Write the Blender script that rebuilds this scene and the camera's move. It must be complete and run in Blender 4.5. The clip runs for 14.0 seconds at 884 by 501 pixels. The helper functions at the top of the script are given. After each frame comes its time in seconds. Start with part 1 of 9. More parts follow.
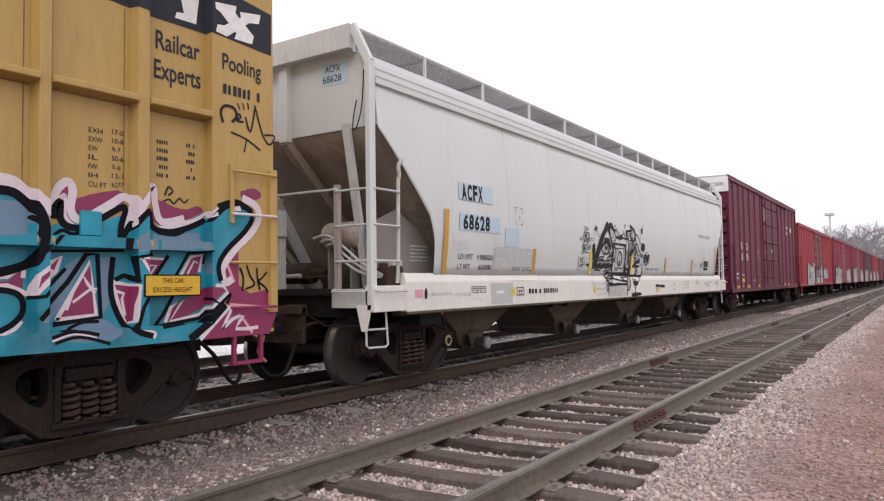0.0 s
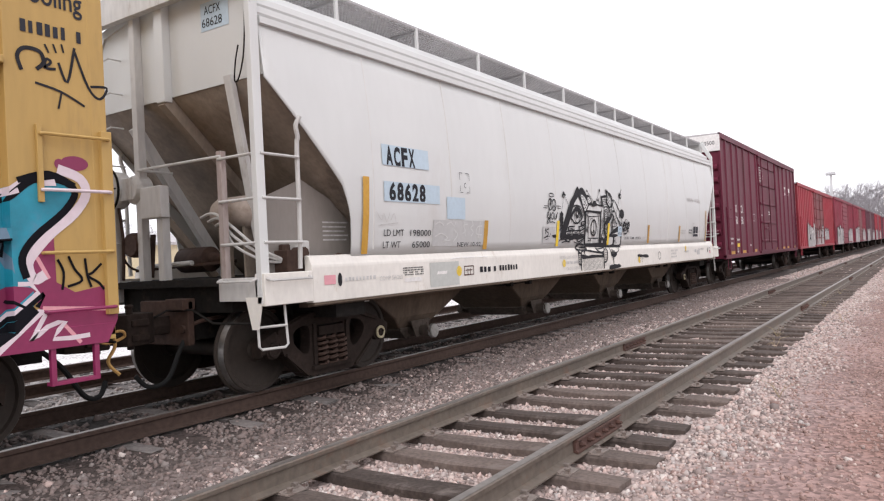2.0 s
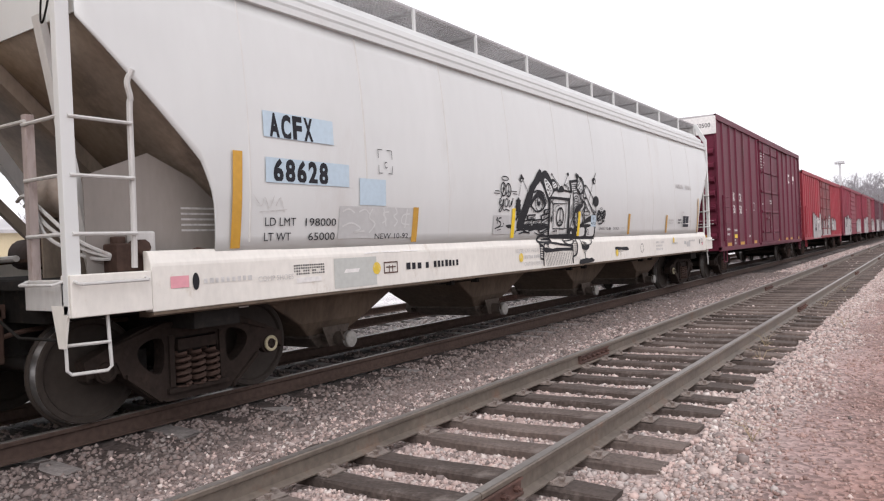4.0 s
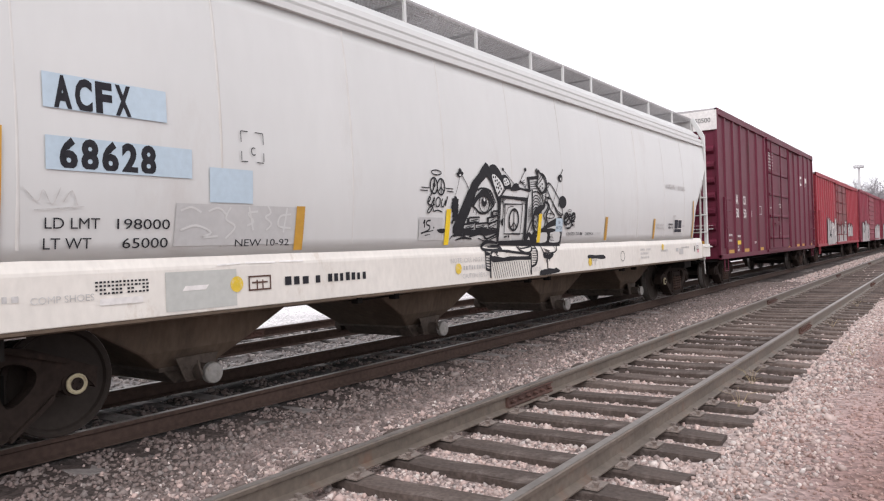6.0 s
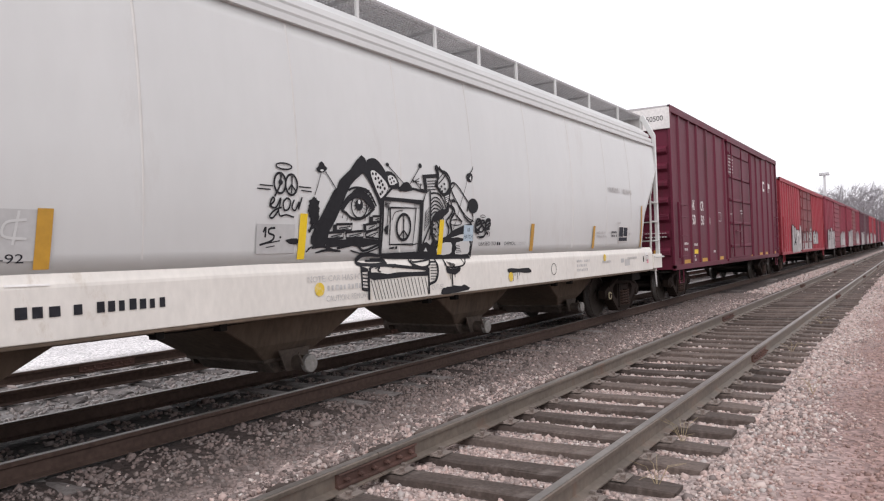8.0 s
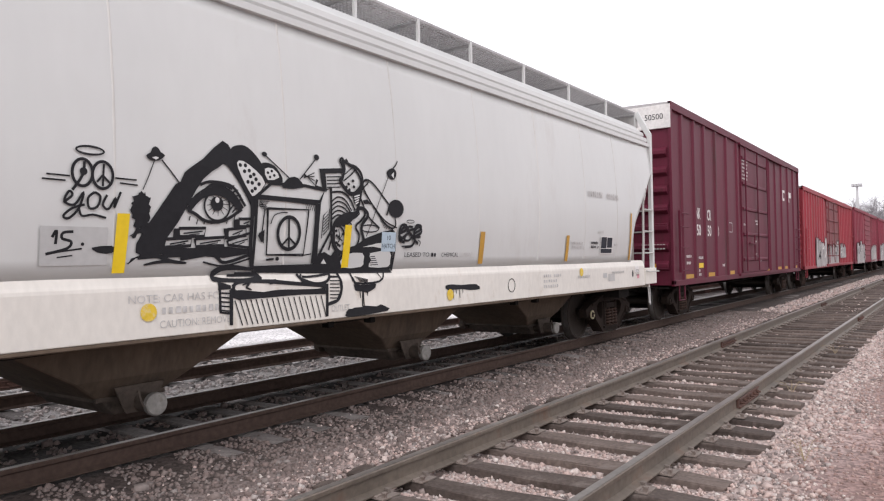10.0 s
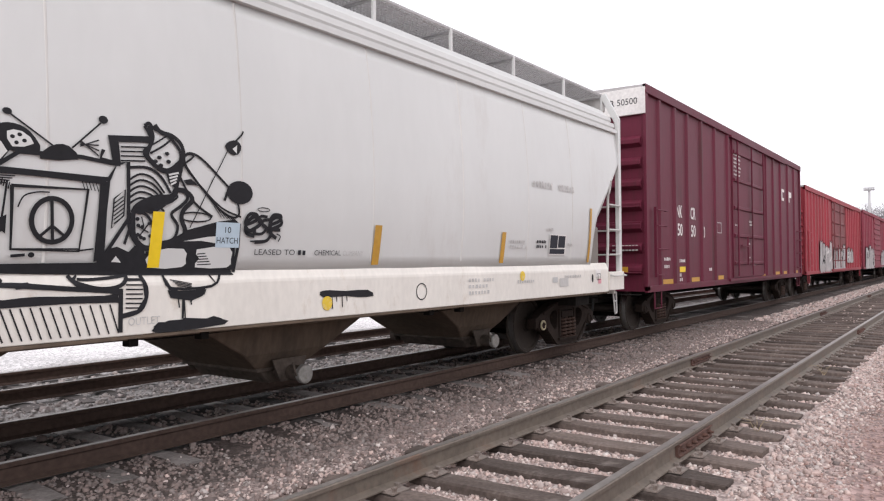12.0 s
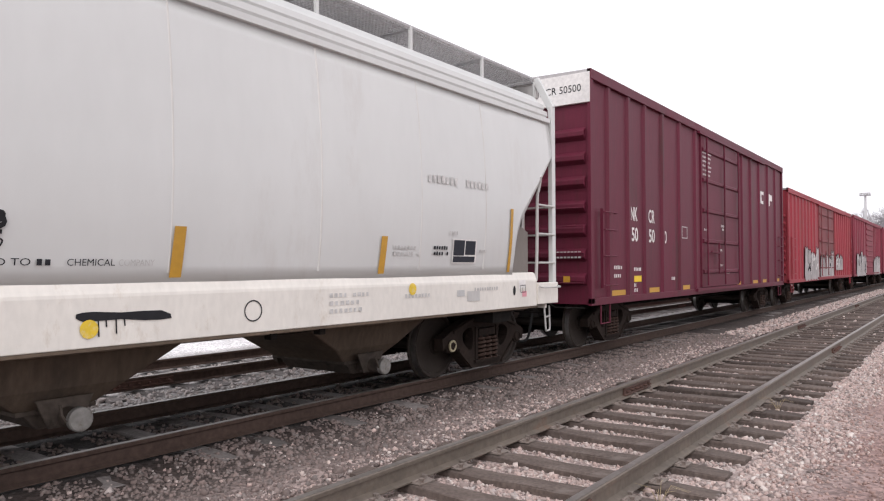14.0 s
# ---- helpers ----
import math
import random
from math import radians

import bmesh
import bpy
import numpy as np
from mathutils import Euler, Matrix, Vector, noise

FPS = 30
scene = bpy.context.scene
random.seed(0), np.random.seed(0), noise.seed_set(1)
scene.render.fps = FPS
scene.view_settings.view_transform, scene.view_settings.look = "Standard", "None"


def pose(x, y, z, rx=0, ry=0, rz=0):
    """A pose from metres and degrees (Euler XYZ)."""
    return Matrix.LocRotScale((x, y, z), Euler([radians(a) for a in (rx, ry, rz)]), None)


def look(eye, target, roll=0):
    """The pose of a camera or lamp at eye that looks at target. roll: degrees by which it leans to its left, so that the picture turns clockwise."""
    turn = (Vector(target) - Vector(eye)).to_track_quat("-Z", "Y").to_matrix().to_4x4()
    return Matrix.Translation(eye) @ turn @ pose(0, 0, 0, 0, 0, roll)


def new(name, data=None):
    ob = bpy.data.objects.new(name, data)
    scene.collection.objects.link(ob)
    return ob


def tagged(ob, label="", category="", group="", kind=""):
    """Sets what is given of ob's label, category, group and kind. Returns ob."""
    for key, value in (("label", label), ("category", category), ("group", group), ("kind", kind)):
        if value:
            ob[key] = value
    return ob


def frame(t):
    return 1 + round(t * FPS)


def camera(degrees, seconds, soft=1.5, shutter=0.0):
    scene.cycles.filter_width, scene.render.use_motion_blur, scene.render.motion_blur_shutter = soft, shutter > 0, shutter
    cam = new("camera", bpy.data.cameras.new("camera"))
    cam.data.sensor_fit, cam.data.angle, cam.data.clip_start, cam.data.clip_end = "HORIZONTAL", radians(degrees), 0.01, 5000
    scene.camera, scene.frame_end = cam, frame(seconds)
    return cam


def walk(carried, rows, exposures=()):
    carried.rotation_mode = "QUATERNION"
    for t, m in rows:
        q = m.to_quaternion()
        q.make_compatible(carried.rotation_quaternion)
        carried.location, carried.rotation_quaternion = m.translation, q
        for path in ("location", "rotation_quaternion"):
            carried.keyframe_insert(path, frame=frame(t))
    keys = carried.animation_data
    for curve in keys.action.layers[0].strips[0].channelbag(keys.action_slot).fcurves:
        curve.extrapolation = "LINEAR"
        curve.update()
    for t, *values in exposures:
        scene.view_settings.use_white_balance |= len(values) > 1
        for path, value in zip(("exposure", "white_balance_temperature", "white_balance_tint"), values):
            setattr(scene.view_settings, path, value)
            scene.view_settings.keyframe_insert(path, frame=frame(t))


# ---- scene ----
cam = camera(63.1, 14.0, soft=1.2)
PATH = [
    (0, (-0.045, 0.064, 1.474), (-1.15, 1.727, 1.568), -0.9),
    (0.5, (-0.039, 0.506, 1.474), (-1.143, 2.172, 1.539), -1.4),
    (1, (-0.048, 0.973, 1.475), (-1.15, 2.641, 1.511), -2.1),
    (1.5, (-0.143, 1.464, 1.513), (-1.261, 3.123, 1.531), -2.4),
    (2, (-0.166, 1.944, 1.533), (-1.279, 3.606, 1.554), -2.9),
    (2.5, (-0.193, 2.392, 1.588), (-1.296, 4.061, 1.601), -3.0),
    (3, (-0.256, 2.917, 1.584), (-1.37, 4.578, 1.582), -2.8),
    (3.5, (-0.244, 3.457, 1.55), (-1.361, 5.116, 1.543), -2.6),
    (3.7, (-0.246, 3.658, 1.553), (-1.367, 5.315, 1.544), -2.6),
    (5.8, (-0.318, 5.964, 1.617), (-1.492, 7.583, 1.596), -1.7),
    (6, (-0.333, 6.195, 1.597), (-1.495, 7.823, 1.591), -2.0),
    (6.5, (-0.384, 6.712, 1.631), (-1.525, 8.354, 1.643), -2.3),
    (7, (-0.446, 7.298, 1.631), (-1.575, 8.948, 1.63), -2.2),
    (7.5, (-0.478, 7.887, 1.611), (-1.58, 9.556, 1.618), -2.2),
    (7.7, (-0.491, 8.111, 1.616), (-1.592, 9.781, 1.626), -2.2),
    (9.8, (-0.488, 10.388, 1.708), (-1.642, 12.021, 1.732), -1.1),
    (10, (-0.438, 10.579, 1.678), (-1.599, 12.208, 1.709), -1.1),
    (10.5, (-0.451, 11.12, 1.673), (-1.62, 12.743, 1.702), -1.2),
    (11, (-0.449, 11.663, 1.675), (-1.631, 13.276, 1.703), -0.9),
    (11.5, (-0.407, 12.236, 1.67), (-1.588, 13.85, 1.703), -0.6),
    (12, (-0.414, 12.811, 1.656), (-1.597, 14.424, 1.69), -0.5),
    (12.5, (-0.378, 13.377, 1.659), (-1.55, 14.997, 1.697), -0.4),
    (13, (-0.339, 13.936, 1.681), (-1.505, 15.561, 1.725), -0.7),
    (13.5, (-0.348, 14.527, 1.685), (-1.526, 16.143, 1.731), -0.9),
    (14, (-0.27, 15.081, 1.724), (-1.45, 16.696, 1.768), -0.2),
]
walk(cam, [(t, look(eye, target, roll)) for t, eye, target, roll in PATH], exposures=[(0.0, 0.16, 6450, 14), (1.0, 0.28, 6450, 14), (2.0, 0.43, 6450, 14), (2.5, 0.50, 6450, 14), (3.0, 0.38, 6450, 14), (6.4, 0.40, 6450, 14), (7.2, 0.21, 6450, 14), (10.0, 0.28, 6450, 14), (12.0, 0.34, 6450, 14), (14.0, 0.29, 6450, 14)])

# ---- light: a bright overcast sky ----
world = bpy.data.worlds.new("overcast_sky")
scene.world = world
world.use_nodes = True
wn, wl = world.node_tree.nodes, world.node_tree.links
wn.clear()
sky = wn.new("ShaderNodeTexSky")
sky.sky_type = "NISHITA"
sky.sun_disc = False
sky.sun_elevation, sky.sun_rotation = radians(42), radians(148)
sky.dust_density, sky.air_density = 4.0, 1.0
grey = wn.new("ShaderNodeHueSaturation")
grey.inputs["Saturation"].default_value = 0.08
veil = wn.new("ShaderNodeMixRGB")
veil.inputs["Fac"].default_value = 0.86
veil.inputs["Color2"].default_value = (9.3, 9.35, 9.6, 1)
background = wn.new("ShaderNodeBackground")
background.inputs["Strength"].default_value = 0.12
w_out = wn.new("ShaderNodeOutputWorld")
wl.new(sky.outputs[0], grey.inputs["Color"])
wl.new(grey.outputs[0], veil.inputs["Color1"])
wl.new(veil.outputs[0], background.inputs["Color"])
wl.new(background.outputs[0], w_out.inputs["Surface"])
sun = new("sun", bpy.data.lights.new("sun", "SUN"))
sun.data.energy, sun.data.angle, sun.data.color = 0.9, radians(40), (1.0, 0.97, 0.93)
sun.matrix_world = look((24, -18, 40), (0, 20, 0))


# ---- materials ----


def surface(name, colour, rough=0.6, metal=0.0, big=0.12, fine=0.1, big_scale=0.7, fine_scale=18.0, bump=0.15,
            stain=None, stain_amount=0.0, stain_scale=1.6, streak=1.0, per_object=0.0, per_island=0.0, gloss=0.5):
    """A paint, metal, wood or stone: tone in two scales, stains with a shape of their own, fine relief."""
    m = bpy.data.materials.new(name)
    m.use_nodes = True
    n, k = m.node_tree.nodes, m.node_tree.links
    bsdf = n["Principled BSDF"]
    bsdf.inputs["Metallic"].default_value = metal
    bsdf.inputs["Specular IOR Level"].default_value = gloss
    co = n.new("ShaderNodeTexCoord")
    mp = n.new("ShaderNodeMapping")
    mp.inputs["Scale"].default_value = (1, 1, 1 / streak)
    k.new(co.outputs["Object"], mp.inputs["Vector"])

    def noise_tex(scale, detail):
        t = n.new("ShaderNodeTexNoise")
        t.inputs["Scale"].default_value, t.inputs["Detail"].default_value = scale, detail
        k.new(mp.outputs[0], t.inputs["Vector"])
        return t

    def mul(col, fac_socket, low, high):
        r = n.new("ShaderNodeMapRange")
        r.inputs["From Min"].default_value, r.inputs["From Max"].default_value = 0.3, 0.7
        r.inputs["To Min"].default_value, r.inputs["To Max"].default_value = low, high
        k.new(fac_socket, r.inputs["Value"])
        h = n.new("ShaderNodeHueSaturation")
        k.new(r.outputs[0], h.inputs["Value"])
        k.new(col, h.inputs["Color"])
        return h.outputs[0]

    base = n.new("ShaderNodeRGB")
    base.outputs[0].default_value = (*colour, 1)
    col = base.outputs[0]
    a, b = noise_tex(big_scale, 5), noise_tex(fine_scale, 6)
    col = mul(col, a.outputs["Fac"], 1 - big, 1 + big)
    col = mul(col, b.outputs["Fac"], 1 - fine, 1 + fine)
    if per_object:
        info = n.new("ShaderNodeObjectInfo")
        r = n.new("ShaderNodeMapRange")
        r.inputs["To Min"].default_value, r.inputs["To Max"].default_value = 1 - per_object, 1 + per_object
        k.new(info.outputs["Random"], r.inputs["Value"])
        h = n.new("ShaderNodeHueSaturation")
        k.new(r.outputs[0], h.inputs["Value"])
        k.new(col, h.inputs["Color"])
        col = h.outputs[0]
    if per_island:
        geo = n.new("ShaderNodeNewGeometry")
        ramp = n.new("ShaderNodeValToRGB")
        el = ramp.color_ramp.elements
        el[0].position, el[0].color = 0.0, (0.13, 0.105, 0.098, 1)
        el[1].position, el[1].color = 1.0, (0.72, 0.66, 0.62, 1)
        for p, c in ((0.2, (0.34, 0.265, 0.24)), (0.45, (0.54, 0.395, 0.355)), (0.62, (0.45, 0.405, 0.385)), (0.8, (0.58, 0.42, 0.375)), (0.93, (0.62, 0.52, 0.475))):
            e = ramp.color_ramp.elements.new(p)
            e.color = (*c, 1)
        k.new(geo.outputs["Random Per Island"], ramp.inputs[0])
        mx = n.new("ShaderNodeMixRGB")
        mx.inputs["Fac"].default_value = per_island
        k.new(col, mx.inputs["Color1"])
        k.new(ramp.outputs[0], mx.inputs["Color2"])
        col = mx.outputs[0]
    if stain:
        s = noise_tex(stain_scale, 8)
        s.inputs["Roughness"].default_value = 0.7
        r = n.new("ShaderNodeMapRange")
        r.inputs["From Min"].default_value, r.inputs["From Max"].default_value = 0.62 - 0.25 * stain_amount, 0.78 - 0.2 * stain_amount
        r.inputs["To Max"].default_value = 0.85
        k.new(s.outputs["Fac"], r.inputs["Value"])
        mx = n.new("ShaderNodeMixRGB")
        mx.inputs["Color2"].default_value = (*stain, 1)
        k.new(r.outputs[0], mx.inputs["Fac"])
        k.new(col, mx.inputs["Color1"])
        col = mx.outputs[0]
    k.new(col, bsdf.inputs["Base Color"])
    rr = n.new("ShaderNodeMapRange")
    rr.inputs["To Min"].default_value, rr.inputs["To Max"].default_value = max(0.05, rough - 0.12), min(1.0, rough + 0.12)
    k.new(a.outputs["Fac"], rr.inputs["Value"])
    k.new(rr.outputs[0], bsdf.inputs["Roughness"])
    if bump:
        bp = n.new("ShaderNodeBump")
        bp.inputs["Strength"].default_value, bp.inputs["Distance"].default_value = bump, 0.01
        k.new(b.outputs["Fac"], bp.inputs["Height"])
        k.new(bp.outputs[0], bsdf.inputs["Normal"])
    return m


M_WHITE = surface("aged_white_paint", (0.57, 0.578, 0.568), 0.4, gloss=0.95, big=0.05, fine=0.012, big_scale=0.8, fine_scale=9, streak=3, stain=(0.50, 0.485, 0.465), stain_amount=0.15, stain_scale=0.9, bump=0.01)
M_SEAM = surface("dusty_weld_seam_paint", (0.575, 0.565, 0.545), 0.55, big=0.1, fine=0.05, streak=3, stain=(0.47, 0.43, 0.39), stain_amount=0.3, stain_scale=2, bump=0.03)
M_CREAM = surface("cream_sill_paint", (0.70, 0.67, 0.62), 0.5, big=0.06, fine=0.05, big_scale=1.4, streak=2, stain=(0.46, 0.38, 0.29), stain_amount=0.12, stain_scale=3.0, bump=0.06)
M_GREYPAINT = surface("grey_white_steel_paint", (0.50, 0.49, 0.475), 0.55, big=0.1, fine=0.08, streak=3, stain=(0.25, 0.18, 0.13), stain_amount=0.12, stain_scale=5, bump=0.08)
# Brown mixes dirt with the shade under the car ends, both in the colour.
M_SLOPE = surface("dusty_shaded_underside_paint", (0.27, 0.22, 0.175), 0.75, big=0.22, fine=0.12, streak=2, stain=(0.13, 0.1, 0.08), stain_amount=0.5, bump=0.15)
# Grime brown taken down further to hold the shade below the sill.
M_BAY = surface("grimy_shaded_hopper_steel", (0.115, 0.086, 0.064), 0.85, gloss=0.2, big=0.3, fine=0.15, streak=3, stain=(0.07, 0.055, 0.045), stain_amount=0.4, bump=0.2)
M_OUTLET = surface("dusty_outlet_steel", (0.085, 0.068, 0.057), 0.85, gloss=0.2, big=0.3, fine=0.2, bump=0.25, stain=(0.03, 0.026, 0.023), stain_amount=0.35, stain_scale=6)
M_STICKER = surface("worn_yellow_sticker", (0.66, 0.46, 0.03), 0.5, big=0.1, fine=0.1, stain=(0.62, 0.54, 0.36), stain_amount=0.45, stain_scale=22)
# Black is grime plus undertrain shadow, put into one colour.
M_GRIMESHADE = surface("black_brake_grime_shaded", (0.016, 0.0145, 0.0135), 0.9, gloss=0.12, big=0.3, fine=0.2, bump=0.3, stain=(0.05, 0.038, 0.03), stain_amount=0.25, stain_scale=5)
# Steel tone darkened to include the shadow beneath the cars.
M_TRUCK = surface("dusty_shaded_cast_steel", (0.027, 0.0195, 0.0165), 0.9, gloss=0.12, big=0.25, fine=0.2, bump=0.35, stain=(0.05, 0.034, 0.027), stain_amount=0.3, stain_scale=6)
M_SPRING = surface("rusty_spring_steel", (0.062, 0.038, 0.03), 0.8, gloss=0.2, big=0.25, fine=0.2, bump=0.3)
# Wheel brown lowered too, for the shadow it stands in.
M_WHEEL = surface("brown_wheel_steel", (0.03, 0.023, 0.019), 0.7, gloss=0.25, big=0.25, fine=0.15, bump=0.15)
M_TREAD = surface("worn_wheel_tread", (0.32, 0.31, 0.30), 0.32, metal=0.9, big=0.2, fine=0.15, bump=0.05)
M_CAP = surface("bearing_cap_paint", (0.42, 0.37, 0.24), 0.6, big=0.2, fine=0.2, stain=(0.15, 0.11, 0.08), stain_amount=0.4, stain_scale=12)
M_PIPECAP = surface("outlet_cap_aluminium", (0.26, 0.25, 0.235), 0.5, metal=0.3, big=0.25, fine=0.2, stain=(0.15, 0.11, 0.08), stain_amount=0.3, stain_scale=14)
M_GRATING = surface("galvanised_grating", (0.40, 0.395, 0.40), 0.6, metal=0.1, big=0.15, fine=0.1, bump=0.1)
M_YELLOW = surface("faded_yellow_paint", (0.43, 0.275, 0.085), 0.55, big=0.07, fine=0.05, streak=5, stain=(0.30, 0.19, 0.075), stain_amount=0.24, stain_scale=2.2, bump=0.06)
M_MAROON = surface("maroon_car_paint", (0.108, 0.0125, 0.030), 0.55, gloss=0.3, big=0.14, fine=0.08, streak=6, stain=(0.06, 0.02, 0.022), stain_amount=0.35, bump=0.06)
M_RED = surface("red_car_paint", (0.27, 0.022, 0.036), 0.6, big=0.16, fine=0.1, streak=6, stain=(0.19, 0.05, 0.04), stain_amount=0.4, bump=0.08)
M_REDDULL = surface("dull_red_car_paint", (0.20, 0.022, 0.042), 0.65, big=0.16, fine=0.1, streak=6, stain=(0.12, 0.04, 0.04), stain_amount=0.4, bump=0.08)
M_PURPLE = surface("dark_maroon_car_paint", (0.085, 0.026, 0.04), 0.65, big=0.16, fine=0.1, streak=6, stain=(0.1, 0.05, 0.05), stain_amount=0.4, bump=0.08)
M_REDDOOR = surface("brownish_red_door_paint", (0.17, 0.035, 0.042), 0.65, big=0.2, fine=0.12, streak=4, stain=(0.15, 0.1, 0.09), stain_amount=0.45, bump=0.1)
M_ROOF = surface("galvanised_roof_sheet", (0.42, 0.40, 0.40), 0.5, metal=0.3, big=0.15, fine=0.1)
M_RAIL = surface("weathered_rail_steel", (0.145, 0.118, 0.096), 0.6, metal=0.25, big=0.2, fine=0.18, big_scale=1.5, bump=0.2, stain=(0.16, 0.085, 0.055), stain_amount=0.25, stain_scale=3)
# Rust brown set darker, a compromise that includes the far rail's shade.
M_RAILDARK = surface("rusty_brown_shaded_rail", (0.064, 0.042, 0.034), 0.9, gloss=0.2, big=0.2, fine=0.2, bump=0.25)
M_RAILTOP = surface("worn_rail_head", (0.22, 0.20, 0.185), 0.42, metal=0.6, big=0.2, fine=0.12, big_scale=2)
M_PLATE = surface("dusty_tie_plate_steel", (0.20, 0.165, 0.145), 0.8, big=0.2, fine=0.2, bump=0.2, stain=(0.10, 0.06, 0.045), stain_amount=0.3, stain_scale=8)
M_RUST = surface("red_brown_rust", (0.085, 0.042, 0.032), 0.8, big=0.25, fine=0.25, bump=0.4)
M_TIE = surface("weathered_tie_wood", (0.105, 0.082, 0.072), 0.9, gloss=0.25, big=0.2, fine=0.25, big_scale=2.5, fine_scale=30, bump=0.6, stain=(0.19, 0.16, 0.145), stain_amount=0.3, stain_scale=4, per_object=0.4)
# Tie grey lowered to stand for the shade under the cars.
M_TIEDARK = surface("buried_grey_tie_wood", (0.175, 0.157, 0.15), 0.95, gloss=0.2, big=0.25, fine=0.25, big_scale=2.5, fine_scale=30, bump=0.5, per_object=0.3)
M_STONE = surface("pink_grey_ballast", (0.3, 0.26, 0.25), 0.85, big=0.1, fine=0.15, fine_scale=60, bump=0.2, per_island=0.85)
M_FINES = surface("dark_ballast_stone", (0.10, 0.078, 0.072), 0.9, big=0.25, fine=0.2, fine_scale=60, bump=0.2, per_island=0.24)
M_PEBBLE = surface("red_path_pebble", (0.25, 0.14, 0.115), 0.85, big=0.1, fine=0.15, fine_scale=60, bump=0.2, per_island=0.4)
M_BLACKPAINT = surface("black_spray_paint", (0.016, 0.016, 0.019), 0.7, gloss=0.25, big=0.2, fine=0.15, bump=0.03)
M_STENCIL = surface("dark_stencil_paint", (0.022, 0.022, 0.027), 0.75, gloss=0.2, big=0.25, fine=0.3, bump=0.03)
M_FADED = surface("faded_stencil_paint", (0.50, 0.49, 0.48), 0.6, big=0.15, fine=0.25, bump=0.03)
M_BLUEPATCH = surface("pale_blue_patch_paint", (0.44, 0.545, 0.625), 0.5, big=0.06, fine=0.05, bump=0.03)
M_GREYPATCH = surface("grey_patch_paint", (0.47, 0.47, 0.465), 0.5, big=0.08, fine=0.05, bump=0.03)
M_PALEPATCH = surface("pale_green_grey_patch", (0.47, 0.48, 0.455), 0.5, big=0.08, fine=0.05, bump=0.03)
M_OCHRE = surface("ochre_reflector_tape", (0.50, 0.27, 0.03), 0.45, big=0.1, fine=0.08, bump=0.02)
M_YTAPE = surface("bright_yellow_tape", (0.80, 0.56, 0.01), 0.4, big=0.06, fine=0.05, bump=0.02)
M_PINK = surface("pink_sticker", (0.66, 0.30, 0.34), 0.5, big=0.1, fine=0.05)
M_WHITEINK = surface("white_lettering_paint", (0.72, 0.70, 0.68), 0.5, big=0.1, fine=0.1, bump=0.02)
M_TEAL = surface("teal_spray_paint", (0.008, 0.225, 0.315), 0.45, big=0.4, fine=0.05, big_scale=2.2, bump=0.03, stain=(0.09, 0.20, 0.30), stain_amount=0.3, stain_scale=1.9)
M_BLUEGREY = surface("blue_grey_spray_paint", (0.13, 0.21, 0.29), 0.45, big=0.15, fine=0.05, bump=0.03)
M_MAGENTA = surface("magenta_spray_paint", (0.225, 0.02, 0.08), 0.5, big=0.12, fine=0.06, bump=0.03)
M_LILAC = surface("pale_lilac_spray_paint", (0.66, 0.56, 0.60), 0.5, big=0.1, fine=0.05, bump=0.03)
M_INK = surface("black_outline_spray", (0.007, 0.007, 0.01), 0.8, gloss=0.12, big=0.2, fine=0.1, bump=0.02)
M_SLATE = surface("dark_slate_logo_paint", (0.03, 0.032, 0.042), 0.7, gloss=0.2, big=0.12, fine=0.08)
M_SILVER = surface("silver_grey_spray_paint", (0.36, 0.34, 0.34), 0.5, big=0.35, fine=0.15, big_scale=1.5)
M_ROPE = surface("orange_nylon_strap", (0.38, 0.22, 0.07), 0.8, big=0.2, fine=0.2)
M_BARK = surface("bare_grey_bark", (0.17, 0.15, 0.145), 0.9, big=0.2, fine=0.2)
# Twig colour lightened in place of haze over the distant trees.
M_TWIG = surface("mist_greyed_twigs", (0.24, 0.225, 0.235), 0.9, big=0.2, fine=0.1)
M_LOT = surface("pale_concrete_lot", (0.62, 0.60, 0.60), 0.8, big=0.08, fine=0.08)
M_WALLCREAM = surface("cream_metal_siding", (0.55, 0.46, 0.30), 0.6, big=0.1, fine=0.06)
M_MAST = surface("pale_mast_steel", (0.50, 0.50, 0.51), 0.5, big=0.1, fine=0.05)
M_SIGN = surface("yellow_sign_enamel", (0.62, 0.36, 0.02), 0.45, big=0.06, fine=0.05)
M_HOSE = surface("black_rubber_hose", (0.014, 0.014, 0.014), 0.8, gloss=0.2, big=0.2, fine=0.1)
# Grey lowered so the paint itself carries the shade below the slope sheet.
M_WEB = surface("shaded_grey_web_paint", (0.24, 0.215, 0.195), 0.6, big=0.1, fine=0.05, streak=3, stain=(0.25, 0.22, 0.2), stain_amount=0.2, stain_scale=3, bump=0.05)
M_RUSTPAINT = surface("rust_stained_paint", (0.36, 0.30, 0.28), 0.65, big=0.2, fine=0.15, streak=4, stain=(0.17, 0.09, 0.07), stain_amount=0.5, stain_scale=5, bump=0.15)
# Base kept lighter than M_STONE to offset the train's shade on it.
M_PALESTONE = surface("pale_grey_ballast", (0.42, 0.40, 0.39), 0.85, big=0.1, fine=0.15, fine_scale=60, bump=0.2, per_island=0.4)
M_TANK = surface("dusty_beige_tank_paint", (0.33, 0.275, 0.235), 0.75, big=0.15, fine=0.12, stain=(0.2, 0.13, 0.09), stain_amount=0.3, stain_scale=6, bump=0.1)
M_JOINT = surface("rusty_joint_line", (0.17, 0.10, 0.045), 0.85, big=0.3, fine=0.25, stain=(0.34, 0.22, 0.08), stain_amount=0.35, stain_scale=5)
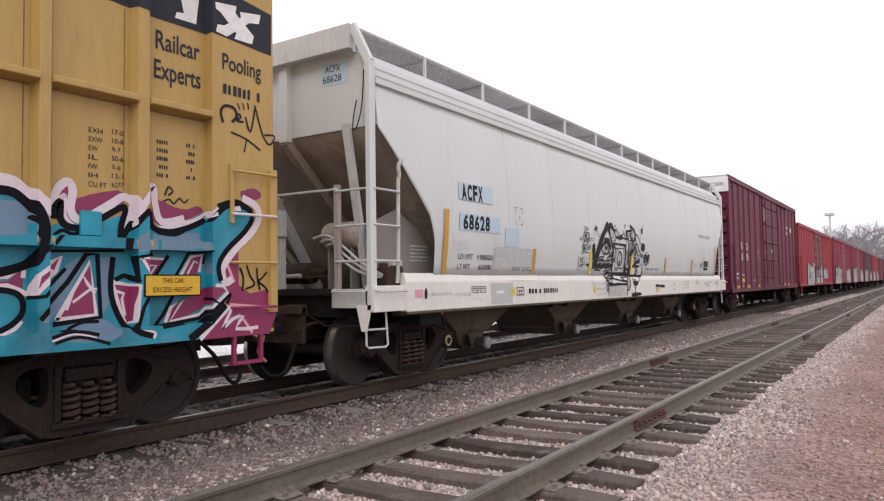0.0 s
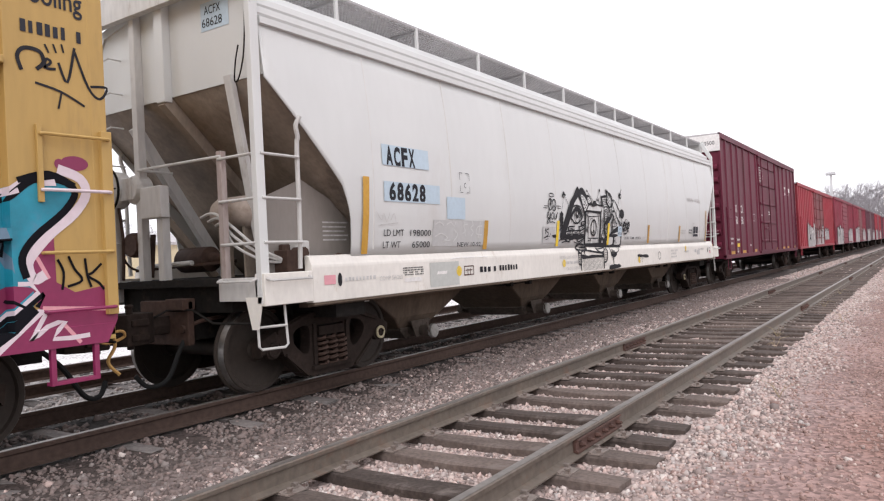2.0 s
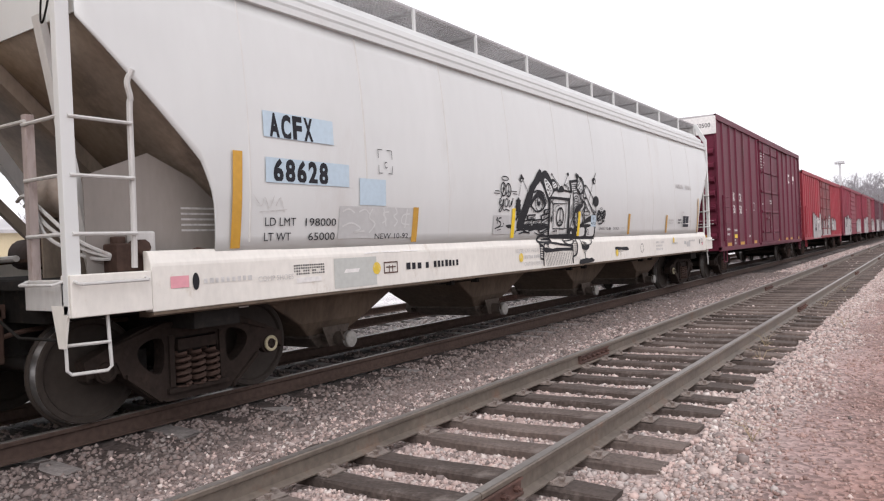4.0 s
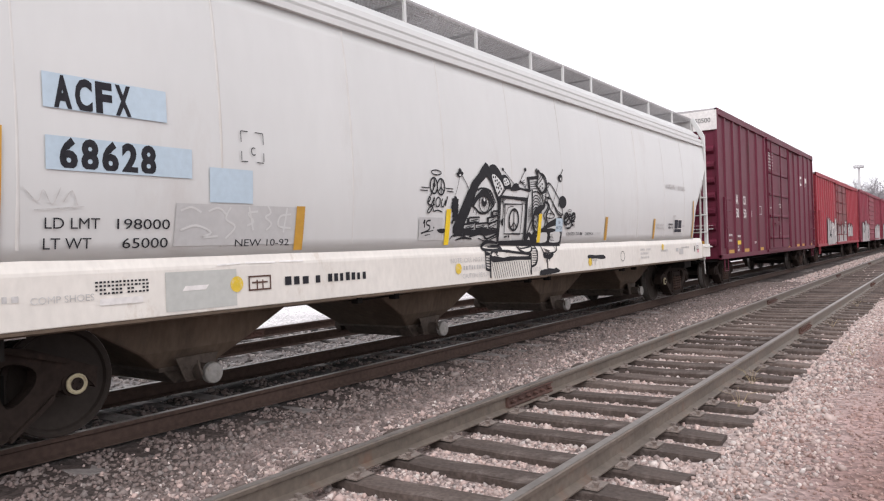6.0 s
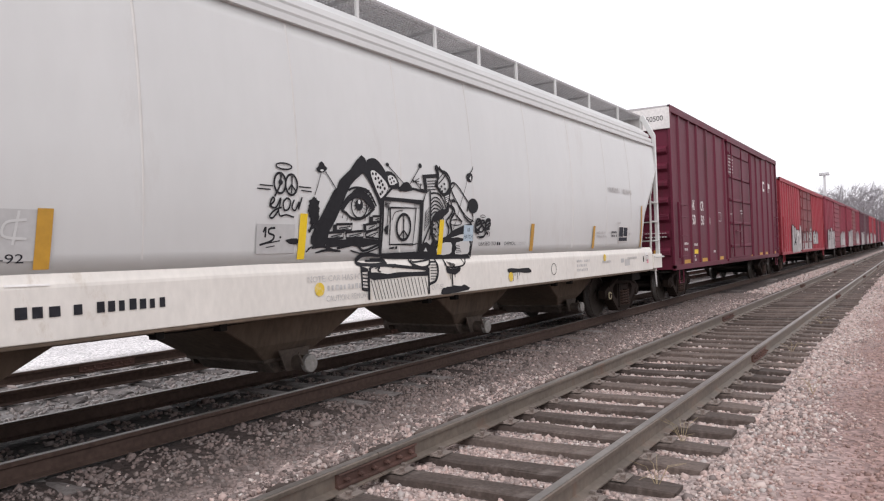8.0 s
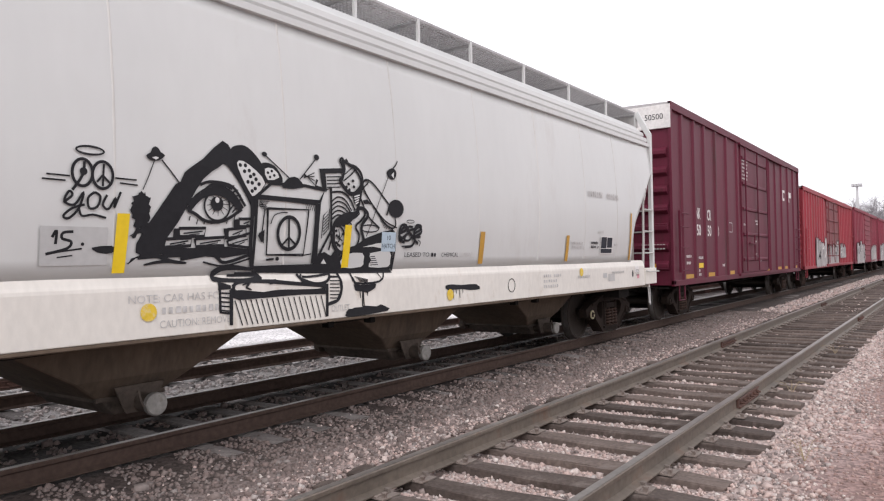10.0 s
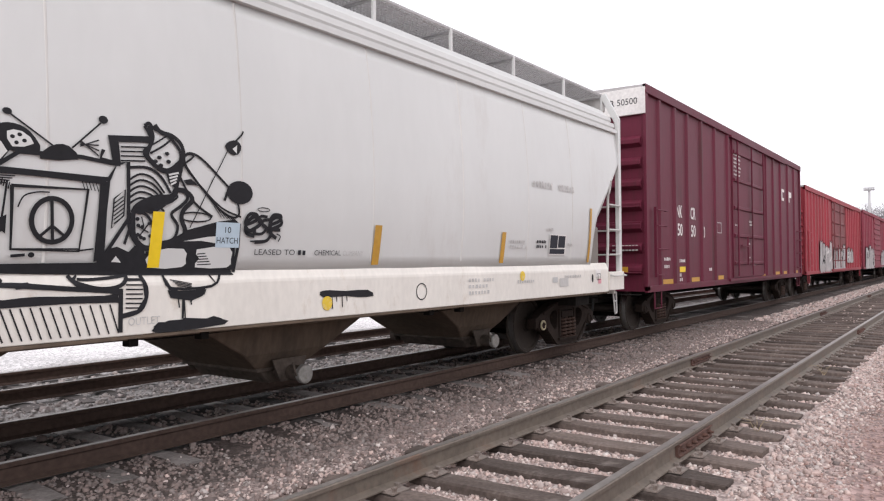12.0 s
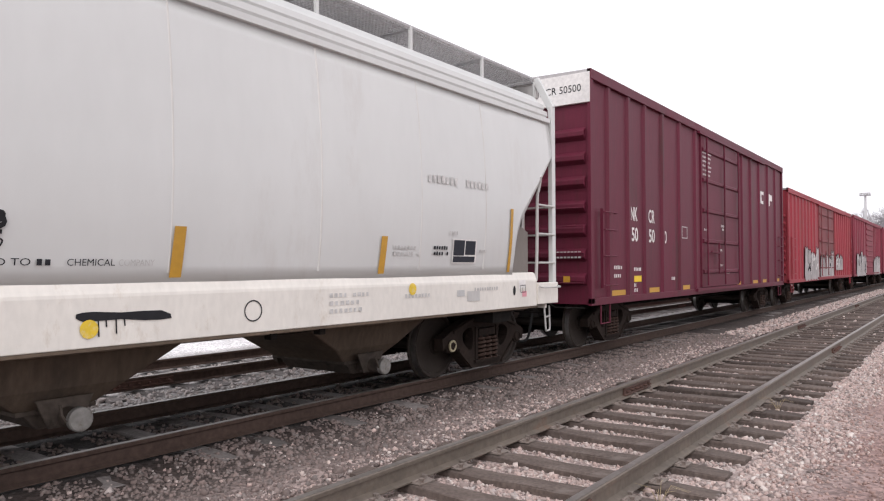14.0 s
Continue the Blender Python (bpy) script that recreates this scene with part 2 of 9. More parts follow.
M_STRAW = surface("dry_grass_straw", (0.38, 0.30, 0.18), 0.9, big=0.2, fine=0.1)

# ---- small building tools ----


class Shape:
    """Collects corners and faces; becomes one mesh."""

    def __init__(self):
        self.v, self.f = [], []

    def add(self, verts, faces):
        o = len(self.v)
        self.v += [tuple(p) for p in verts]
        self.f += [tuple(o + i for i in f) for f in faces]
        return self

    def box(self, x0, x1, y0, y1, z0, z1):
        return self.add([(x, y, z) for x in (x0, x1) for y in (y0, y1) for z in (z0, z1)],
                        [(0, 1, 3, 2), (4, 6, 7, 5), (0, 4, 5, 1), (2, 3, 7, 6), (0, 2, 6, 4), (1, 5, 7, 3)])

    def prism(self, outline, axis, a, b):
        """A closed outline in the two other axes, drawn out along one axis from a to b."""
        n = len(outline)

        def at(p, q):
            return {"x": (q, p[0], p[1]), "y": (p[0], q, p[1]), "z": (p[0], p[1], q)}[axis]
        return self.add([at(p, a) for p in outline] + [at(p, b) for p in outline],
                        [tuple(range(n)), tuple(range(2 * n - 1, n - 1, -1))] + [(i, n + i, n + (i + 1) % n, (i + 1) % n) for i in range(n)])

    def beam(self, p, q, w, h, up=(0, 0, 1)):
        """A square bar from p to q."""
        p, q = Vector(p), Vector(q)
        d = (q - p).normalized()
        s = d.cross(Vector(up))
        s = s.normalized() if s.length > 1e-4 else Vector((1, 0, 0))
        t = s.cross(d)
        c = [s * (w / 2) + t * (h / 2), s * (w / 2) - t * (h / 2), -s * (w / 2) - t * (h / 2), -s * (w / 2) + t * (h / 2)]
        return self.add([p + o for o in c] + [q + o for o in c], [(3, 2, 1, 0), (4, 5, 6, 7)] + [(i, (i + 1) % 4, 4 + (i + 1) % 4, 4 + i) for i in range(4)])

    def tube(self, pts, r, sides=8, close=False):
        pts = [Vector(p) for p in pts]
        rows, ref = [], None
        for i, p in enumerate(pts):
            d = (pts[min(i + 1, len(pts) - 1)] - pts[max(i - 1, 0)]).normalized()
            if ref is None or abs(ref.dot(d)) > 0.95:
                ref = Vector((0, 0, 1)) if abs(d.z) < 0.9 else Vector((1, 0, 0))
            s = d.cross(ref).normalized()
            ref = s.cross(d).normalized()
            rr = r[i] if isinstance(r, (list, tuple)) else r
            rows.append([p + (s * math.cos(2 * math.pi * j / sides) + ref * math.sin(2 * math.pi * j / sides)) * rr for j in range(sides)])
        faces = [(i * sides + j, i * sides + (j + 1) % sides, (i + 1) * sides + (j + 1) % sides, (i + 1) * sides + j) for i in range(len(pts) - 1) for j in range(sides)]
        faces += [tuple(range(sides - 1, -1, -1)), tuple((len(pts) - 1) * sides + j for j in range(sides))]
        return self.add([p for row in rows for p in row], faces)

    def lathe(self, profile, axis, centre, sides=24, ring=False):
        """profile: (distance along the axis, radius)."""
        rows = []
        for a, r in profile:
            for j in range(sides):
                c, s = r * math.cos(2 * math.pi * j / sides), r * math.sin(2 * math.pi * j / sides)
                o = {"x": (a, c, s), "y": (c, a, s), "z": (c, s, a)}[axis]
                rows.append((centre[0] + o[0], centre[1] + o[1], centre[2] + o[2]))
        m = len(profile)
        faces = [(i * sides + j, i * sides + (j + 1) % sides, (i + 1) * sides + (j + 1) % sides, (i + 1) * sides + j) for i in range(m - 1) for j in range(sides)]
        if ring:
            faces += [((m - 1) * sides + j, (m - 1) * sides + (j + 1) % sides, (j + 1) % sides, j) for j in range(sides)]
        else:
            faces += [tuple(range(sides - 1, -1, -1)), tuple((m - 1) * sides + j for j in range(sides))]
        return self.add(rows, faces)

    def mesh(self, name, material, smooth=False, clean=True):
        me = bpy.data.meshes.new(name)
        me.from_pydata(self.v, [], self.f)
        me.materials.append(material)
        if clean:
            bm = bmesh.new()
            bm.from_mesh(me)
            bmesh.ops.recalc_face_normals(bm, faces=bm.faces)
            bm.to_mesh(me)
            bm.free()
        if smooth:
            me.polygons.foreach_set("use_smooth", [True] * len(me.polygons))
            me.set_sharp_from_angle(angle=radians(35))
        return me


def part(name, shape, material, parent, label="", smooth=False, bevel=0.0):
    """Links a shape as one mesh under a thing or a part."""
    me = shape.mesh(name, material, smooth) if isinstance(shape, Shape) else shape
    ob = new(name, me)
    ob.parent = parent
    if label:
        tagged(ob, label)
    if bevel:
        md = ob.modifiers.new("edge", "BEVEL")
        md.width, md.segments, md.limit_method, md.angle_limit = bevel, 2, "ANGLE", radians(40)
    return ob


def thing(name, place, label, category, group="", kind=""):
    ob = new(name)
    ob.location = place
    ob.empty_display_size = 0.2
    return tagged(ob, label, category, group, kind)


def lettering(text, height, width=None, bold=0.0):
    """Flat letters in the built-in font as corners and faces; x along the line, y up, from 0, 0."""
    cu = bpy.data.curves.new("letters", "FONT")
    cu.body, cu.size, cu.resolution_u, cu.fill_mode, cu.offset = text, 1.0, 3, "FRONT", bold
    ob = new("letters", cu)
    bpy.context.view_layer.update()
    me = bpy.data.meshes.new_from_object(ob.evaluated_get(bpy.context.evaluated_depsgraph_get()))
    vs, fs = [tuple(v.co) for v in me.vertices], [tuple(p.vertices) for p in me.polygons]
    bpy.data.objects.remove(ob)
    bpy.data.curves.remove(cu)
    bpy.data.meshes.remove(me)
    if not vs:
        return [], []
    x0, x1, y1 = min(v[0] for v in vs), max(v[0] for v in vs), max(v[1] for v in vs)
    sy = height / y1
    sx = width / (x1 - x0) if width else sy
    return [((v[0] - x0) * sx, v[1] * sy) for v in vs], fs


def spline(points, step=6, closed=False):
    """A smooth line through the points."""
    if len(points) < 3:
        return points
    n, out = len(points), []
    for i in range(n if closed else n - 1):
        p = [Vector(points[(i + d) % n if closed else min(max(i + d, 0), n - 1)]) for d in (-1, 0, 1, 2)]
        for j in range(step):
            t = j / step
            out.append(tuple(0.5 * (2 * p[1] + (p[2] - p[0]) * t + (2 * p[0] - 5 * p[1] + 4 * p[2] - p[3]) * t * t + (3 * p[1] - p[0] - 3 * p[2] + p[3]) * t ** 3)))
    return out if closed else out + [tuple(points[-1])]


class Paint:
    """Paint on a car's side: outlines, strokes and letters in (along, up), laid on the side's relief."""

    def __init__(self, parent, depth, cuts_y=(), cuts_z=(), slide=0.0):
        self.parent, self.depth, self.cuts_y, self.cuts_z, self.slide = parent, depth, cuts_y, cuts_z, slide
        self.count = 0

    def lay(self, name, material, verts, faces, lift=0.004, label="", cut=True):
        if not verts:
            return None
        self.count += 1
        verts = [(p[0] + self.slide, p[1]) for p in verts]
        bm = bmesh.new()
        vs = [bm.verts.new((0, p[0], p[1])) for p in verts]
        for f in faces:
            if len(set(f)) > 2:
                try:
                    bm.faces.new([vs[i] for i in f])
                except ValueError:
                    pass
        for f in bm.faces:
            f.normal_update()
        if cut:
            bmesh.ops.triangulate(bm, faces=[f for f in bm.faces if len(f.verts) > 4])
            y0, y1 = min(p[0] for p in verts), max(p[0] for p in verts)
            z0, z1 = min(p[1] for p in verts), max(p[1] for p in verts)
            for no, cuts, lo, hi in (((0, 1, 0), self.cuts_y, y0, y1), ((0, 0, 1), self.cuts_z, z0, z1)):
                for c in cuts:
                    if lo < c < hi:
                        bmesh.ops.bisect_plane(bm, geom=bm.verts[:] + bm.edges[:] + bm.faces[:], plane_co=Vector(no) * c, plane_no=no)
        rise = lift + 0.000011 * (self.count % 60)
        for v in bm.verts:
            v.co.x = self.depth(v.co.y, v.co.z) + rise
        for f in bm.faces:
            f.normal_update()
            if f.normal.x < 0:
                f.normal_flip()
        me = bpy.data.meshes.new(name)
        bm.to_mesh(me)
        bm.free()
        me.materials.append(material)
        return part(name, me, material, self.parent, label)

    def area(self, name, material, outline, lift=0.004, label="", smooth=0):
        o = spline(outline, smooth, True) if smooth else outline
        return self.lay(name, material, o, [tuple(range(len(o)))], lift, label)

    def line(self, name, material, points, width, lift=0.004, smooth=5, label="", taper=False):
        o = spline(points, smooth) if smooth else points
        verts, n = [], len(o)
        for i, p in enumerate(o):
            a, b = Vector(o[max(i - 1, 0)]), Vector(o[min(i + 1, n - 1)])
            d = (b - a)
            d = d.normalized() if d.length > 1e-6 else Vector((1, 0))
            w = width / 2 * (0.35 + 0.65 * math.sin(math.pi * (i + 0.5) / n) if taper else 1)
            verts += [(p[0] - d.y * w, p[1] + d.x * w), (p[0] + d.y * w, p[1] - d.x * w)]
        return self.lay(name, material, verts, [(2 * i, 2 * i + 1, 2 * i + 3, 2 * i + 2) for i in range(n - 1)], lift, label)

    def ring(self, name, material, centre, ry, rz, width, lift=0.004, turn=0.0):
        k = 28
        verts = []
        for j in range(k):
            c, s = math.cos(2 * math.pi * j / k), math.sin(2 * math.pi * j / k)
            for q in (width / 2, -width / 2):
                a, b = (ry + q) * c, (rz + q) * s
                verts.append((centre[0] + a * math.cos(turn) - b * math.sin(turn), centre[1] + a * math.sin(turn) + b * math.cos(turn)))
        return self.lay(name, material, verts, [(2 * j, 2 * j + 1, (2 * j + 3) % (2 * k), (2 * j + 2) % (2 * k)) for j in range(k)], lift)

    def disc(self, name, material, centre, ry, rz, lift=0.004, label=""):
        return self.area(name, material, [(centre[0] + ry * math.cos(2 * math.pi * j / 20), centre[1] + rz * math.sin(2 * math.pi * j / 20)) for j in range(20)], lift, label)

    def text(self, name, material, words, y, z, height, width=None, lift=0.004, label="", lean=0.0, bold=0.0):
        vs, fs = lettering(words, height, width, bold)
        return self.lay(name, material, [(y + a, z + b + lean * a) for a, b in vs], fs, lift, label, cut=False)

    def condensed(self, name, material, words, y, z, height, width, lift=0.006, label=""):
        """Tall narrow capitals, one glyph beside the next with clear gaps."""
        pitch = width / len(words)
        vs, fs = [], []
        for i, ch in enumerate(words):
            a, f = lettering(ch, height, pitch * (0.84 if ch not in "1I" else 0.3), 0.046)
            a = [(p, min(max(q, 0.0), height)) for p, q in a]
            o = len(vs)
            vs += [(y + i * pitch + p, z + q) for p, q in a]
            fs += [tuple(o + k for k in g) for g in f]
        return self.lay(name, material, vs, fs, lift, label, cut=False)

    def bars(self, name, material, y, z, height, width, count, lift=0.004, label="", seed=1):
        """Writing that cannot be read: a row of short bars."""
        rnd = random.Random(seed)
        vs, fs, p = [], [], y
        step = width / count
        for i in range(count):
            if rnd.random() > 0.12:
                o, a, b = len(vs), p, p + step * rnd.uniform(0.5, 0.75)
                h = height * rnd.uniform(0.85, 1.0)
                vs += [(a, z), (b, z), (b, z + h), (a, z + h)]
                fs.append((o, o + 1, o + 2, o + 3))
            p += step
        ob = self.lay(name, material, vs, fs, lift, label, cut=False)
        return tagged(ob, kind="stuff") if ob else None

# ---- ground: ballast, cinders between the tracks, shadow colour under the train, red gravel path, pale lot beyond ----
TRAIN_X, NEAR_X, BACK_X, RAIL_TOP, HALF_GAUGE = -7.07, -3.165, -10.5, 0.18, 0.755


def ground_height(x, y):
    z = -0.04 + 0.012 * noise.noise((x * 1.3, y * 1.1, 0)) + 0.008 * noise.noise((x * 5, y * 5, 3))
    if x > -1.2:
        z -= 0.05 * min(1.0, (x + 1.2) / 1.5)
    if -4.5 < x < -1.85:
        z -= 0.03
    if -6.6 < x < -5.5:
        z += 0.022 * max(0.0, 1 - abs(x + 6.2) / 0.5)
    return z


def ground_material():
    m = bpy.data.materials.new("yard_ground")
    m.use_nodes = True
    n, k = m.node_tree.nodes, m.node_tree.links
    bsdf = n["Principled BSDF"]
    bsdf.inputs["Roughness"].default_value = 0.92
    bsdf.inputs["Specular IOR Level"].default_value = 0.25
    co = n.new("ShaderNodeTexCoord")
    sep = n.new("ShaderNodeSeparateXYZ")
    k.new(co.outputs["Object"], sep.inputs[0])
    wob = n.new("ShaderNodeTexNoise")
    wob.inputs["Scale"].default_value, wob.inputs["Detail"].default_value = 0.8, 6
    k.new(co.outputs["Object"], wob.inputs["Vector"])
    shift = n.new("ShaderNodeMath")
    shift.operation = "MULTIPLY_ADD"
    shift.inputs[1].default_value = 1.1
    k.new(wob.outputs["Fac"], shift.inputs[0])
    k.new(sep.outputs["X"], shift.inputs[2])
    bands = n.new("ShaderNodeMapRange")
    bands.inputs["From Min"].default_value, bands.inputs["From Max"].default_value = -20.0, 4.0
    k.new(shift.outputs[0], bands.inputs["Value"])
    ramp = n.new("ShaderNodeValToRGB")
    el = ramp.color_ramp.elements

    def pos(x):
        return (x + 0.55 + 20.0) / 24.0
    el[0].position, el[0].color = 0.0, (0.64, 0.62, 0.62, 1)
    el[1].position, el[1].color = 1.0, (0.24, 0.138, 0.113, 1)
    # The near-black stops from -8.2 to -6.5 paint the train's shadow.
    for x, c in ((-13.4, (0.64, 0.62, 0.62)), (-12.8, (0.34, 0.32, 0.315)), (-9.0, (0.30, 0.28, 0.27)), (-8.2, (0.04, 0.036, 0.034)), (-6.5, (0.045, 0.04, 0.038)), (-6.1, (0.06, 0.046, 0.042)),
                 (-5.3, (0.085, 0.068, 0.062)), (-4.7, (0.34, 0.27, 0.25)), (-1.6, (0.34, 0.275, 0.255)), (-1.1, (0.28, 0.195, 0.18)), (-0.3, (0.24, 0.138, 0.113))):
        e = ramp.color_ramp.elements.new(pos(x))
        e.color = (*c, 1)
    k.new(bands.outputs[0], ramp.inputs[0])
    vor = n.new("ShaderNodeTexVoronoi")
    vor.inputs["Scale"].default_value = 26
    k.new(co.outputs["Object"], vor.inputs["Vector"])
    fine = n.new("ShaderNodeTexNoise")
    fine.inputs["Scale"].default_value, fine.inputs["Detail"].default_value = 90, 4
    k.new(co.outputs["Object"], fine.inputs["Vector"])
    tone = n.new("ShaderNodeSeparateColor")
    k.new(vor.outputs["Color"], tone.inputs[0])
    r1 = n.new("ShaderNodeMapRange")
    r1.inputs["To Min"].default_value, r1.inputs["To Max"].default_value = 0.62, 1.42
    k.new(tone.outputs[0], r1.inputs["Value"])
    h1 = n.new("ShaderNodeHueSaturation")
    k.new(r1.outputs[0], h1.inputs["Value"])
    k.new(ramp.outputs[0], h1.inputs["Color"])
    big = n.new("ShaderNodeTexNoise")
    big.inputs["Scale"].default_value, big.inputs["Detail"].default_value = 0.5, 5
    k.new(co.outputs["Object"], big.inputs["Vector"])
    r2 = n.new("ShaderNodeMapRange")
    r2.inputs["From Min"].default_value, r2.inputs["From Max"].default_value = 0.3, 0.7
    r2.inputs["To Min"].default_value, r2.inputs["To Max"].default_value = 0.8, 1.2
    k.new(big.outputs["Fac"], r2.inputs["Value"])
    h2 = n.new("ShaderNodeHueSaturation")
    k.new(r2.outputs[0], h2.inputs["Value"])
    k.new(h1.outputs[0], h2.inputs["Color"])
    k.new(h2.outputs[0], bsdf.inputs["Base Color"])
    bp = n.new("ShaderNodeBump")
    bp.inputs["Strength"].default_value, bp.inputs["Distance"].default_value = 0.7, 0.02
    k.new(vor.outputs["Distance"], bp.inputs["Height"])
    b2 = n.new("ShaderNodeBump")
    b2.inputs["Strength"].default_value, b2.inputs["Distance"].default_value = 0.3, 0.006
    k.new(fine.outputs["Fac"], b2.inputs["Height"])
    k.new(bp.outputs[0], b2.inputs["Normal"])
    k.new(b2.outputs[0], bsdf.inputs["Normal"])
    return m


def ground_sheet():
    def steps(spans):
        out = []
        for a, b, d in spans:
            out += list(np.arange(a, b, d))
        return out
    xs = steps(((-900, -100, 100), (-100, -30, 10), (-30, -14, 1.0), (-14, 3, 0.2), (3, 12, 0.6), (12, 60, 6), (60, 901, 120)))
    ys = steps(((-900, -60, 120), (-60, -10, 5), (-10, 40, 0.25), (40, 90, 1.0), (90, 200, 10), (200, 2001, 150)))
    s = Shape()
    s.v = [(x, y, ground_height(x, y)) for y in ys for x in xs]
    w = len(xs)
    s.f = [(j * w + i, j * w + i + 1, (j + 1) * w + i + 1, (j + 1) * w + i) for j in range(len(ys) - 1) for i in range(w - 1)]
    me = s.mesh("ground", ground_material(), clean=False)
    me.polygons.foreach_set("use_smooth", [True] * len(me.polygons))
    return tagged(new("ground", me), "grey-pink ballast, dark cinders and red gravel yard ground, train shadow in its colour", "ground", kind="structure")


ground_sheet()


def scatter(name, label, material, count, x0, x1, y0, y1, size, seed, weight=None, keep=None, sink=0.35):
    """Loose angular stones as one sheet of real geometry."""
    rng = np.random.default_rng(seed)
    x, y = rng.uniform(x0, x1, count), rng.uniform(y0, y1, count)
    if weight is not None:
        ok = rng.random(count) < np.clip(weight(x, y), 0, 1)
        x, y = x[ok], y[ok]
    if keep is not None:
        ok = keep(x, y)
        x, y = x[ok], y[ok]
    n = len(x)
    z = np.array([ground_height(a, b) for a, b in zip(x, y)])
    r = size * np.exp(rng.normal(0, 0.33, n))
    corner = np.array([(sx, sy, sz) for sx in (-1, 1) for sy in (-1, 1) for sz in (-1, 1)], float)
    p = corner[None] * (1 + rng.uniform(-0.42, 0.25, (n, 8, 3)))
    p *= (r[:, None] * rng.uniform(0.6, 1.15, (n, 3)))[:, None, :] * 0.5
    q = rng.normal(size=(n, 4))
    q /= np.linalg.norm(q, axis=1)[:, None]
    a, b, c, d = q.T
    rot = np.stack([np.stack([1 - 2 * (c * c + d * d), 2 * (b * c - a * d), 2 * (b * d + a * c)], -1),
                    np.stack([2 * (b * c + a * d), 1 - 2 * (b * b + d * d), 2 * (c * d - a * b)], -1),
                    np.stack([2 * (b * d - a * c), 2 * (c * d + a * b), 1 - 2 * (b * b + c * c)], -1)], 1)
    p = np.einsum("nij,nkj->nki", rot, p)
    p += np.stack([x, y, z + r * sink * 0.5], -1)[:, None, :]
    quad = np.array([(0, 1, 3, 2), (4, 6, 7, 5), (0, 4, 5, 1), (2, 3, 7, 6), (0, 2, 6, 4), (1, 5, 7, 3)])
    tri = np.concatenate([quad[:, [0, 1, 2]], quad[:, [0, 2, 3]]])
    f = (tri[None] + 8 * np.arange(n)[:, None, None]).reshape(-1, 3)
    me = bpy.data.meshes.new(name)
    me.vertices.add(8 * n)
    me.vertices.foreach_set("co", p.reshape(-1))
    me.loops.add(3 * len(f))
    me.loops.foreach_set("vertex_index", f.reshape(-1).astype(np.int32))
    me.polygons.add(len(f))
    me.polygons.foreach_set("loop_start", np.arange(0, 3 * len(f), 3, dtype=np.int32))
    me.materials.append(material)
    me.update(calc_edges=True)
    return tagged(new(name, me), label, "ballast", kind="stuff")


def tie_rows(y0, y1, step, seed):
    rnd, y, out = random.Random(seed), y0, []
    while y < y1:
        out.append(y + rnd.uniform(-0.05, 0.05))
        y += step
    return out


NEAR_TIES = tie_rows(-6.0, 110.0, 0.57, 3)
TRAIN_TIES = tie_rows(-8.0, 70.0, 0.57, 4)
BACK_TIES = tie_rows(6.0, 60.0, 0.57, 5)


def off_ties(rows, half):
    rows = np.array(rows)

    def keep(x, y):
        i = np.clip(np.searchsorted(rows, y), 1, len(rows) - 1)
        gap = np.minimum(np.abs(y - rows[i]), np.abs(y - rows[i - 1]))
        rnd = np.abs(np.sin(x * 91.7 + y * 37.1))
        return (gap > half) | (rnd < 0.05)
    return keep


# ---- tracks ----
RAIL_OUTLINE = [(-0.07, 0.012), (0.07, 0.012), (0.07, 0.022), (0.012, 0.042), (0.009, 0.13), (0.034, 0.142), (0.036, 0.168), (0.030, 0.176), (-0.030, 0.176), (-0.036, 0.168), (-0.034, 0.142), (-0.009, 0.13), (-0.012, 0.042), (-0.07, 0.022)]


def tie_mesh(name, material, seed, top=0.0):
    rnd = random.Random(seed)
    s, n = Shape(), 9
    vs = []
    for i in range(n):
        x = -1.3 + 2.6 * i / (n - 1) + (rnd.uniform(-0.02, 0.02) if i in (0, n - 1) else 0)
        for y, z in ((-0.115, -0.16), (-0.115, -0.012), (-0.10, 0.0), (0.0, 0.004), (0.10, 0.0), (0.115, -0.012), (0.115, -0.16)):
            drop = rnd.uniform(-0.012, 0.004) if z > -0.1 else 0
            if i in (0, n - 1) and z > -0.1:
                drop -= rnd.uniform(0, 0.02)
            vs.append((x + rnd.uniform(-0.012, 0.012), y + rnd.uniform(-0.008, 0.008), z + drop + top))
    fs = [(i * 7 + j, i * 7 + j + 1, (i + 1) * 7 + j + 1, (i + 1) * 7 + j) for i in range(n - 1) for j in range(6)]
    fs += [tuple(range(6, -1, -1)), tuple((n - 1) * 7 + j for j in range(7))]
    s.add(vs, fs)
    return s.mesh(name, material)


def plate_mesh():
    s = Shape().box(-0.165, 0.165, -0.095, 0.095, 0.002, 0.011)
    s.prism([(0.071, 0.011), (0.094, 0.011), (0.09, 0.02), (0.071, 0.024)], "y", -0.095, 0.095)
    s.prism([(-0.071, 0.011), (-0.094, 0.011), (-0.09, 0.02), (-0.071, 0.024)], "y", -0.095, 0.095)
    for x, y in ((0.084, 0.05), (-0.084, -0.05), (0.135, -0.05), (-0.135, 0.05)):
        s.box(x - 0.014, x + 0.014, y - 0.012, y + 0.012, 0.01, 0.038)
        s.box(x - 0.022, x + 0.018, y - 0.016, y + 0.016, 0.036, 0.046)
    return s.mesh("tie_plate", M_PLATE)


PLATE = plate_mesh()


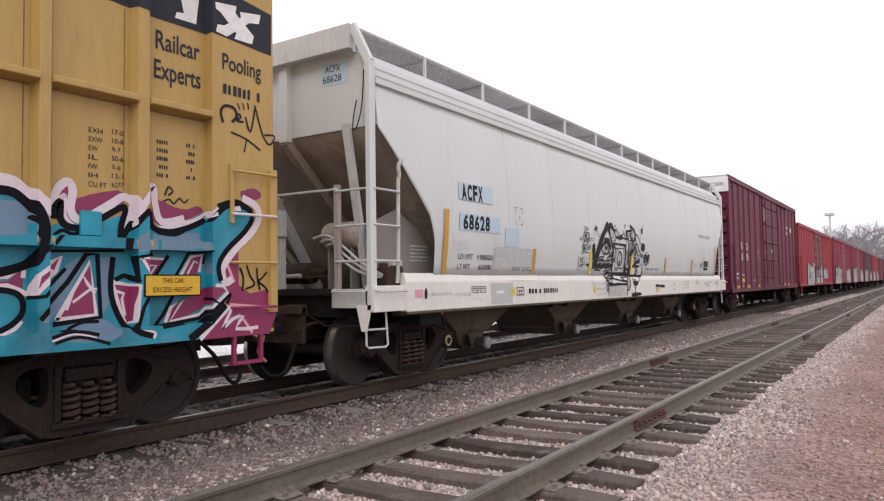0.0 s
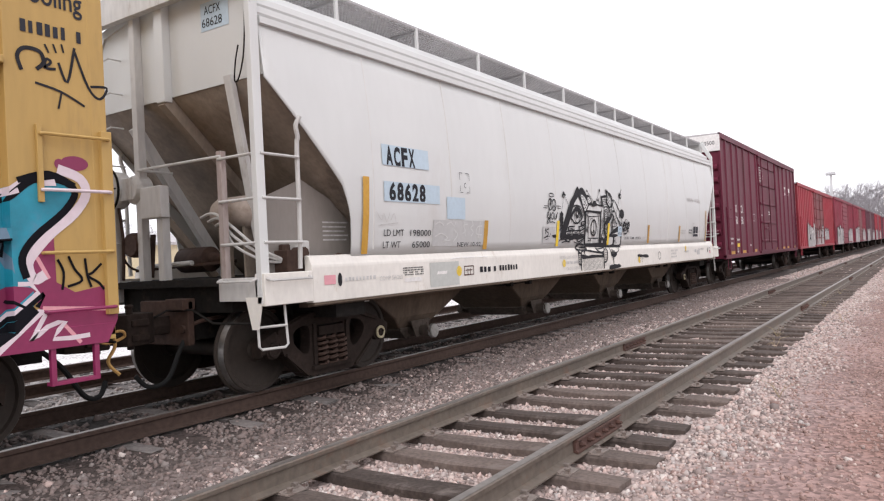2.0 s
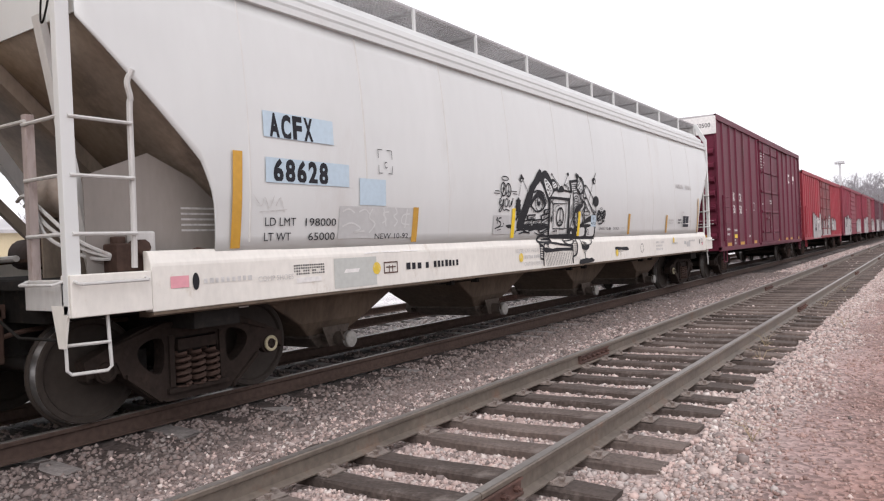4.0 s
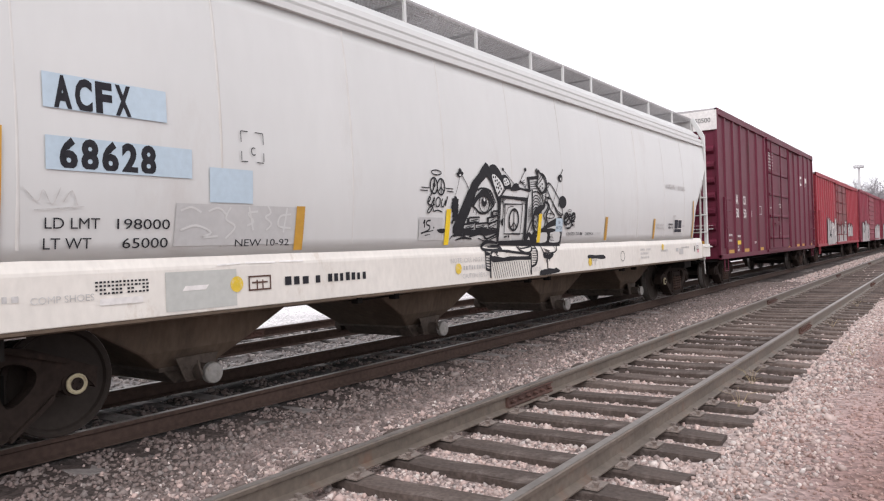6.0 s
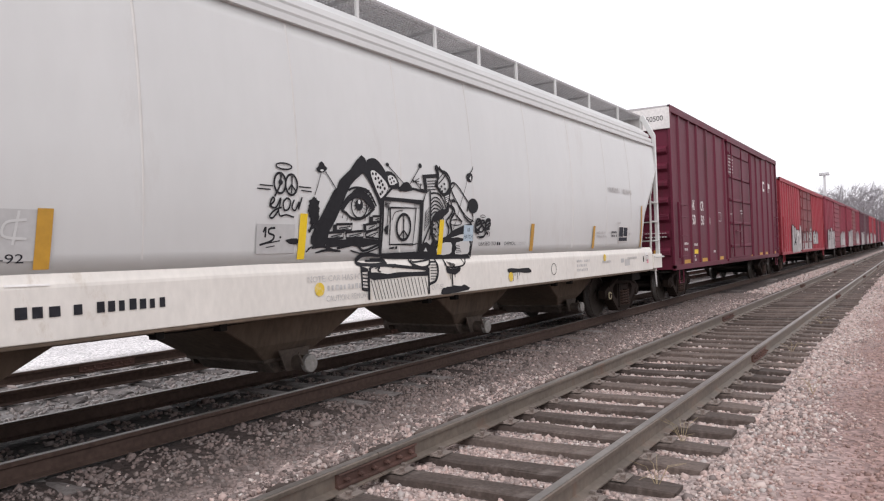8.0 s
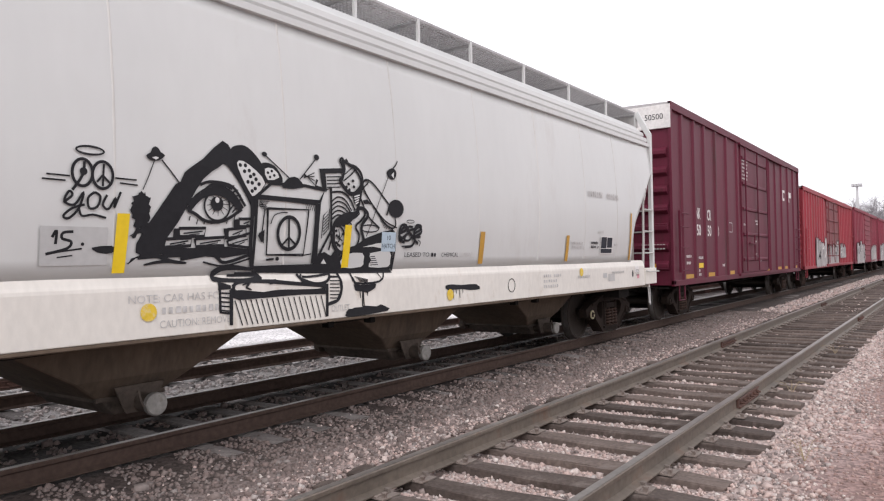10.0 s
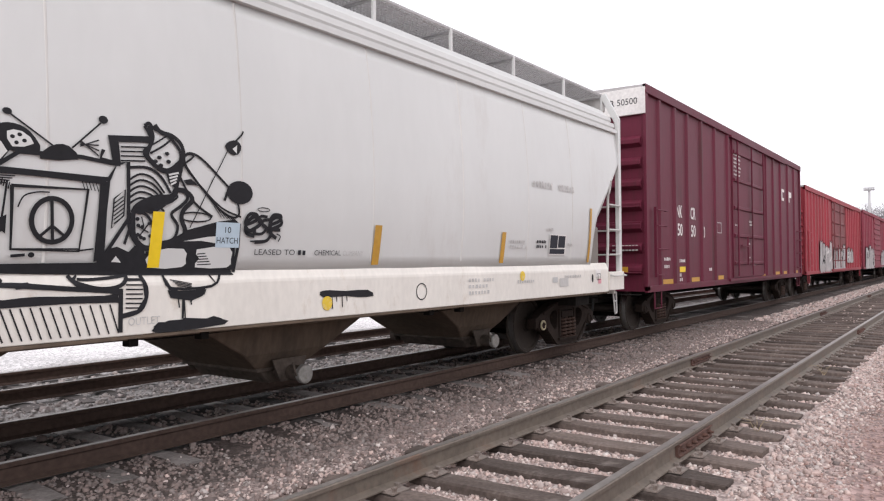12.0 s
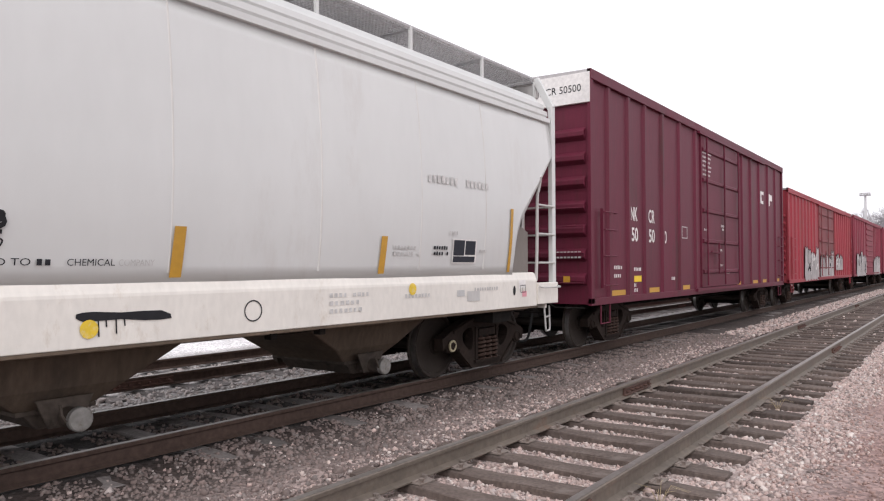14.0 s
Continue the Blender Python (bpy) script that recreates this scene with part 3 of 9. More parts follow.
def track(name, label, x, y0, y1, rows, tie_mat, steel, joints, plates=None, top=0.0, seed=1, sunk=0.008):
    """Rails in lengths with bolted joints, on ties; x is its middle."""
    t = thing(name, (x, 0, 0), label, "railway track", kind="structure")
    rnd = random.Random(seed)
    ties = [tie_mesh("tie", tie_mat, seed * 10 + i, top) for i in range(5)]
    for y in rows:
        ob = new("tie", rnd.choice(ties))
        ob.parent = t
        ob.matrix_basis = pose(rnd.uniform(-0.05, 0.05), y, rnd.uniform(-sunk, 0.004), 0, rnd.uniform(-0.6, 0.6) if sunk > 0.01 else 0, rnd.uniform(-1.8, 1.8))
        if plates and plates[0] < y < plates[1]:
            for sx in (-HALF_GAUGE, HALF_GAUGE):
                p = new("tie_plate", PLATE)
                p.parent = ob
                p.location = (sx - ob.location.x, rnd.uniform(-0.02, 0.02), rnd.uniform(0, 0.003))
                p.rotation_euler = (0, 0, -ob.rotation_euler.z)
    for sx, first in zip((HALF_GAUGE, -HALF_GAUGE), joints):
        cuts = [y0] + [first + 11.85 * i for i in range(-3, 30) if y0 + 1 < first + 11.85 * i < y1 - 1] + [y1]
        for a, b in zip(cuts, cuts[1:]):
            rail = part("rail", Shape().prism([(p + sx, q) for p, q in RAIL_OUTLINE], "y", a + 0.004, b - 0.004), steel, t)
            part("rail_head", Shape().box(sx - 0.028, sx + 0.028, a + 0.006, b - 0.006, 0.1755, RAIL_TOP), M_RAILTOP, rail, "worn rail head")
        for c in cuts[1:-1]:
            s = Shape()
            for side in (1, -1):
                o = [(sx + side * p, q) for p, q in ((0.011, 0.044), (0.05, 0.034), (0.052, 0.05), (0.034, 0.062), (0.034, 0.118), (0.052, 0.13), (0.05, 0.142), (0.011, 0.132))]
                s.prism(o, "y", c - 0.46, c + 0.46)
                for i in range(6):
                    s.lathe([(0, 0.02), (side * 0.03, 0.02), (side * 0.031, 0.012), (side * 0.05, 0.012)], "x", (sx + side * 0.034, c - 0.38 + 0.152 * i, 0.09), 6)
            part("joint_bar", s, M_RUST, t, "rusty bolted joint bar")
    return t


track("track", "worn rails on weathered wooden ties in pink-grey ballast", NEAR_X, -12, 160, NEAR_TIES, M_TIE, M_RAIL, (7.35, 12.63), plates=(0, 60), seed=1)
track("track", "rusty rails on buried ties under the standing train", TRAIN_X, -14, 160, TRAIN_TIES, M_TIEDARK, M_RAILDARK, (200.0, 200.0), top=-0.012, seed=2, sunk=0.04)
track("track", "brown rails of the next track behind the train", BACK_X, -14, 120, BACK_TIES, M_TIEDARK, M_RAILDARK, (9.0, 15.0), top=-0.01, seed=3)

scatter("ballast", "pink-grey crushed stone between rails", M_STONE, 46000, -3.88, -2.45, 1.0, 34.0, 0.022, 1, keep=off_ties(NEAR_TIES, 0.13), sink=0.2)
scatter("ballast", "pale crushed stone along the tie ends", M_STONE, 60000, -2.38, -0.7, 1.0, 34.0, 0.023, 2, weight=lambda x, y: 1.1 - (x + 1.8) / 0.62 + 0.25 * np.sin(y * 1.7) * (x > -1.5), keep=lambda x, y: (x > -1.84) | off_ties(NEAR_TIES, 0.13)(x, y), sink=0.2)
scatter("ballast", "pinkish crushed stone between the two tracks", M_STONE, 50000, -6.0, -3.95, 1.0, 34.0, 0.022, 3, weight=lambda x, y: np.maximum(1.05 - (-4.2 - x) / 0.9 + 0.2 * np.sin(y * 0.9), 0.03), keep=lambda x, y: (x < -4.5) | off_ties(NEAR_TIES, 0.13)(x, y), sink=0.2)
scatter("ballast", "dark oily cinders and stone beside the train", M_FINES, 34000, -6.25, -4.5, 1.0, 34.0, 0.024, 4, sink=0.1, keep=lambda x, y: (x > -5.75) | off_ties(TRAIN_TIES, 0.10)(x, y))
# Dark stone colour here also stands for the shade below the cars.
scatter("ballast", "stone between the rails below the train, shade in its dark colour", M_FINES, 9000, -7.75, -6.4, 1.0, 34.0, 0.034, 5, keep=off_ties(TRAIN_TIES, 0.11), sink=0.1)
scatter("ballast", "pale grey stone behind the train", M_PALESTONE, 18000, -12.6, -7.95, 2.0, 34.0, 0.038, 6, sink=0.2, keep=lambda x, y: np.abs(np.abs(x - BACK_X) - HALF_GAUGE) > 0.09)
scatter("ballast", "far grey stone along both tracks", M_STONE, 22000, -5.4, -0.9, 34.0, 75.0, 0.042, 7, sink=0.2, keep=lambda x, y: (np.abs(np.abs(x - NEAR_X) - HALF_GAUGE) > 0.09) & (((x < -4.48) | (x > -1.86)) | off_ties(NEAR_TIES, 0.12)(x, y)))
scatter("gravel", "small reddish gravel on the path", M_PEBBLE, 34000, -1.7, 2.5, 1.5, 30.0, 0.018, 8, sink=0.15)
scatter("gravel", "scattered pale stones on the red path", M_STONE, 900, -1.0, 2.5, 1.5, 34.0, 0.026, 9, sink=0.15)


def dry_weed(x, y, seed):
    rnd = random.Random(seed)
    w = thing("dry_weed", (x, y, -0.04), "wisp of dry straw-coloured grass by the rail", "grass", "dry weeds")
    s = Shape()
    for i in range(9):
        a, l = rnd.uniform(0, 6.3), rnd.uniform(0.10, 0.28)
        d = Vector((math.cos(a), math.sin(a), 0))
        s.tube([(0, 0, 0), d * l * 0.3 + Vector((0, 0, l * 0.6)), d * l * 0.8 + Vector((0, 0, l * rnd.uniform(0.4, 0.9)))], [0.002, 0.0018, 0.001], 3)
    part("stalks", s, M_STRAW, w)


for i, (x, y) in enumerate(((-2.05, 13.4), (-2.2, 14.6), (-1.5, 17.2), (-2.12, 20.3), (-4.2, 18.2), (-2.15, 24.5), (-1.45, 9.8))):
    dry_weed(x, y, 300 + i)

# ---- rolling gear ----


def smooth_step(a, b, t):
    t = min(1.0, max(0.0, (t - a) / (b - a)))
    return t * t * (3 - 2 * t)


def wheel_mesh():
    r = 0.457
    prof = [(-0.07, 0.0), (-0.07, 0.10), (-0.03, 0.12), (0.012, 0.26), (-0.02, 0.38), (-0.055, 0.40), (-0.062, r + 0.026), (-0.05, r + 0.03), (-0.035, r + 0.024), (-0.025, r + 0.004)]
    prof += [(0.062, r - 0.004), (0.07, r - 0.012), (0.07, 0.40), (0.045, 0.385), (0.03, 0.26), (0.05, 0.13), (0.085, 0.115), (0.085, 0.0)]
    s = Shape().lathe(prof, "x", (0, 0, 0), 40)
    me = s.mesh("wheel", M_WHEEL, True)
    return me


WHEEL = wheel_mesh()
TREAD = Shape().lathe([(-0.022, 0.44), (-0.022, 0.4615), (0.06, 0.4545), (0.06, 0.44)], "x", (0, 0, 0), 40, True).mesh("tread", M_TREAD, True)
RIM = Shape().lathe([(0.066, 0.41), (0.0725, 0.412), (0.0725, 0.444), (0.066, 0.446)], "x", (0, 0, 0), 40, True).mesh("rim", M_WHEEL, True)
AXLE = Shape().lathe([(-0.98, 0.07), (-0.72, 0.08), (-0.6, 0.085), (0.6, 0.085), (0.72, 0.08), (0.98, 0.07)], "x", (0, 0, 0), 14).mesh("axle", M_WHEEL, True)


def frame_mesh():
    """Cast side frame: one arched plate with two rounded windows and a spring opening."""
    outer = [(-1.06, 0.58), (-1.08, 0.74), (-0.84, 0.84), (-0.56, 0.95), (-0.34, 0.99), (0.34, 0.99), (0.56, 0.95), (0.84, 0.84), (1.08, 0.74), (1.06, 0.58), (0.96, 0.70), (0.80, 0.70), (0.74, 0.56), (0.50, 0.34), (0.32, 0.27), (-0.32, 0.27), (-0.50, 0.34), (-0.74, 0.56), (-0.80, 0.70), (-0.96, 0.70)]
    holes = [[(-0.24, 0.40), (0.24, 0.40), (0.25, 0.62), (0.22, 0.84), (-0.22, 0.84), (-0.25, 0.62)]]
    for sy in (-1, 1):
        holes.append(spline([(sy * 0.36, 0.84), (sy * 0.34, 0.66), (sy * 0.38, 0.54), (sy * 0.46, 0.55), (sy * 0.58, 0.66), (sy * 0.60, 0.77), (sy * 0.50, 0.84)], 3, True))
    bm = bmesh.new()
    for loop in [outer] + holes:
        vs = [bm.verts.new((-0.075, y, z)) for y, z in loop]
        for i in range(len(vs)):
            bm.edges.new((vs[i], vs[(i + 1) % len(vs)]))
    bmesh.ops.triangle_fill(bm, use_beauty=True, edges=bm.edges[:], normal=(1, 0, 0))
    out = bmesh.ops.extrude_face_region(bm, geom=bm.faces[:])
    for v in out["geom"]:
        if isinstance(v, bmesh.types.BMVert):
            v.co.x = 0.075
    bm.verts.ensure_lookup_table()
    s = Shape()
    s.v = [tuple(v.co) for v in bm.verts]
    bm.verts.index_update()
    s.f = [tuple(v.index for v in f.verts) for f in bm.faces]
    bm.free()
    # rims round the upper and lower chords, spring seat, column guides
    for y0, z0, y1, z1 in ((-0.84, 0.82, -0.36, 0.965), (0.84, 0.82, 0.36, 0.965), (-0.36, 0.965, 0.36, 0.965), (-0.72, 0.56, -0.40, 0.30), (0.72, 0.56, 0.40, 0.30)):
        s.beam((0, y0, z0), (0, y1, z1), 0.20, 0.035, up=(1, 0, 0)) if abs(y1 - y0) < 0.01 else s.prism([(y0, z0 - 0.02), (y1, z1 - 0.02), (y1, z1 + 0.02), (y0, z0 + 0.02)], "x", -0.105, 0.105)
    s.box(-0.12, 0.12, -0.33, 0.33, 0.345, 0.385)
    for sy in (-1, 1):
        s.box(-0.10, 0.10, min(sy * 0.25, sy * 0.30), max(sy * 0.25, sy * 0.30), 0.40, 0.86)
        s.prism([(sy * 0.76, 0.60), (sy * 1.04, 0.60), (sy * 1.06, 0.74), (sy * 0.76, 0.80)], "x", -0.06, 0.06)
    s.box(-0.10, 0.10, -0.21, 0.21, 0.72, 0.82)
    return s.mesh("side_frame", M_TRUCK)


FRAME = frame_mesh()


def coil_mesh():
    """A helical spring of round bar between two end rings."""
    turns, seg, s = 5, 11, Shape()
    s.tube([(0.060 * math.cos(2 * math.pi * i / seg), 0.060 * math.sin(2 * math.pi * i / seg), 0.40 + 0.29 * i / (turns * seg)) for i in range(turns * seg + 1)], 0.021, 5)
    s.lathe([(0.0, 0.0), (0.0, 0.07), (0.012, 0.07), (0.012, 0.0)], "z", (0, 0, 0.385), 10)
    return s.mesh("spring", M_SPRING, True)


COIL = coil_mesh()
CAP = Shape().lathe([(0.0, 0.10), (0.07, 0.10), (0.075, 0.085), (0.10, 0.08), (0.105, 0.055), (0.09, 0.05), (0.09, 0.0)], "x", (0, 0, 0), 18).mesh("bearing", M_TRUCK, True)
_hub = Shape().lathe([(0.012, 0.054), (0.02, 0.05), (0.02, 0.0)], "x", (0, 0, 0), 14)
for _k in range(3):
    _a = 2.1 * _k + 0.5
    _hub.lathe([(0.018, 0.014), (0.034, 0.014), (0.036, 0.0)], "x", (0, 0.032 * math.cos(_a), 0.032 * math.sin(_a)), 6)
CAPHUB = _hub.mesh("cap_hub", M_TRUCK)
CAPFACE = Shape().lathe([(0.0, 0.082), (0.018, 0.082), (0.024, 0.07), (0.016, 0.05), (0.016, 0.0)], "x", (0, 0, 0), 18).mesh("bearing_cap", M_CAP, True)


def truck(car, v, lit_caps=False):
    """A two-axle bogie below a car, its middle at v along the car."""
    s = Shape().box(-1.0, 1.0, -0.2, 0.2, 0.62, 0.84).box(-0.3, 0.3, -0.3, 0.3, 0.82, 0.94)
    for sy in (-1, 1):
        s.box(-0.95, 0.95, sy * 0.36 - 0.05, sy * 0.36 + 0.05, 0.42, 0.56)
        s.box(-0.85, -0.66, sy * 0.42 - 0.05, sy * 0.42 + 0.05, 0.45, 0.75)
        s.box(0.66, 0.85, sy * 0.42 - 0.05, sy * 0.42 + 0.05, 0.45, 0.75)
    t = part("truck", s, M_GRIMESHADE, car, "black two-axle bogie, grime and shade in its colour")
    t.location = (0, v, 0)
    for sx in (-1, 1):
        f = part("side_frame", FRAME, None, t)
        f.location.x = sx * 1.0
        for y in (-0.16, 0.0, 0.16):
            for dx in (-0.05, 0.085):
                c = part("spring", COIL, None, t)
                c.location = (sx * (1.0 + dx), y, 0)
        for sy in (-1, 1):
            w = part("wheel", WHEEL, None, t)
            w.matrix_basis = pose(sx * 0.755, sy * 0.89, RAIL_TOP + 0.457, sx * 20 + sy * 31, 0, 0 if sx > 0 else 180)
            part("tread", TREAD, None, w, "bright worn tread")
            part("rim", RIM, None, w)
            b = part("bearing", CAP, None, t)
            b.matrix_basis = pose(sx * 1.0, sy * 0.89, 0.637, 0, 0, 0 if sx > 0 else 180)
            if lit_caps and sy == (-1 if v > 0 else 1):
                p = part("bearing_cap", CAPFACE, None, b, "dusty yellow bearing cap")
                p.location.x = 0.1
                hub = part("cap_hub", CAPHUB, None, b, "dark hub with three bolts")
                hub.location.x = 0.1
    for sy in (-1, 1):
        a = part("axle", AXLE, None, t)
        a.location = (0, sy * 0.89, 0.637)
    return t


def coupler(car, v, way, z=0.98):
    """Draft gear and knuckle reaching out of a car's end; way is -1 or 1 along the car."""
    s = Shape()
    s.box(-0.30, 0.30, min(v, v - way * 1.4), max(v, v - way * 1.4), 0.78, 1.2)
    c = part("draft_sill", s, M_GRIMESHADE, car, "rusty black draft sill")
    k = v + way * 0.44
    s = Shape().prism([(-0.10, z - 0.11), (0.10, z - 0.11), (0.12, z - 0.02), (0.10, z + 0.08), (-0.10, z + 0.08), (-0.12, z - 0.02)], "y", min(v, k), max(v, k))
    s.prism([(-0.22, k - way * 0.04), (-0.24, k + way * 0.18), (-0.15, k + way * 0.30), (-0.06, k + way * 0.14), (0.03, k + way * 0.12), (0.12, k + way * 0.32), (0.24, k + way * 0.24), (0.23, k), (0.12, k - way * 0.14), (-0.12, k - way * 0.14)], "z", z - 0.18, z + 0.14)
    for sz in (-0.10, 0.05):
        s.box(0.20, 0.262, min(k, k + way * 0.20), max(k, k + way * 0.20), z + sz - 0.035, z + sz + 0.035)
    s.lathe([(-0.22, 0.035), (0.20, 0.035), (0.22, 0.05), (0.24, 0.03)], "z", (0.15, k + way * 0.16, z), 10)
    part("coupler", s, M_TRUCK, car, "brown cast knuckle coupler", bevel=0.012)
    part("carrier_block", Shape().box(0.12, 0.42, min(v, v + way * 0.16), max(v, v + way * 0.16), z + 0.14, z + 0.26), M_SPRING, car, "tan rusty carrier block", bevel=0.01)
    pts = spline([(0.28, v, 0.88), (0.34, v + way * 0.16, 0.70), (0.36, v + way * 0.34, 0.42), (0.30, v + way * 0.52, 0.38), (0.24, v + way * 0.62, 0.5)], 6)
    part("air_hose", Shape().tube(pts, 0.024, 8), M_HOSE, car, "black rubber air hose", smooth=True)
    part("cut_lever", Shape().tube([(1.35, v + way * 0.06, 0.98), (0.8, v + way * 0.08, 0.98), (0.5, v + way * 0.1, 1.12), (0.15, v + way * 0.16, 1.12), (0.1, v + way * 0.3, 1.05)], 0.013, 6), M_GRIMESHADE, car)
    return c


def grab(car, p, q, out, mat, r=0.0125):
    """A grab iron: a round bar stood off between p and q."""
    o = Vector(out)
    p, q = Vector(p), Vector(q)
    d = (q - p).normalized() * 0.02
    return part("grab_iron", Shape().tube([p, p + o * 0.8 + d * 0.2, p + o + d, q + o - d, q + o * 0.8 - d * 0.2, q], r, 7), mat, car, smooth=True)


# ---- the grey-white hopper car ----
HOP_Y = 16.05
hopper = thing("hopper_car", (TRAIN_X, HOP_Y, 0), "long grey-white covered hopper railcar with black graffiti and cream sill", "railcar")
HALF, SILL_HALF, SILL_U = 9.13, 9.27, 1.57
PROFILE = [(1.60, 1.535), (1.8, 1.562), (2.1, 1.592), (2.5, 1.606), (3.0, 1.592), (3.5, 1.555), (3.9, 1.505), (3.96, 1.495)]


def wall_u(z):
    z = min(max(z, PROFILE[0][0]), PROFILE[-1][0])
    for (a, p), (b, q) in zip(PROFILE, PROFILE[1:]):
        if z <= b:
            return p + (q - p) * (z - a) / (b - a)
    return PROFILE[-1][1]


def cut_z(v):
    """Lower edge of the curved side near the car's ends, where the slope sheets come in."""
    d = HALF - abs(v)
    if d > 1.19:
        return 1.60
    if d > 1.05:
        return 1.75 + (2.44 - 1.75) * math.sqrt(max(0.0, (1.19 - d) / 0.14)) * 0.75 + 0.1
    return 3.42 - 0.93 * d * (1.0 + 0.06 * d)


def hopper_sides():
    vs_along = sorted(set([-HALF + 0.0, -HALF + 0.12, -HALF + 0.3, -HALF + 0.5, -HALF + 0.7, -HALF + 0.9, -HALF + 1.04, -HALF + 1.08, -HALF + 1.12, -HALF + 1.15, -HALF + 1.175, -HALF + 1.19, -HALF + 1.2] + [-7.5 + 0.5 * i for i in range(16)]))
    vs_along = vs_along + [-v for v in reversed(vs_along) if v < -1e-6]
    for side in (1, -1):
        s, rows = Shape(), 18
        for v in vs_along:
            z0 = cut_z(v)
            for j in range(rows):
                z = z0 + (3.96 - z0) * j / (rows - 1)
                dent = 0.006 * noise.noise((v * 0.9, z * 0.8, side * 3)) + 0.003 * noise.noise((v * 2.6, z * 2.1, 7))
                s.v.append((side * (wall_u(z) + dent), v, z))
        for i in range(len(vs_along) - 1):
            for j in range(rows - 1):
                s.f.append((i * rows + j, (i + 1) * rows + j, (i + 1) * rows + j + 1, i * rows + j + 1))
        ob = part("side_panel", s, M_WHITE, hopper, "curved grey-white side sheet", smooth=True)
        md = ob.modifiers.new("thick", "SOLIDIFY")
        md.thickness, md.offset = 0.012, -1
        for v in (-7.55, -5.88, -4.22, -2.55, -0.88, 0.74, 2.45, 4.12, 5.75, 7.15):
            pts = [(side * (wall_u(z) + 0.002), v, z) for z in np.linspace(1.68, 3.94, 14)]
            seam = Shape()
            for p in pts:
                seam.v += [(p[0] - side * 0.004, v - 0.014, p[2]), (p[0] + side * 0.0025, v - 0.005, p[2]), (p[0] + side * 0.0025, v + 0.005, p[2]), (p[0] - side * 0.004, v + 0.014, p[2])]
            seam.f = [(4 * a + b, 4 * a + b + 1, 4 * a + b + 5, 4 * a + b + 4) for a in range(len(pts) - 1) for b in range(3)]
            part("weld_seam", seam, M_SEAM, hopper, smooth=True)
    eave = [(1.495, 3.955), (1.535, 3.965), (1.535, 4.03), (1.50, 4.045), (1.46, 4.05), (1.485, 4.085), (1.48, 4.15), (1.44, 4.165), (1.40, 4.17), (1.425, 4.205), (1.415, 4.27), (1.37, 4.29), (1.31, 4.34), (1.24, 4.42), (1.20, 4.445), (0.95, 4.50), (0.6, 4.53), (0.42, 4.54)]
    for side in (1, -1):
        part("roof_edge", Shape().prism([(side * a, b) for a, b in eave] + [(side * 0.42, 4.50), (side * 1.15, 4.36), (side * 1.40, 3.955)], "y", -HALF, HALF), M_WHITE, hopper, "stepped white roof edge")
    part("hatch_cover", Shape().prism([(-0.43, 4.53), (-0.43, 4.62), (-0.3, 4.68), (0.3, 4.68), (0.43, 4.62), (0.43, 4.53)], "y", -HALF + 0.6, HALF - 0.6), M_WHITE, hopper, "long white trough hatch", bevel=0.01)
    part("roof_sheet", Shape().box(-0.5, 0.5, -HALF, HALF, 4.50, 4.56), M_WHITE, hopper)


hopper_sides()


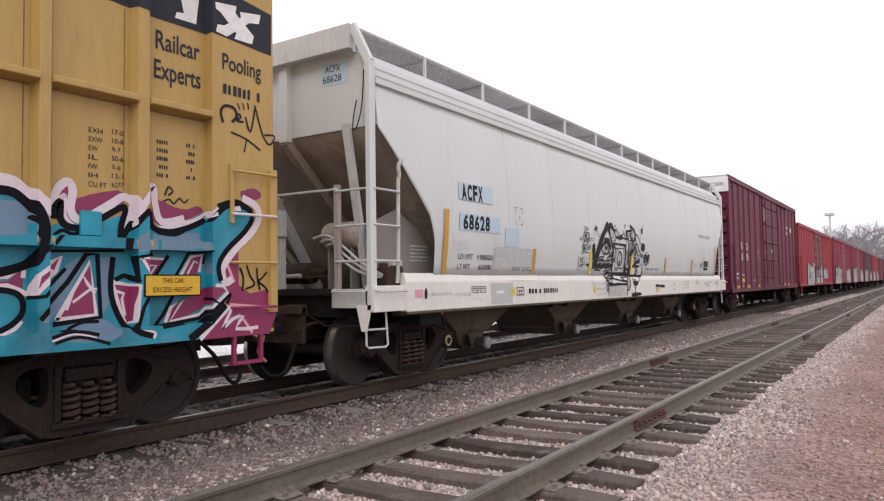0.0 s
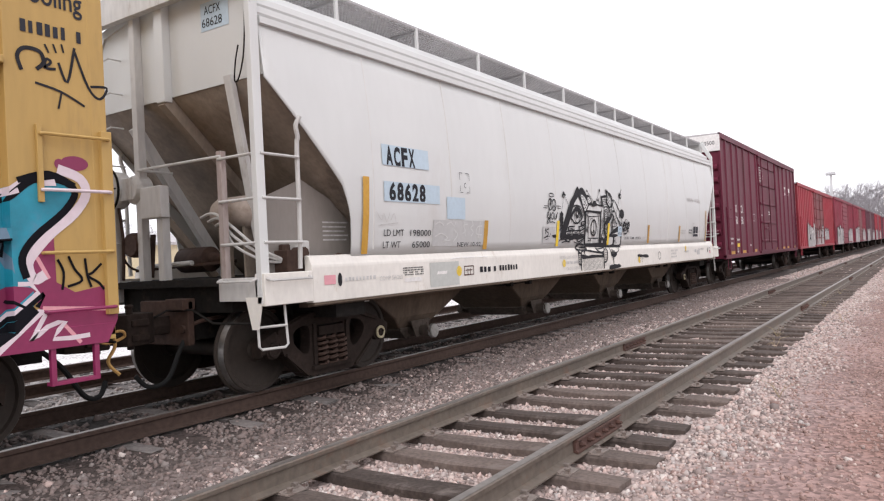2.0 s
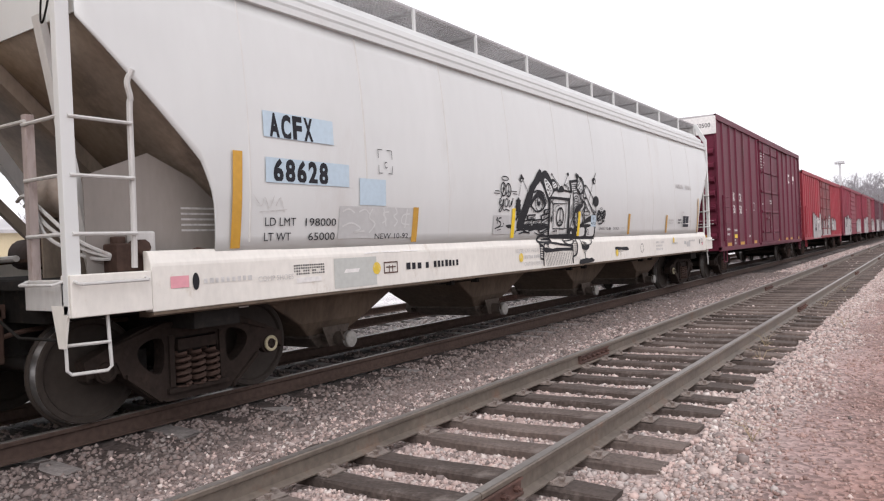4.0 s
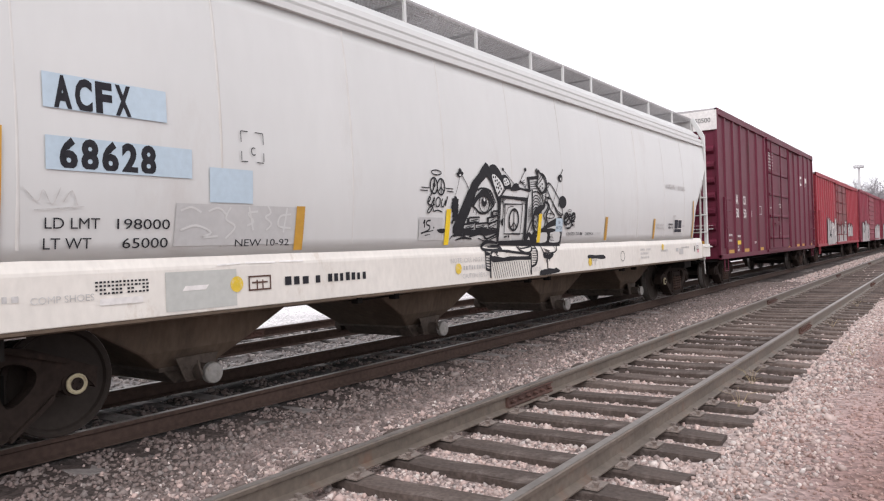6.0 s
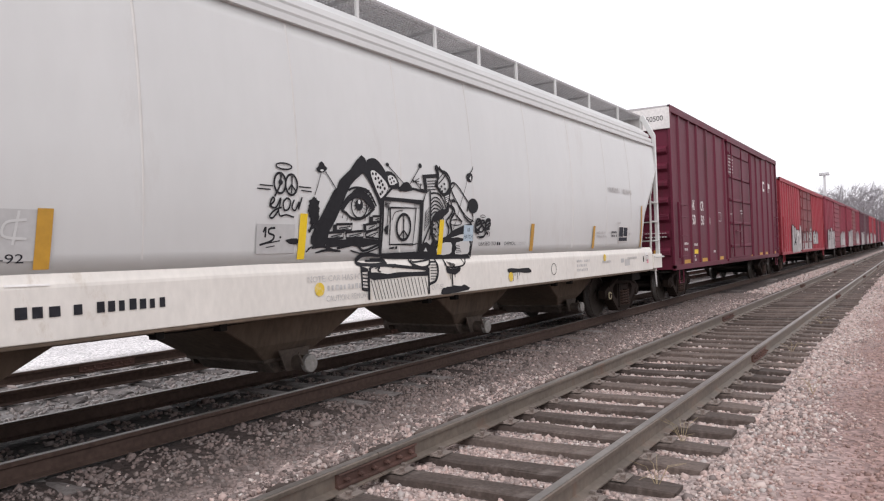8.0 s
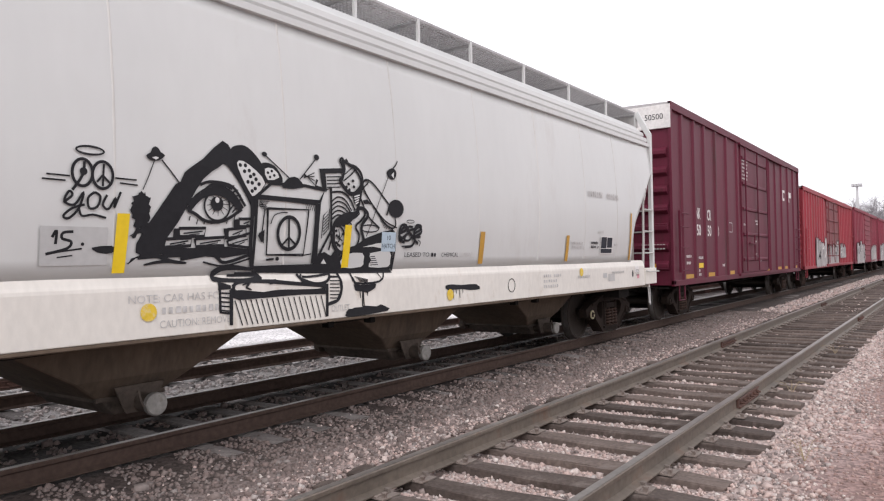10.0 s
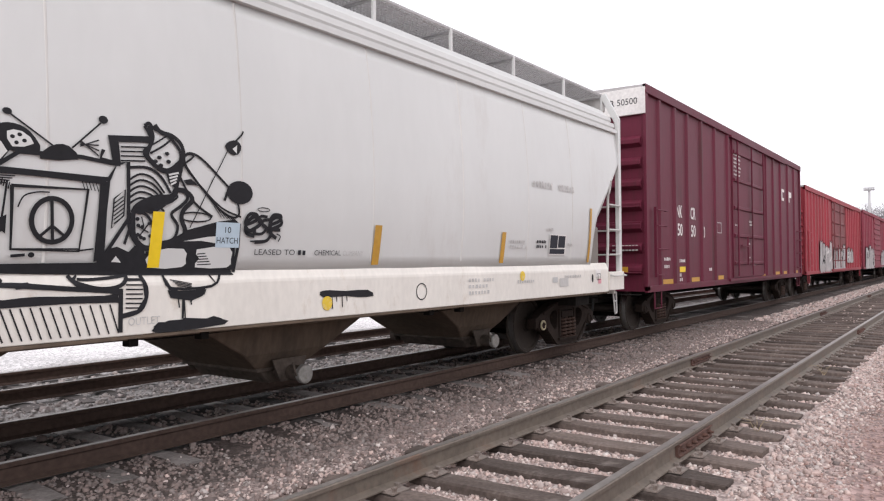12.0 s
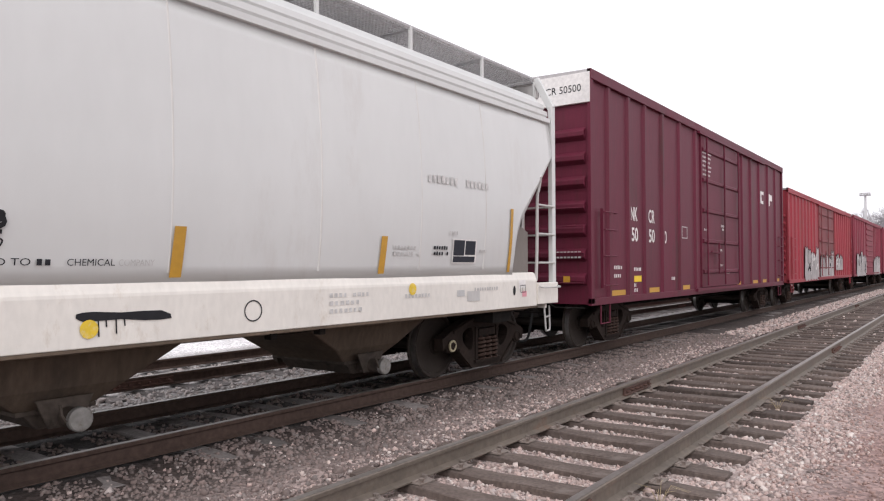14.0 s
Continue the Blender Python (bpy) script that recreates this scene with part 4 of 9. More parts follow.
def hopper_ends():
    for way in (-1, 1):
        e = way * (HALF - 0.02)
        # upright end sheet
        o = [(wall_u(z), z) for z in np.linspace(3.46, 3.95, 5)] + [(1.40, 4.15), (1.25, 4.36), (0.9, 4.50), (0.45, 4.56)]
        part("end_sheet", Shape().prism(o + [(-a, b) for a, b in reversed(o)], "y", min(e, e - way * 0.012), max(e, e - way * 0.012)), M_WHITE, hopper, "upright grey-white end sheet")
        # slope sheet running in and down below it
        s, n = Shape(), 10
        for i in range(n):
            t = i / (n - 1)
            z, d = 3.47 - 2.35 * t, 2.55 * t
            w = wall_u(max(z, 1.6)) - 0.02
            for k in range(7):
                s.v.append((w * (k / 3 - 1), e - way * d, z))
        for i in range(n - 1):
            for k in range(6):
                s.f.append((i * 7 + k, i * 7 + k + 1, (i + 1) * 7 + k + 1, (i + 1) * 7 + k))
        ob = part("slope_sheet", s, M_SLOPE, hopper, "brown sloping end sheet, dust and shade in its colour", smooth=True)
        md = ob.modifiers.new("thick", "SOLIDIFY")
        md.thickness = 0.012
        # ribs
        part("end_rib", Shape().box(-0.075, 0.075, min(e, e + way * 0.10), max(e, e + way * 0.10), 3.40, 4.52), M_WHITE, hopper, "white centre rib", bevel=0.008)
        s = Shape().beam((0, e + way * 0.05, 3.42), (0, e - way * 1.9, 1.60), 0.13, 0.12, up=(1, 0, 0))
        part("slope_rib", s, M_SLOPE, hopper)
        part("end_post", Shape().box(-0.545, -0.45, min(e, e + way * 0.10), max(e, e + way * 0.10), 1.44, 4.48), M_GREYPAINT, hopper, "upright grey end post", bevel=0.008)
        part("end_strut", Shape().beam((1.05, e + way * 0.03, 3.52), (1.10, e - way * 0.30, 1.45), 0.105, 0.06, up=(0, 1, 0)), M_GREYPAINT, hopper, "scuffed grey end strut")
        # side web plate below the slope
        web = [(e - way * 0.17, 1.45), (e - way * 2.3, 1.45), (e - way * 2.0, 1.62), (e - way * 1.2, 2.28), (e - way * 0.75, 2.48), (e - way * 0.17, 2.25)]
        part("web_plate", Shape().prism(web, "x", 1.214, 1.226), M_WEB, hopper, "grey web plate with shade held in its paint")
        part("diagonal_brace", Shape().beam((-0.62, e + way * 0.02, 3.22), (-0.60, e - way * 1.20, 1.44), 0.12, 0.10, up=(1, 0, 0)), M_GREYPAINT, hopper, "grey diagonal brace")
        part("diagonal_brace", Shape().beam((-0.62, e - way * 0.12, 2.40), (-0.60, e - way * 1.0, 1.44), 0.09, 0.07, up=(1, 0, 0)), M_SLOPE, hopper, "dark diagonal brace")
        # end deck and its edge
        a, b = sorted((way * (SILL_HALF - 0.1), way * 6.8))
        part("end_deck", Shape().box(-1.45, 1.45, a, b, 1.40, 1.44), M_GRIMESHADE, hopper, "dark end platform deck", bevel=0.005)
        a, b = sorted((way * SILL_HALF, way * (SILL_HALF - 0.09)))
        part("deck_edge", Shape().box(-0.9, 0.9, a, b, 1.36, 1.435), M_GRIMESHADE, hopper)
        for sx in (-1, 1):
            part("end_sill", Shape().box(min(sx * 0.9, sx * 1.53), max(sx * 0.9, sx * 1.53), a, b, 1.20, 1.435), M_GREYPAINT, hopper, "stained end sill", bevel=0.006)
        a, b = sorted((way * 7.6, way * 8.1))
        part("bolster", Shape().box(-1.42, 1.42, a, b, 0.93, 1.40), M_GRIMESHADE, hopper)
        a, b = sorted((way * 8.1, way * (SILL_HALF - 0.12)))
        part("draft_pocket", Shape().box(-0.95, 0.95, a, b, 1.08, 1.395), M_GRIMESHADE, hopper)
        # roof crossing at the end
        part("roof_end_beam", Shape().box(-1.24, 1.24, min(way * 9.30, way * 9.21), max(way * 9.30, way * 9.21), 4.42, 4.73), M_GREYPAINT, hopper, "white end crossbeam of the roof walk", bevel=0.006)


hopper_ends()


def hopper_sills():
    for side in (1, -1):
        o = [(1.57, 1.13), (1.57, 1.50), (1.566, 1.525), (1.555, 1.55), (1.53, 1.615), (1.50, 1.63), (1.46, 1.63), (1.46, 1.13)]
        part("side_sill", Shape().prism([(side * a, b) for a, b in o], "y", -8.6, 8.6), M_CREAM, hopper, "deep cream-white side sill", bevel=0.008)
        part("sill_flange", Shape().box(min(side * 1.40, side * 1.58), max(side * 1.40, side * 1.58), -8.6, 8.6, 1.105, 1.128), M_BAY, hopper, "dark brown lower flange")
        part("sill_channel", Shape().box(min(side * 1.30, side * 1.44), max(side * 1.30, side * 1.44), -8.55, 8.55, 1.08, 1.16), M_BAY, hopper)
        for way in (-1, 1):
            a, b = sorted((way * 8.605, way * SILL_HALF))
            part("sill_end", Shape().box(min(side * 1.44, side * 1.58), max(side * 1.44, side * 1.58), a, b, 1.15, 1.47), M_CREAM, hopper, "cream end piece of the sill", bevel=0.008)


hopper_sills()


def ladders():
    """Corner posts, their rungs, grab bars and steps at the four corners."""
    for way in (-1, 1):
        for side in (1, -1):
            c = way * 9.22
            if way < 0 and side < 0:
                post = Shape().tube(spline([(-1.25, c, 1.42), (-1.25, c, 2.6), (-1.24, c, 3.9), (-1.18, c, 4.35), (-1.0, c + 0.02, 4.70)], 5), 0.035, 8)
            else:
                post = Shape().box(min(side * 1.47, side * 1.545), max(side * 1.47, side * 1.545), c - 0.055, c + 0.055, 1.17, 4.24)
                post.beam((side * 1.508, c, 4.21), (side * 1.24, c, 4.72), 0.11, 0.07, up=(0, 1, 0))
            part("corner_post", post, M_WHITE if side > 0 else M_GREYPAINT, hopper, "tall white corner post", bevel=0.008 if side > 0 or way > 0 else 0.0, smooth=way < 0 and side < 0)
            s_in = c - way * 0.52
            part("ladder_stile", Shape().tube(spline([(side * 1.50, s_in, 1.50), (side * 1.52, s_in, 2.0), (side * 1.53, s_in, 2.75), (side * 1.55, s_in + way * 0.0, 2.86), (side * 1.56, s_in + way * 0.03, 2.98), (side * 1.59, s_in, 3.08)], 4), 0.025, 8), M_GREYPAINT, hopper, smooth=True)
            part("end_stile", Shape().box(min(side * 0.93, side * 1.0), max(side * 0.93, side * 1.0), c - 0.035, c + 0.035, 1.40, 2.74), M_RUSTPAINT, hopper, "rust-stained grey stile", bevel=0.005)
            for z in (1.775, 2.215, 2.655):
                part("rung", Shape().tube([(side * 1.545, c + way * 0.0, z), (side * 1.55, s_in, z)], 0.016, 7), M_GREYPAINT, hopper, smooth=True)
                part("rung", Shape().tube([(side * 0.96, c + way * 0.04, z), (side * 1.51, c + way * 0.04, z)], 0.016, 7), M_GREYPAINT, hopper, smooth=True)
            grab(hopper, (side * 1.575, c + way * 0.02, 1.42), (side * 1.575, c - way * 0.56, 1.42), (side * 0.07, 0, -0.02), M_GREYPAINT)
            grab(hopper, (side * 0.95, c + way * 0.03, 1.43), (side * 1.48, c + way * 0.03, 1.43), (0, way * 0.09, -0.03), M_GREYPAINT)
            st = Shape().box(min(side * 1.40, side * 1.54), max(side * 1.40, side * 1.54), c - way * 0.30, c - way * 0.26, 1.08, 1.16) if way > 0 else Shape().prism([(side * 1.54, 1.24), (side * 1.30, 1.24), (side * 1.38, 0.92), (side * 1.46, 0.92)], "y", c + way * 0.035, c + way * 0.055)
            step = part("sill_step", st, M_CREAM, hopper, "cream bracket and stirrup step")
            a, b = c + way * 0.03, c - way * 0.27
            part("stirrup", Shape().tube([(side * 1.43, a, 1.10), (side * 1.44, a, 0.75), (side * 1.45, a - way * 0.03, 0.72), (side * 1.52, b + way * 0.03, 0.72), (side * 1.53, b, 0.75), (side * 1.50, b, 1.16)], 0.014, 6), M_GREYPAINT, step, smooth=True)
            part("stirrup", Shape().tube([(side * 1.44, a, 0.94), (side * 1.53, b, 0.94)], 0.014, 6), M_GREYPAINT, step, smooth=True)
            if side < 0:
                for z in (1.4, 1.85, 2.3, 2.75, 3.2, 3.6, 4.0):
                    part("rung", Shape().tube([(-1.34, c + way * 0.03, z), (-0.85, c + way * 0.06, z + 0.04), (-0.85, c - way * 0.10, z + 0.04)], 0.010, 6), M_GREYPAINT, hopper, smooth=True)
        part("hand_rail", Shape().tube([(1.0, way * 9.26, 2.68), (-0.4, way * 9.26, 2.69), (-0.42, way * 8.8, 2.69)], 0.016, 7), M_GREYPAINT, hopper, "end hand rail", smooth=True)


ladders()


def roof_walk():
    """Open grating along each roof edge, on short posts."""
    for side in (1, -1):
        s = Shape()
        x0, x1 = 0.42, 1.21
        for i in range(15):
            x = x0 + (x1 - x0) * i / 14
            s.box(side * x - 0.004, side * x + 0.004, -9.2, 9.2, 4.69, 4.73)
        for i in range(int(18.4 / 0.06)):
            v = -9.2 + 0.06 * i
            s.box(min(side * x0, side * x1), max(side * x0, side * x1), v - 0.004, v + 0.004, 4.695, 4.727)
        part("roof_walk", s, M_GRATING, hopper, "dark galvanised roof walk grating")
        part("walk_edge", Shape().box(side * 1.215 - 0.006, side * 1.215 + 0.006, -9.22, 9.22, 4.705, 4.738), M_GRATING, hopper)
        for y in (6.87, 8.43, 10.07, 11.73, 13.3, 14.95, 16.58, 17.75, 18.95, 20.46, 22.07, 23.71, 25.25):
            v = y - HOP_Y
            part("walk_post", Shape().box(min(side * 1.20, side * 1.232), max(side * 1.20, side * 1.232), v - 0.022, v + 0.022, 4.40, 4.72), M_WHITE, hopper)
            part("walk_bracket", Shape().beam((side * 1.20, v, 4.675), (side * 0.45, v, 4.675), 0.04, 0.03).beam((side * 0.8, v, 4.67), (side * 0.6, v, 4.53), 0.03, 0.03), M_GRATING, hopper)


roof_walk()


def bays():
    """Four discharge bays with gates and cross pipes."""
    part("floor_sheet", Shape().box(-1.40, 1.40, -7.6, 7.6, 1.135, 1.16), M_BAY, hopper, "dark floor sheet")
    for v in (-5.62, -1.87, 2.0, 5.75):
        s = Shape()
        levels = [(0.84, 1.32, 1.14), (0.82, 1.06, 1.0), (0.76, 0.58, 0.73), (0.62, 0.29, 0.53)]
        s.add([(sa * a, v + sb * b, z) for a, b, z in levels for sa, sb in ((-1, -1), (1, -1), (1, 1), (-1, 1))],
              [(0, 1, 2, 3), (15, 14, 13, 12)] + [(r * 4 + i, r * 4 + (i + 1) % 4, r * 4 + 4 + (i + 1) % 4, r * 4 + 4 + i) for r in range(3) for i in range(4)])
        bay = part("discharge_bay", s, M_BAY, hopper, "brown discharge bay, grime and shade in its colour", bevel=0.02)
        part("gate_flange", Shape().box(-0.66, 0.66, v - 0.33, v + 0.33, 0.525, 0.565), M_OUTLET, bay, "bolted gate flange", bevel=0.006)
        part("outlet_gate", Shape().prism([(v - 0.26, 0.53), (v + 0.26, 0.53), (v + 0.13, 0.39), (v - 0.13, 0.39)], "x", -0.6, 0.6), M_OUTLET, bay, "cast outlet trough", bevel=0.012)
        for sx in (-1, 1):
            part("gate_bracket", Shape().prism([(v - 0.24, 0.66), (v + 0.24, 0.66), (v + 0.13, 0.42), (v - 0.13, 0.42)], "x", sx * 0.78 - 0.012, sx * 0.78 + 0.012), M_OUTLET, bay, "grimy outlet bracket plate", bevel=0.005)
        part("outlet_pipe", Shape().tube([(-0.96, v + 0.02, 0.50), (0.96, v + 0.02, 0.50)], 0.085, 18), M_OUTLET, bay, smooth=True)
        part("pipe_cap", Shape().lathe([(0.0, 0.10), (0.05, 0.10), (0.06, 0.09), (0.065, 0.0)], "x", (0.96, v + 0.02, 0.50), 20), M_PIPECAP, bay, "pale aluminium pipe cap", smooth=True)
        part("cap_handle", Shape().tube([(1.0, v - 0.1, 0.50), (1.02, v - 0.14, 0.56), (0.99, v - 0.14, 0.64)], 0.012, 6), M_OUTLET, bay)
    for v in (-3.7, 0.15, 3.95):
        part("brake_pipe", Shape().tube(spline([(0.9, v - 2.2, 1.06), (0.92, v - 0.3, 1.05), (0.9, v + 0.4, 1.02), (0.9, v + 2.1, 1.06)], 5), 0.018, 6), M_GRIMESHADE, hopper, smooth=True)
        for d in (-0.32, 0.32):
            part("pipe_clamp", Shape().box(1.36, 1.46, v + d - 0.04, v + d + 0.04, 1.03, 1.12), M_GRIMESHADE, hopper, bevel=0.008)


bays()
truck(hopper, -7.84, True)
truck(hopper, 7.95, True)
for w in (-1, 1):
    coupler(hopper, w * 9.2, w)


def brake_gear():
    """Hand wheel, gear box, chain rod, air tank and valves at the car's near end."""
    e = -9.27
    c = Vector((-0.95, e - 0.06, 2.51))
    s = Shape()
    ring = [(c.x + 0.27 * math.cos(a), c.y, c.z + 0.27 * math.sin(a)) for a in np.linspace(0, 2 * math.pi, 29)]
    s.tube(ring, 0.014, 7)
    bw = part("brake_wheel", s, M_GRIMESHADE, hopper, "black spoked hand brake wheel", smooth=True)
    for i in range(6):
        a = math.pi * i / 3
        part("spoke", Shape().tube([c, (c.x + 0.26 * math.cos(a), c.y - 0.03, c.z + 0.26 * math.sin(a))], 0.010, 5), M_GRIMESHADE, bw, smooth=True)
    part("hub", Shape().lathe([(-0.05, 0.05), (0.05, 0.05)], "y", c, 12), M_SPRING, bw, smooth=True)
    g = Shape().lathe([(0.0, 0.16), (0.06, 0.22), (0.16, 0.22), (0.22, 0.15)], "y", (c.x + 0.05, c.y + 0.02, c.z), 20)
    g.lathe([(0.05, 0.12), (0.10, 0.17), (0.24, 0.17), (0.28, 0.12)], "y", (c.x + 0.38, c.y + 0.02, c.z - 0.02), 18).box(c.x + 0.10, c.x + 0.42, c.y + 0.06, c.y + 0.16, c.z - 0.14, c.z + 0.12).box(c.x + 0.64, c.x + 1.0, c.y + 0.02, c.y + 0.14, c.z - 0.38, c.z - 0.03)
    part("brake_gear_box", g, M_GREYPAINT, hopper, "dusty grey brake gear box", bevel=0.012)
    part("brake_stand", Shape().box(c.x + 0.86, c.x + 0.96, c.y + 0.06, c.y + 0.16, 1.44, c.z - 0.30), M_GREYPAINT, hopper, bevel=0.006)
    part("brake_stand", Shape().box(c.x - 0.05, c.x + 0.05, c.y + 0.06, c.y + 0.16, 1.44, c.z - 0.15), M_GREYPAINT, hopper, bevel=0.006)
    part("brake_rod", Shape().tube(spline([(c.x + 0.1, c.y + 0.1, c.z - 0.2), (c.x + 0.16, c.y + 0.1, 1.9), (c.x + 0.1, c.y + 0.12, 1.46)], 4), 0.02, 6), M_SPRING, hopper, smooth=True)
    s = Shape().lathe([(-0.10, 0.0), (-0.10, 0.13), (-0.06, 0.145), (0.06, 0.145), (0.10, 0.13), (0.10, 0.0)], "y", (c.x + 0.28, c.y + 0.2, 1.86), 16)
    part("slack_pulley", s, M_SPRING, hopper, "rusty brake pulley", smooth=True)
    t = Shape().lathe([(-0.32, 0.0), (-0.32, 0.09), (-0.27, 0.16), (-0.22, 0.18), (0.22, 0.18), (0.27, 0.16), (0.32, 0.09), (0.32, 0.0)], "x", (0.76, -8.86, 2.13), 22)
    part("air_tank", t, M_TANK, hopper, "dusty beige air reservoir", smooth=True)
    for x in (0.56, 0.94):
        part("tank_bracket", Shape().box(x - 0.012, x + 0.012, -8.95, -8.78, 1.44, 2.0), M_SLOPE, hopper)
    for k in range(3):
        pts = spline([(0.40 + 0.12 * k, -9.06, 2.10 - 0.05 * k), (0.72 + 0.08 * k, -9.14, 2.12 - 0.06 * k), (0.98, -9.12, 1.96 - 0.09 * k), (1.20, -9.0 + 0.04 * k, 1.74 - 0.07 * k), (1.36, -8.75, 1.58)], 5)
        part("brake_pipe", Shape().tube(pts, 0.016, 6), M_GREYPAINT, hopper, smooth=True)
    v = Shape().box(1.22, 1.42, -8.8, -8.53, 1.46, 1.70).lathe([(0, 0.07), (0.16, 0.07)], "x", (1.30, -8.58, 1.66), 10).lathe([(0, 0.06), (0.14, 0.06)], "z", (1.28, -8.70, 1.62), 10).box(1.36, 1.44, -8.52, -8.28, 1.55, 1.63)
    part("control_valve", v, M_SPRING, hopper, "rusty brown brake control valve", bevel=0.012)
    part("valve_bag", Shape().box(1.24, 1.36, -8.60, -8.40, 1.47, 1.80), M_GREYPAINT, hopper, "silvery valve cover", bevel=0.02)
    part("release_rod", Shape().tube([(1.40, -8.3, 1.56), (1.44, -8.05, 1.64), (1.46, -7.82, 1.60)], 0.012, 6), M_SPRING, hopper, smooth=True)
    # pipes, levers and rods lying on and under the end deck
    part("train_line", Shape().tube(spline([(0.32, -9.3, 0.92), (0.45, -9.1, 1.0), (0.5, -8.6, 1.02), (0.6, -7.9, 1.0)], 5), 0.022, 7), M_SPRING, hopper, smooth=True)
    part("angle_cock", Shape().lathe([(-0.05, 0.04), (0.05, 0.04)], "y", (0.34, -9.28, 0.92), 10), M_SPRING, hopper, smooth=True)
    part("brake_lever", Shape().beam((-0.9, -9.0, 1.56), (0.5, -8.7, 1.62), 0.05, 0.03), M_SPRING, hopper, "rusty brake lever")
    part("brake_lever", Shape().beam((-0.55, -9.05, 1.48), (-0.7, -8.9, 1.98), 0.06, 0.03), M_SPRING, hopper, "rusty brake lever")
    part("brake_cylinder", Shape().lathe([(-0.3, 0.0), (-0.3, 0.12), (-0.25, 0.15), (0.25, 0.15), (0.28, 0.08), (0.5, 0.05), (0.5, 0.0)], "x", (-0.35, -8.55, 1.66), 16), M_SPRING, hopper, "rusty brake cylinder", smooth=True)
    part("chain", Shape().tube(spline([(-0.95, -9.2, 1.9), (-0.9, -9.1, 1.62), (-0.6, -9.0, 1.52)], 6), 0.014, 5), M_SPRING, hopper, smooth=True)
    part("striker_plate", Shape().box(-0.42, 0.42, -9.30, -9.22, 0.74, 1.22), M_SPRING, hopper, "rusty coupler striker", bevel=0.015)
    part("centre_plate", Shape().box(-0.75, 0.75, -8.2, -7.4, 0.90, 1.08), M_GRIMESHADE, hopper)
    part("white_tag", Shape().box(1.32, 1.34, -7.62, -7.42, 1.06, 1.10), M_WHITEINK, hopper, "small white tag")
    # looped cable hanging down the end sheet
    part("cable", Shape().tube(spline([(1.38, -9.18, 4.15), (1.36, -9.20, 3.7), (1.30, -9.22, 3.45), (1.22, -9.21, 3.42), (1.24, -9.21, 3.60), (1.27, -9.19, 3.78)], 6), 0.008, 5), M_GRIMESHADE, hopper, smooth=True)
    part("pulling_pipe", Shape().tube([(0.0, -8.9, 1.62), (-0.9, -8.9, 1.60)], 0.03, 8), M_GREYPAINT, hopper, smooth=True)


brake_gear()


# ---- boxcars ----


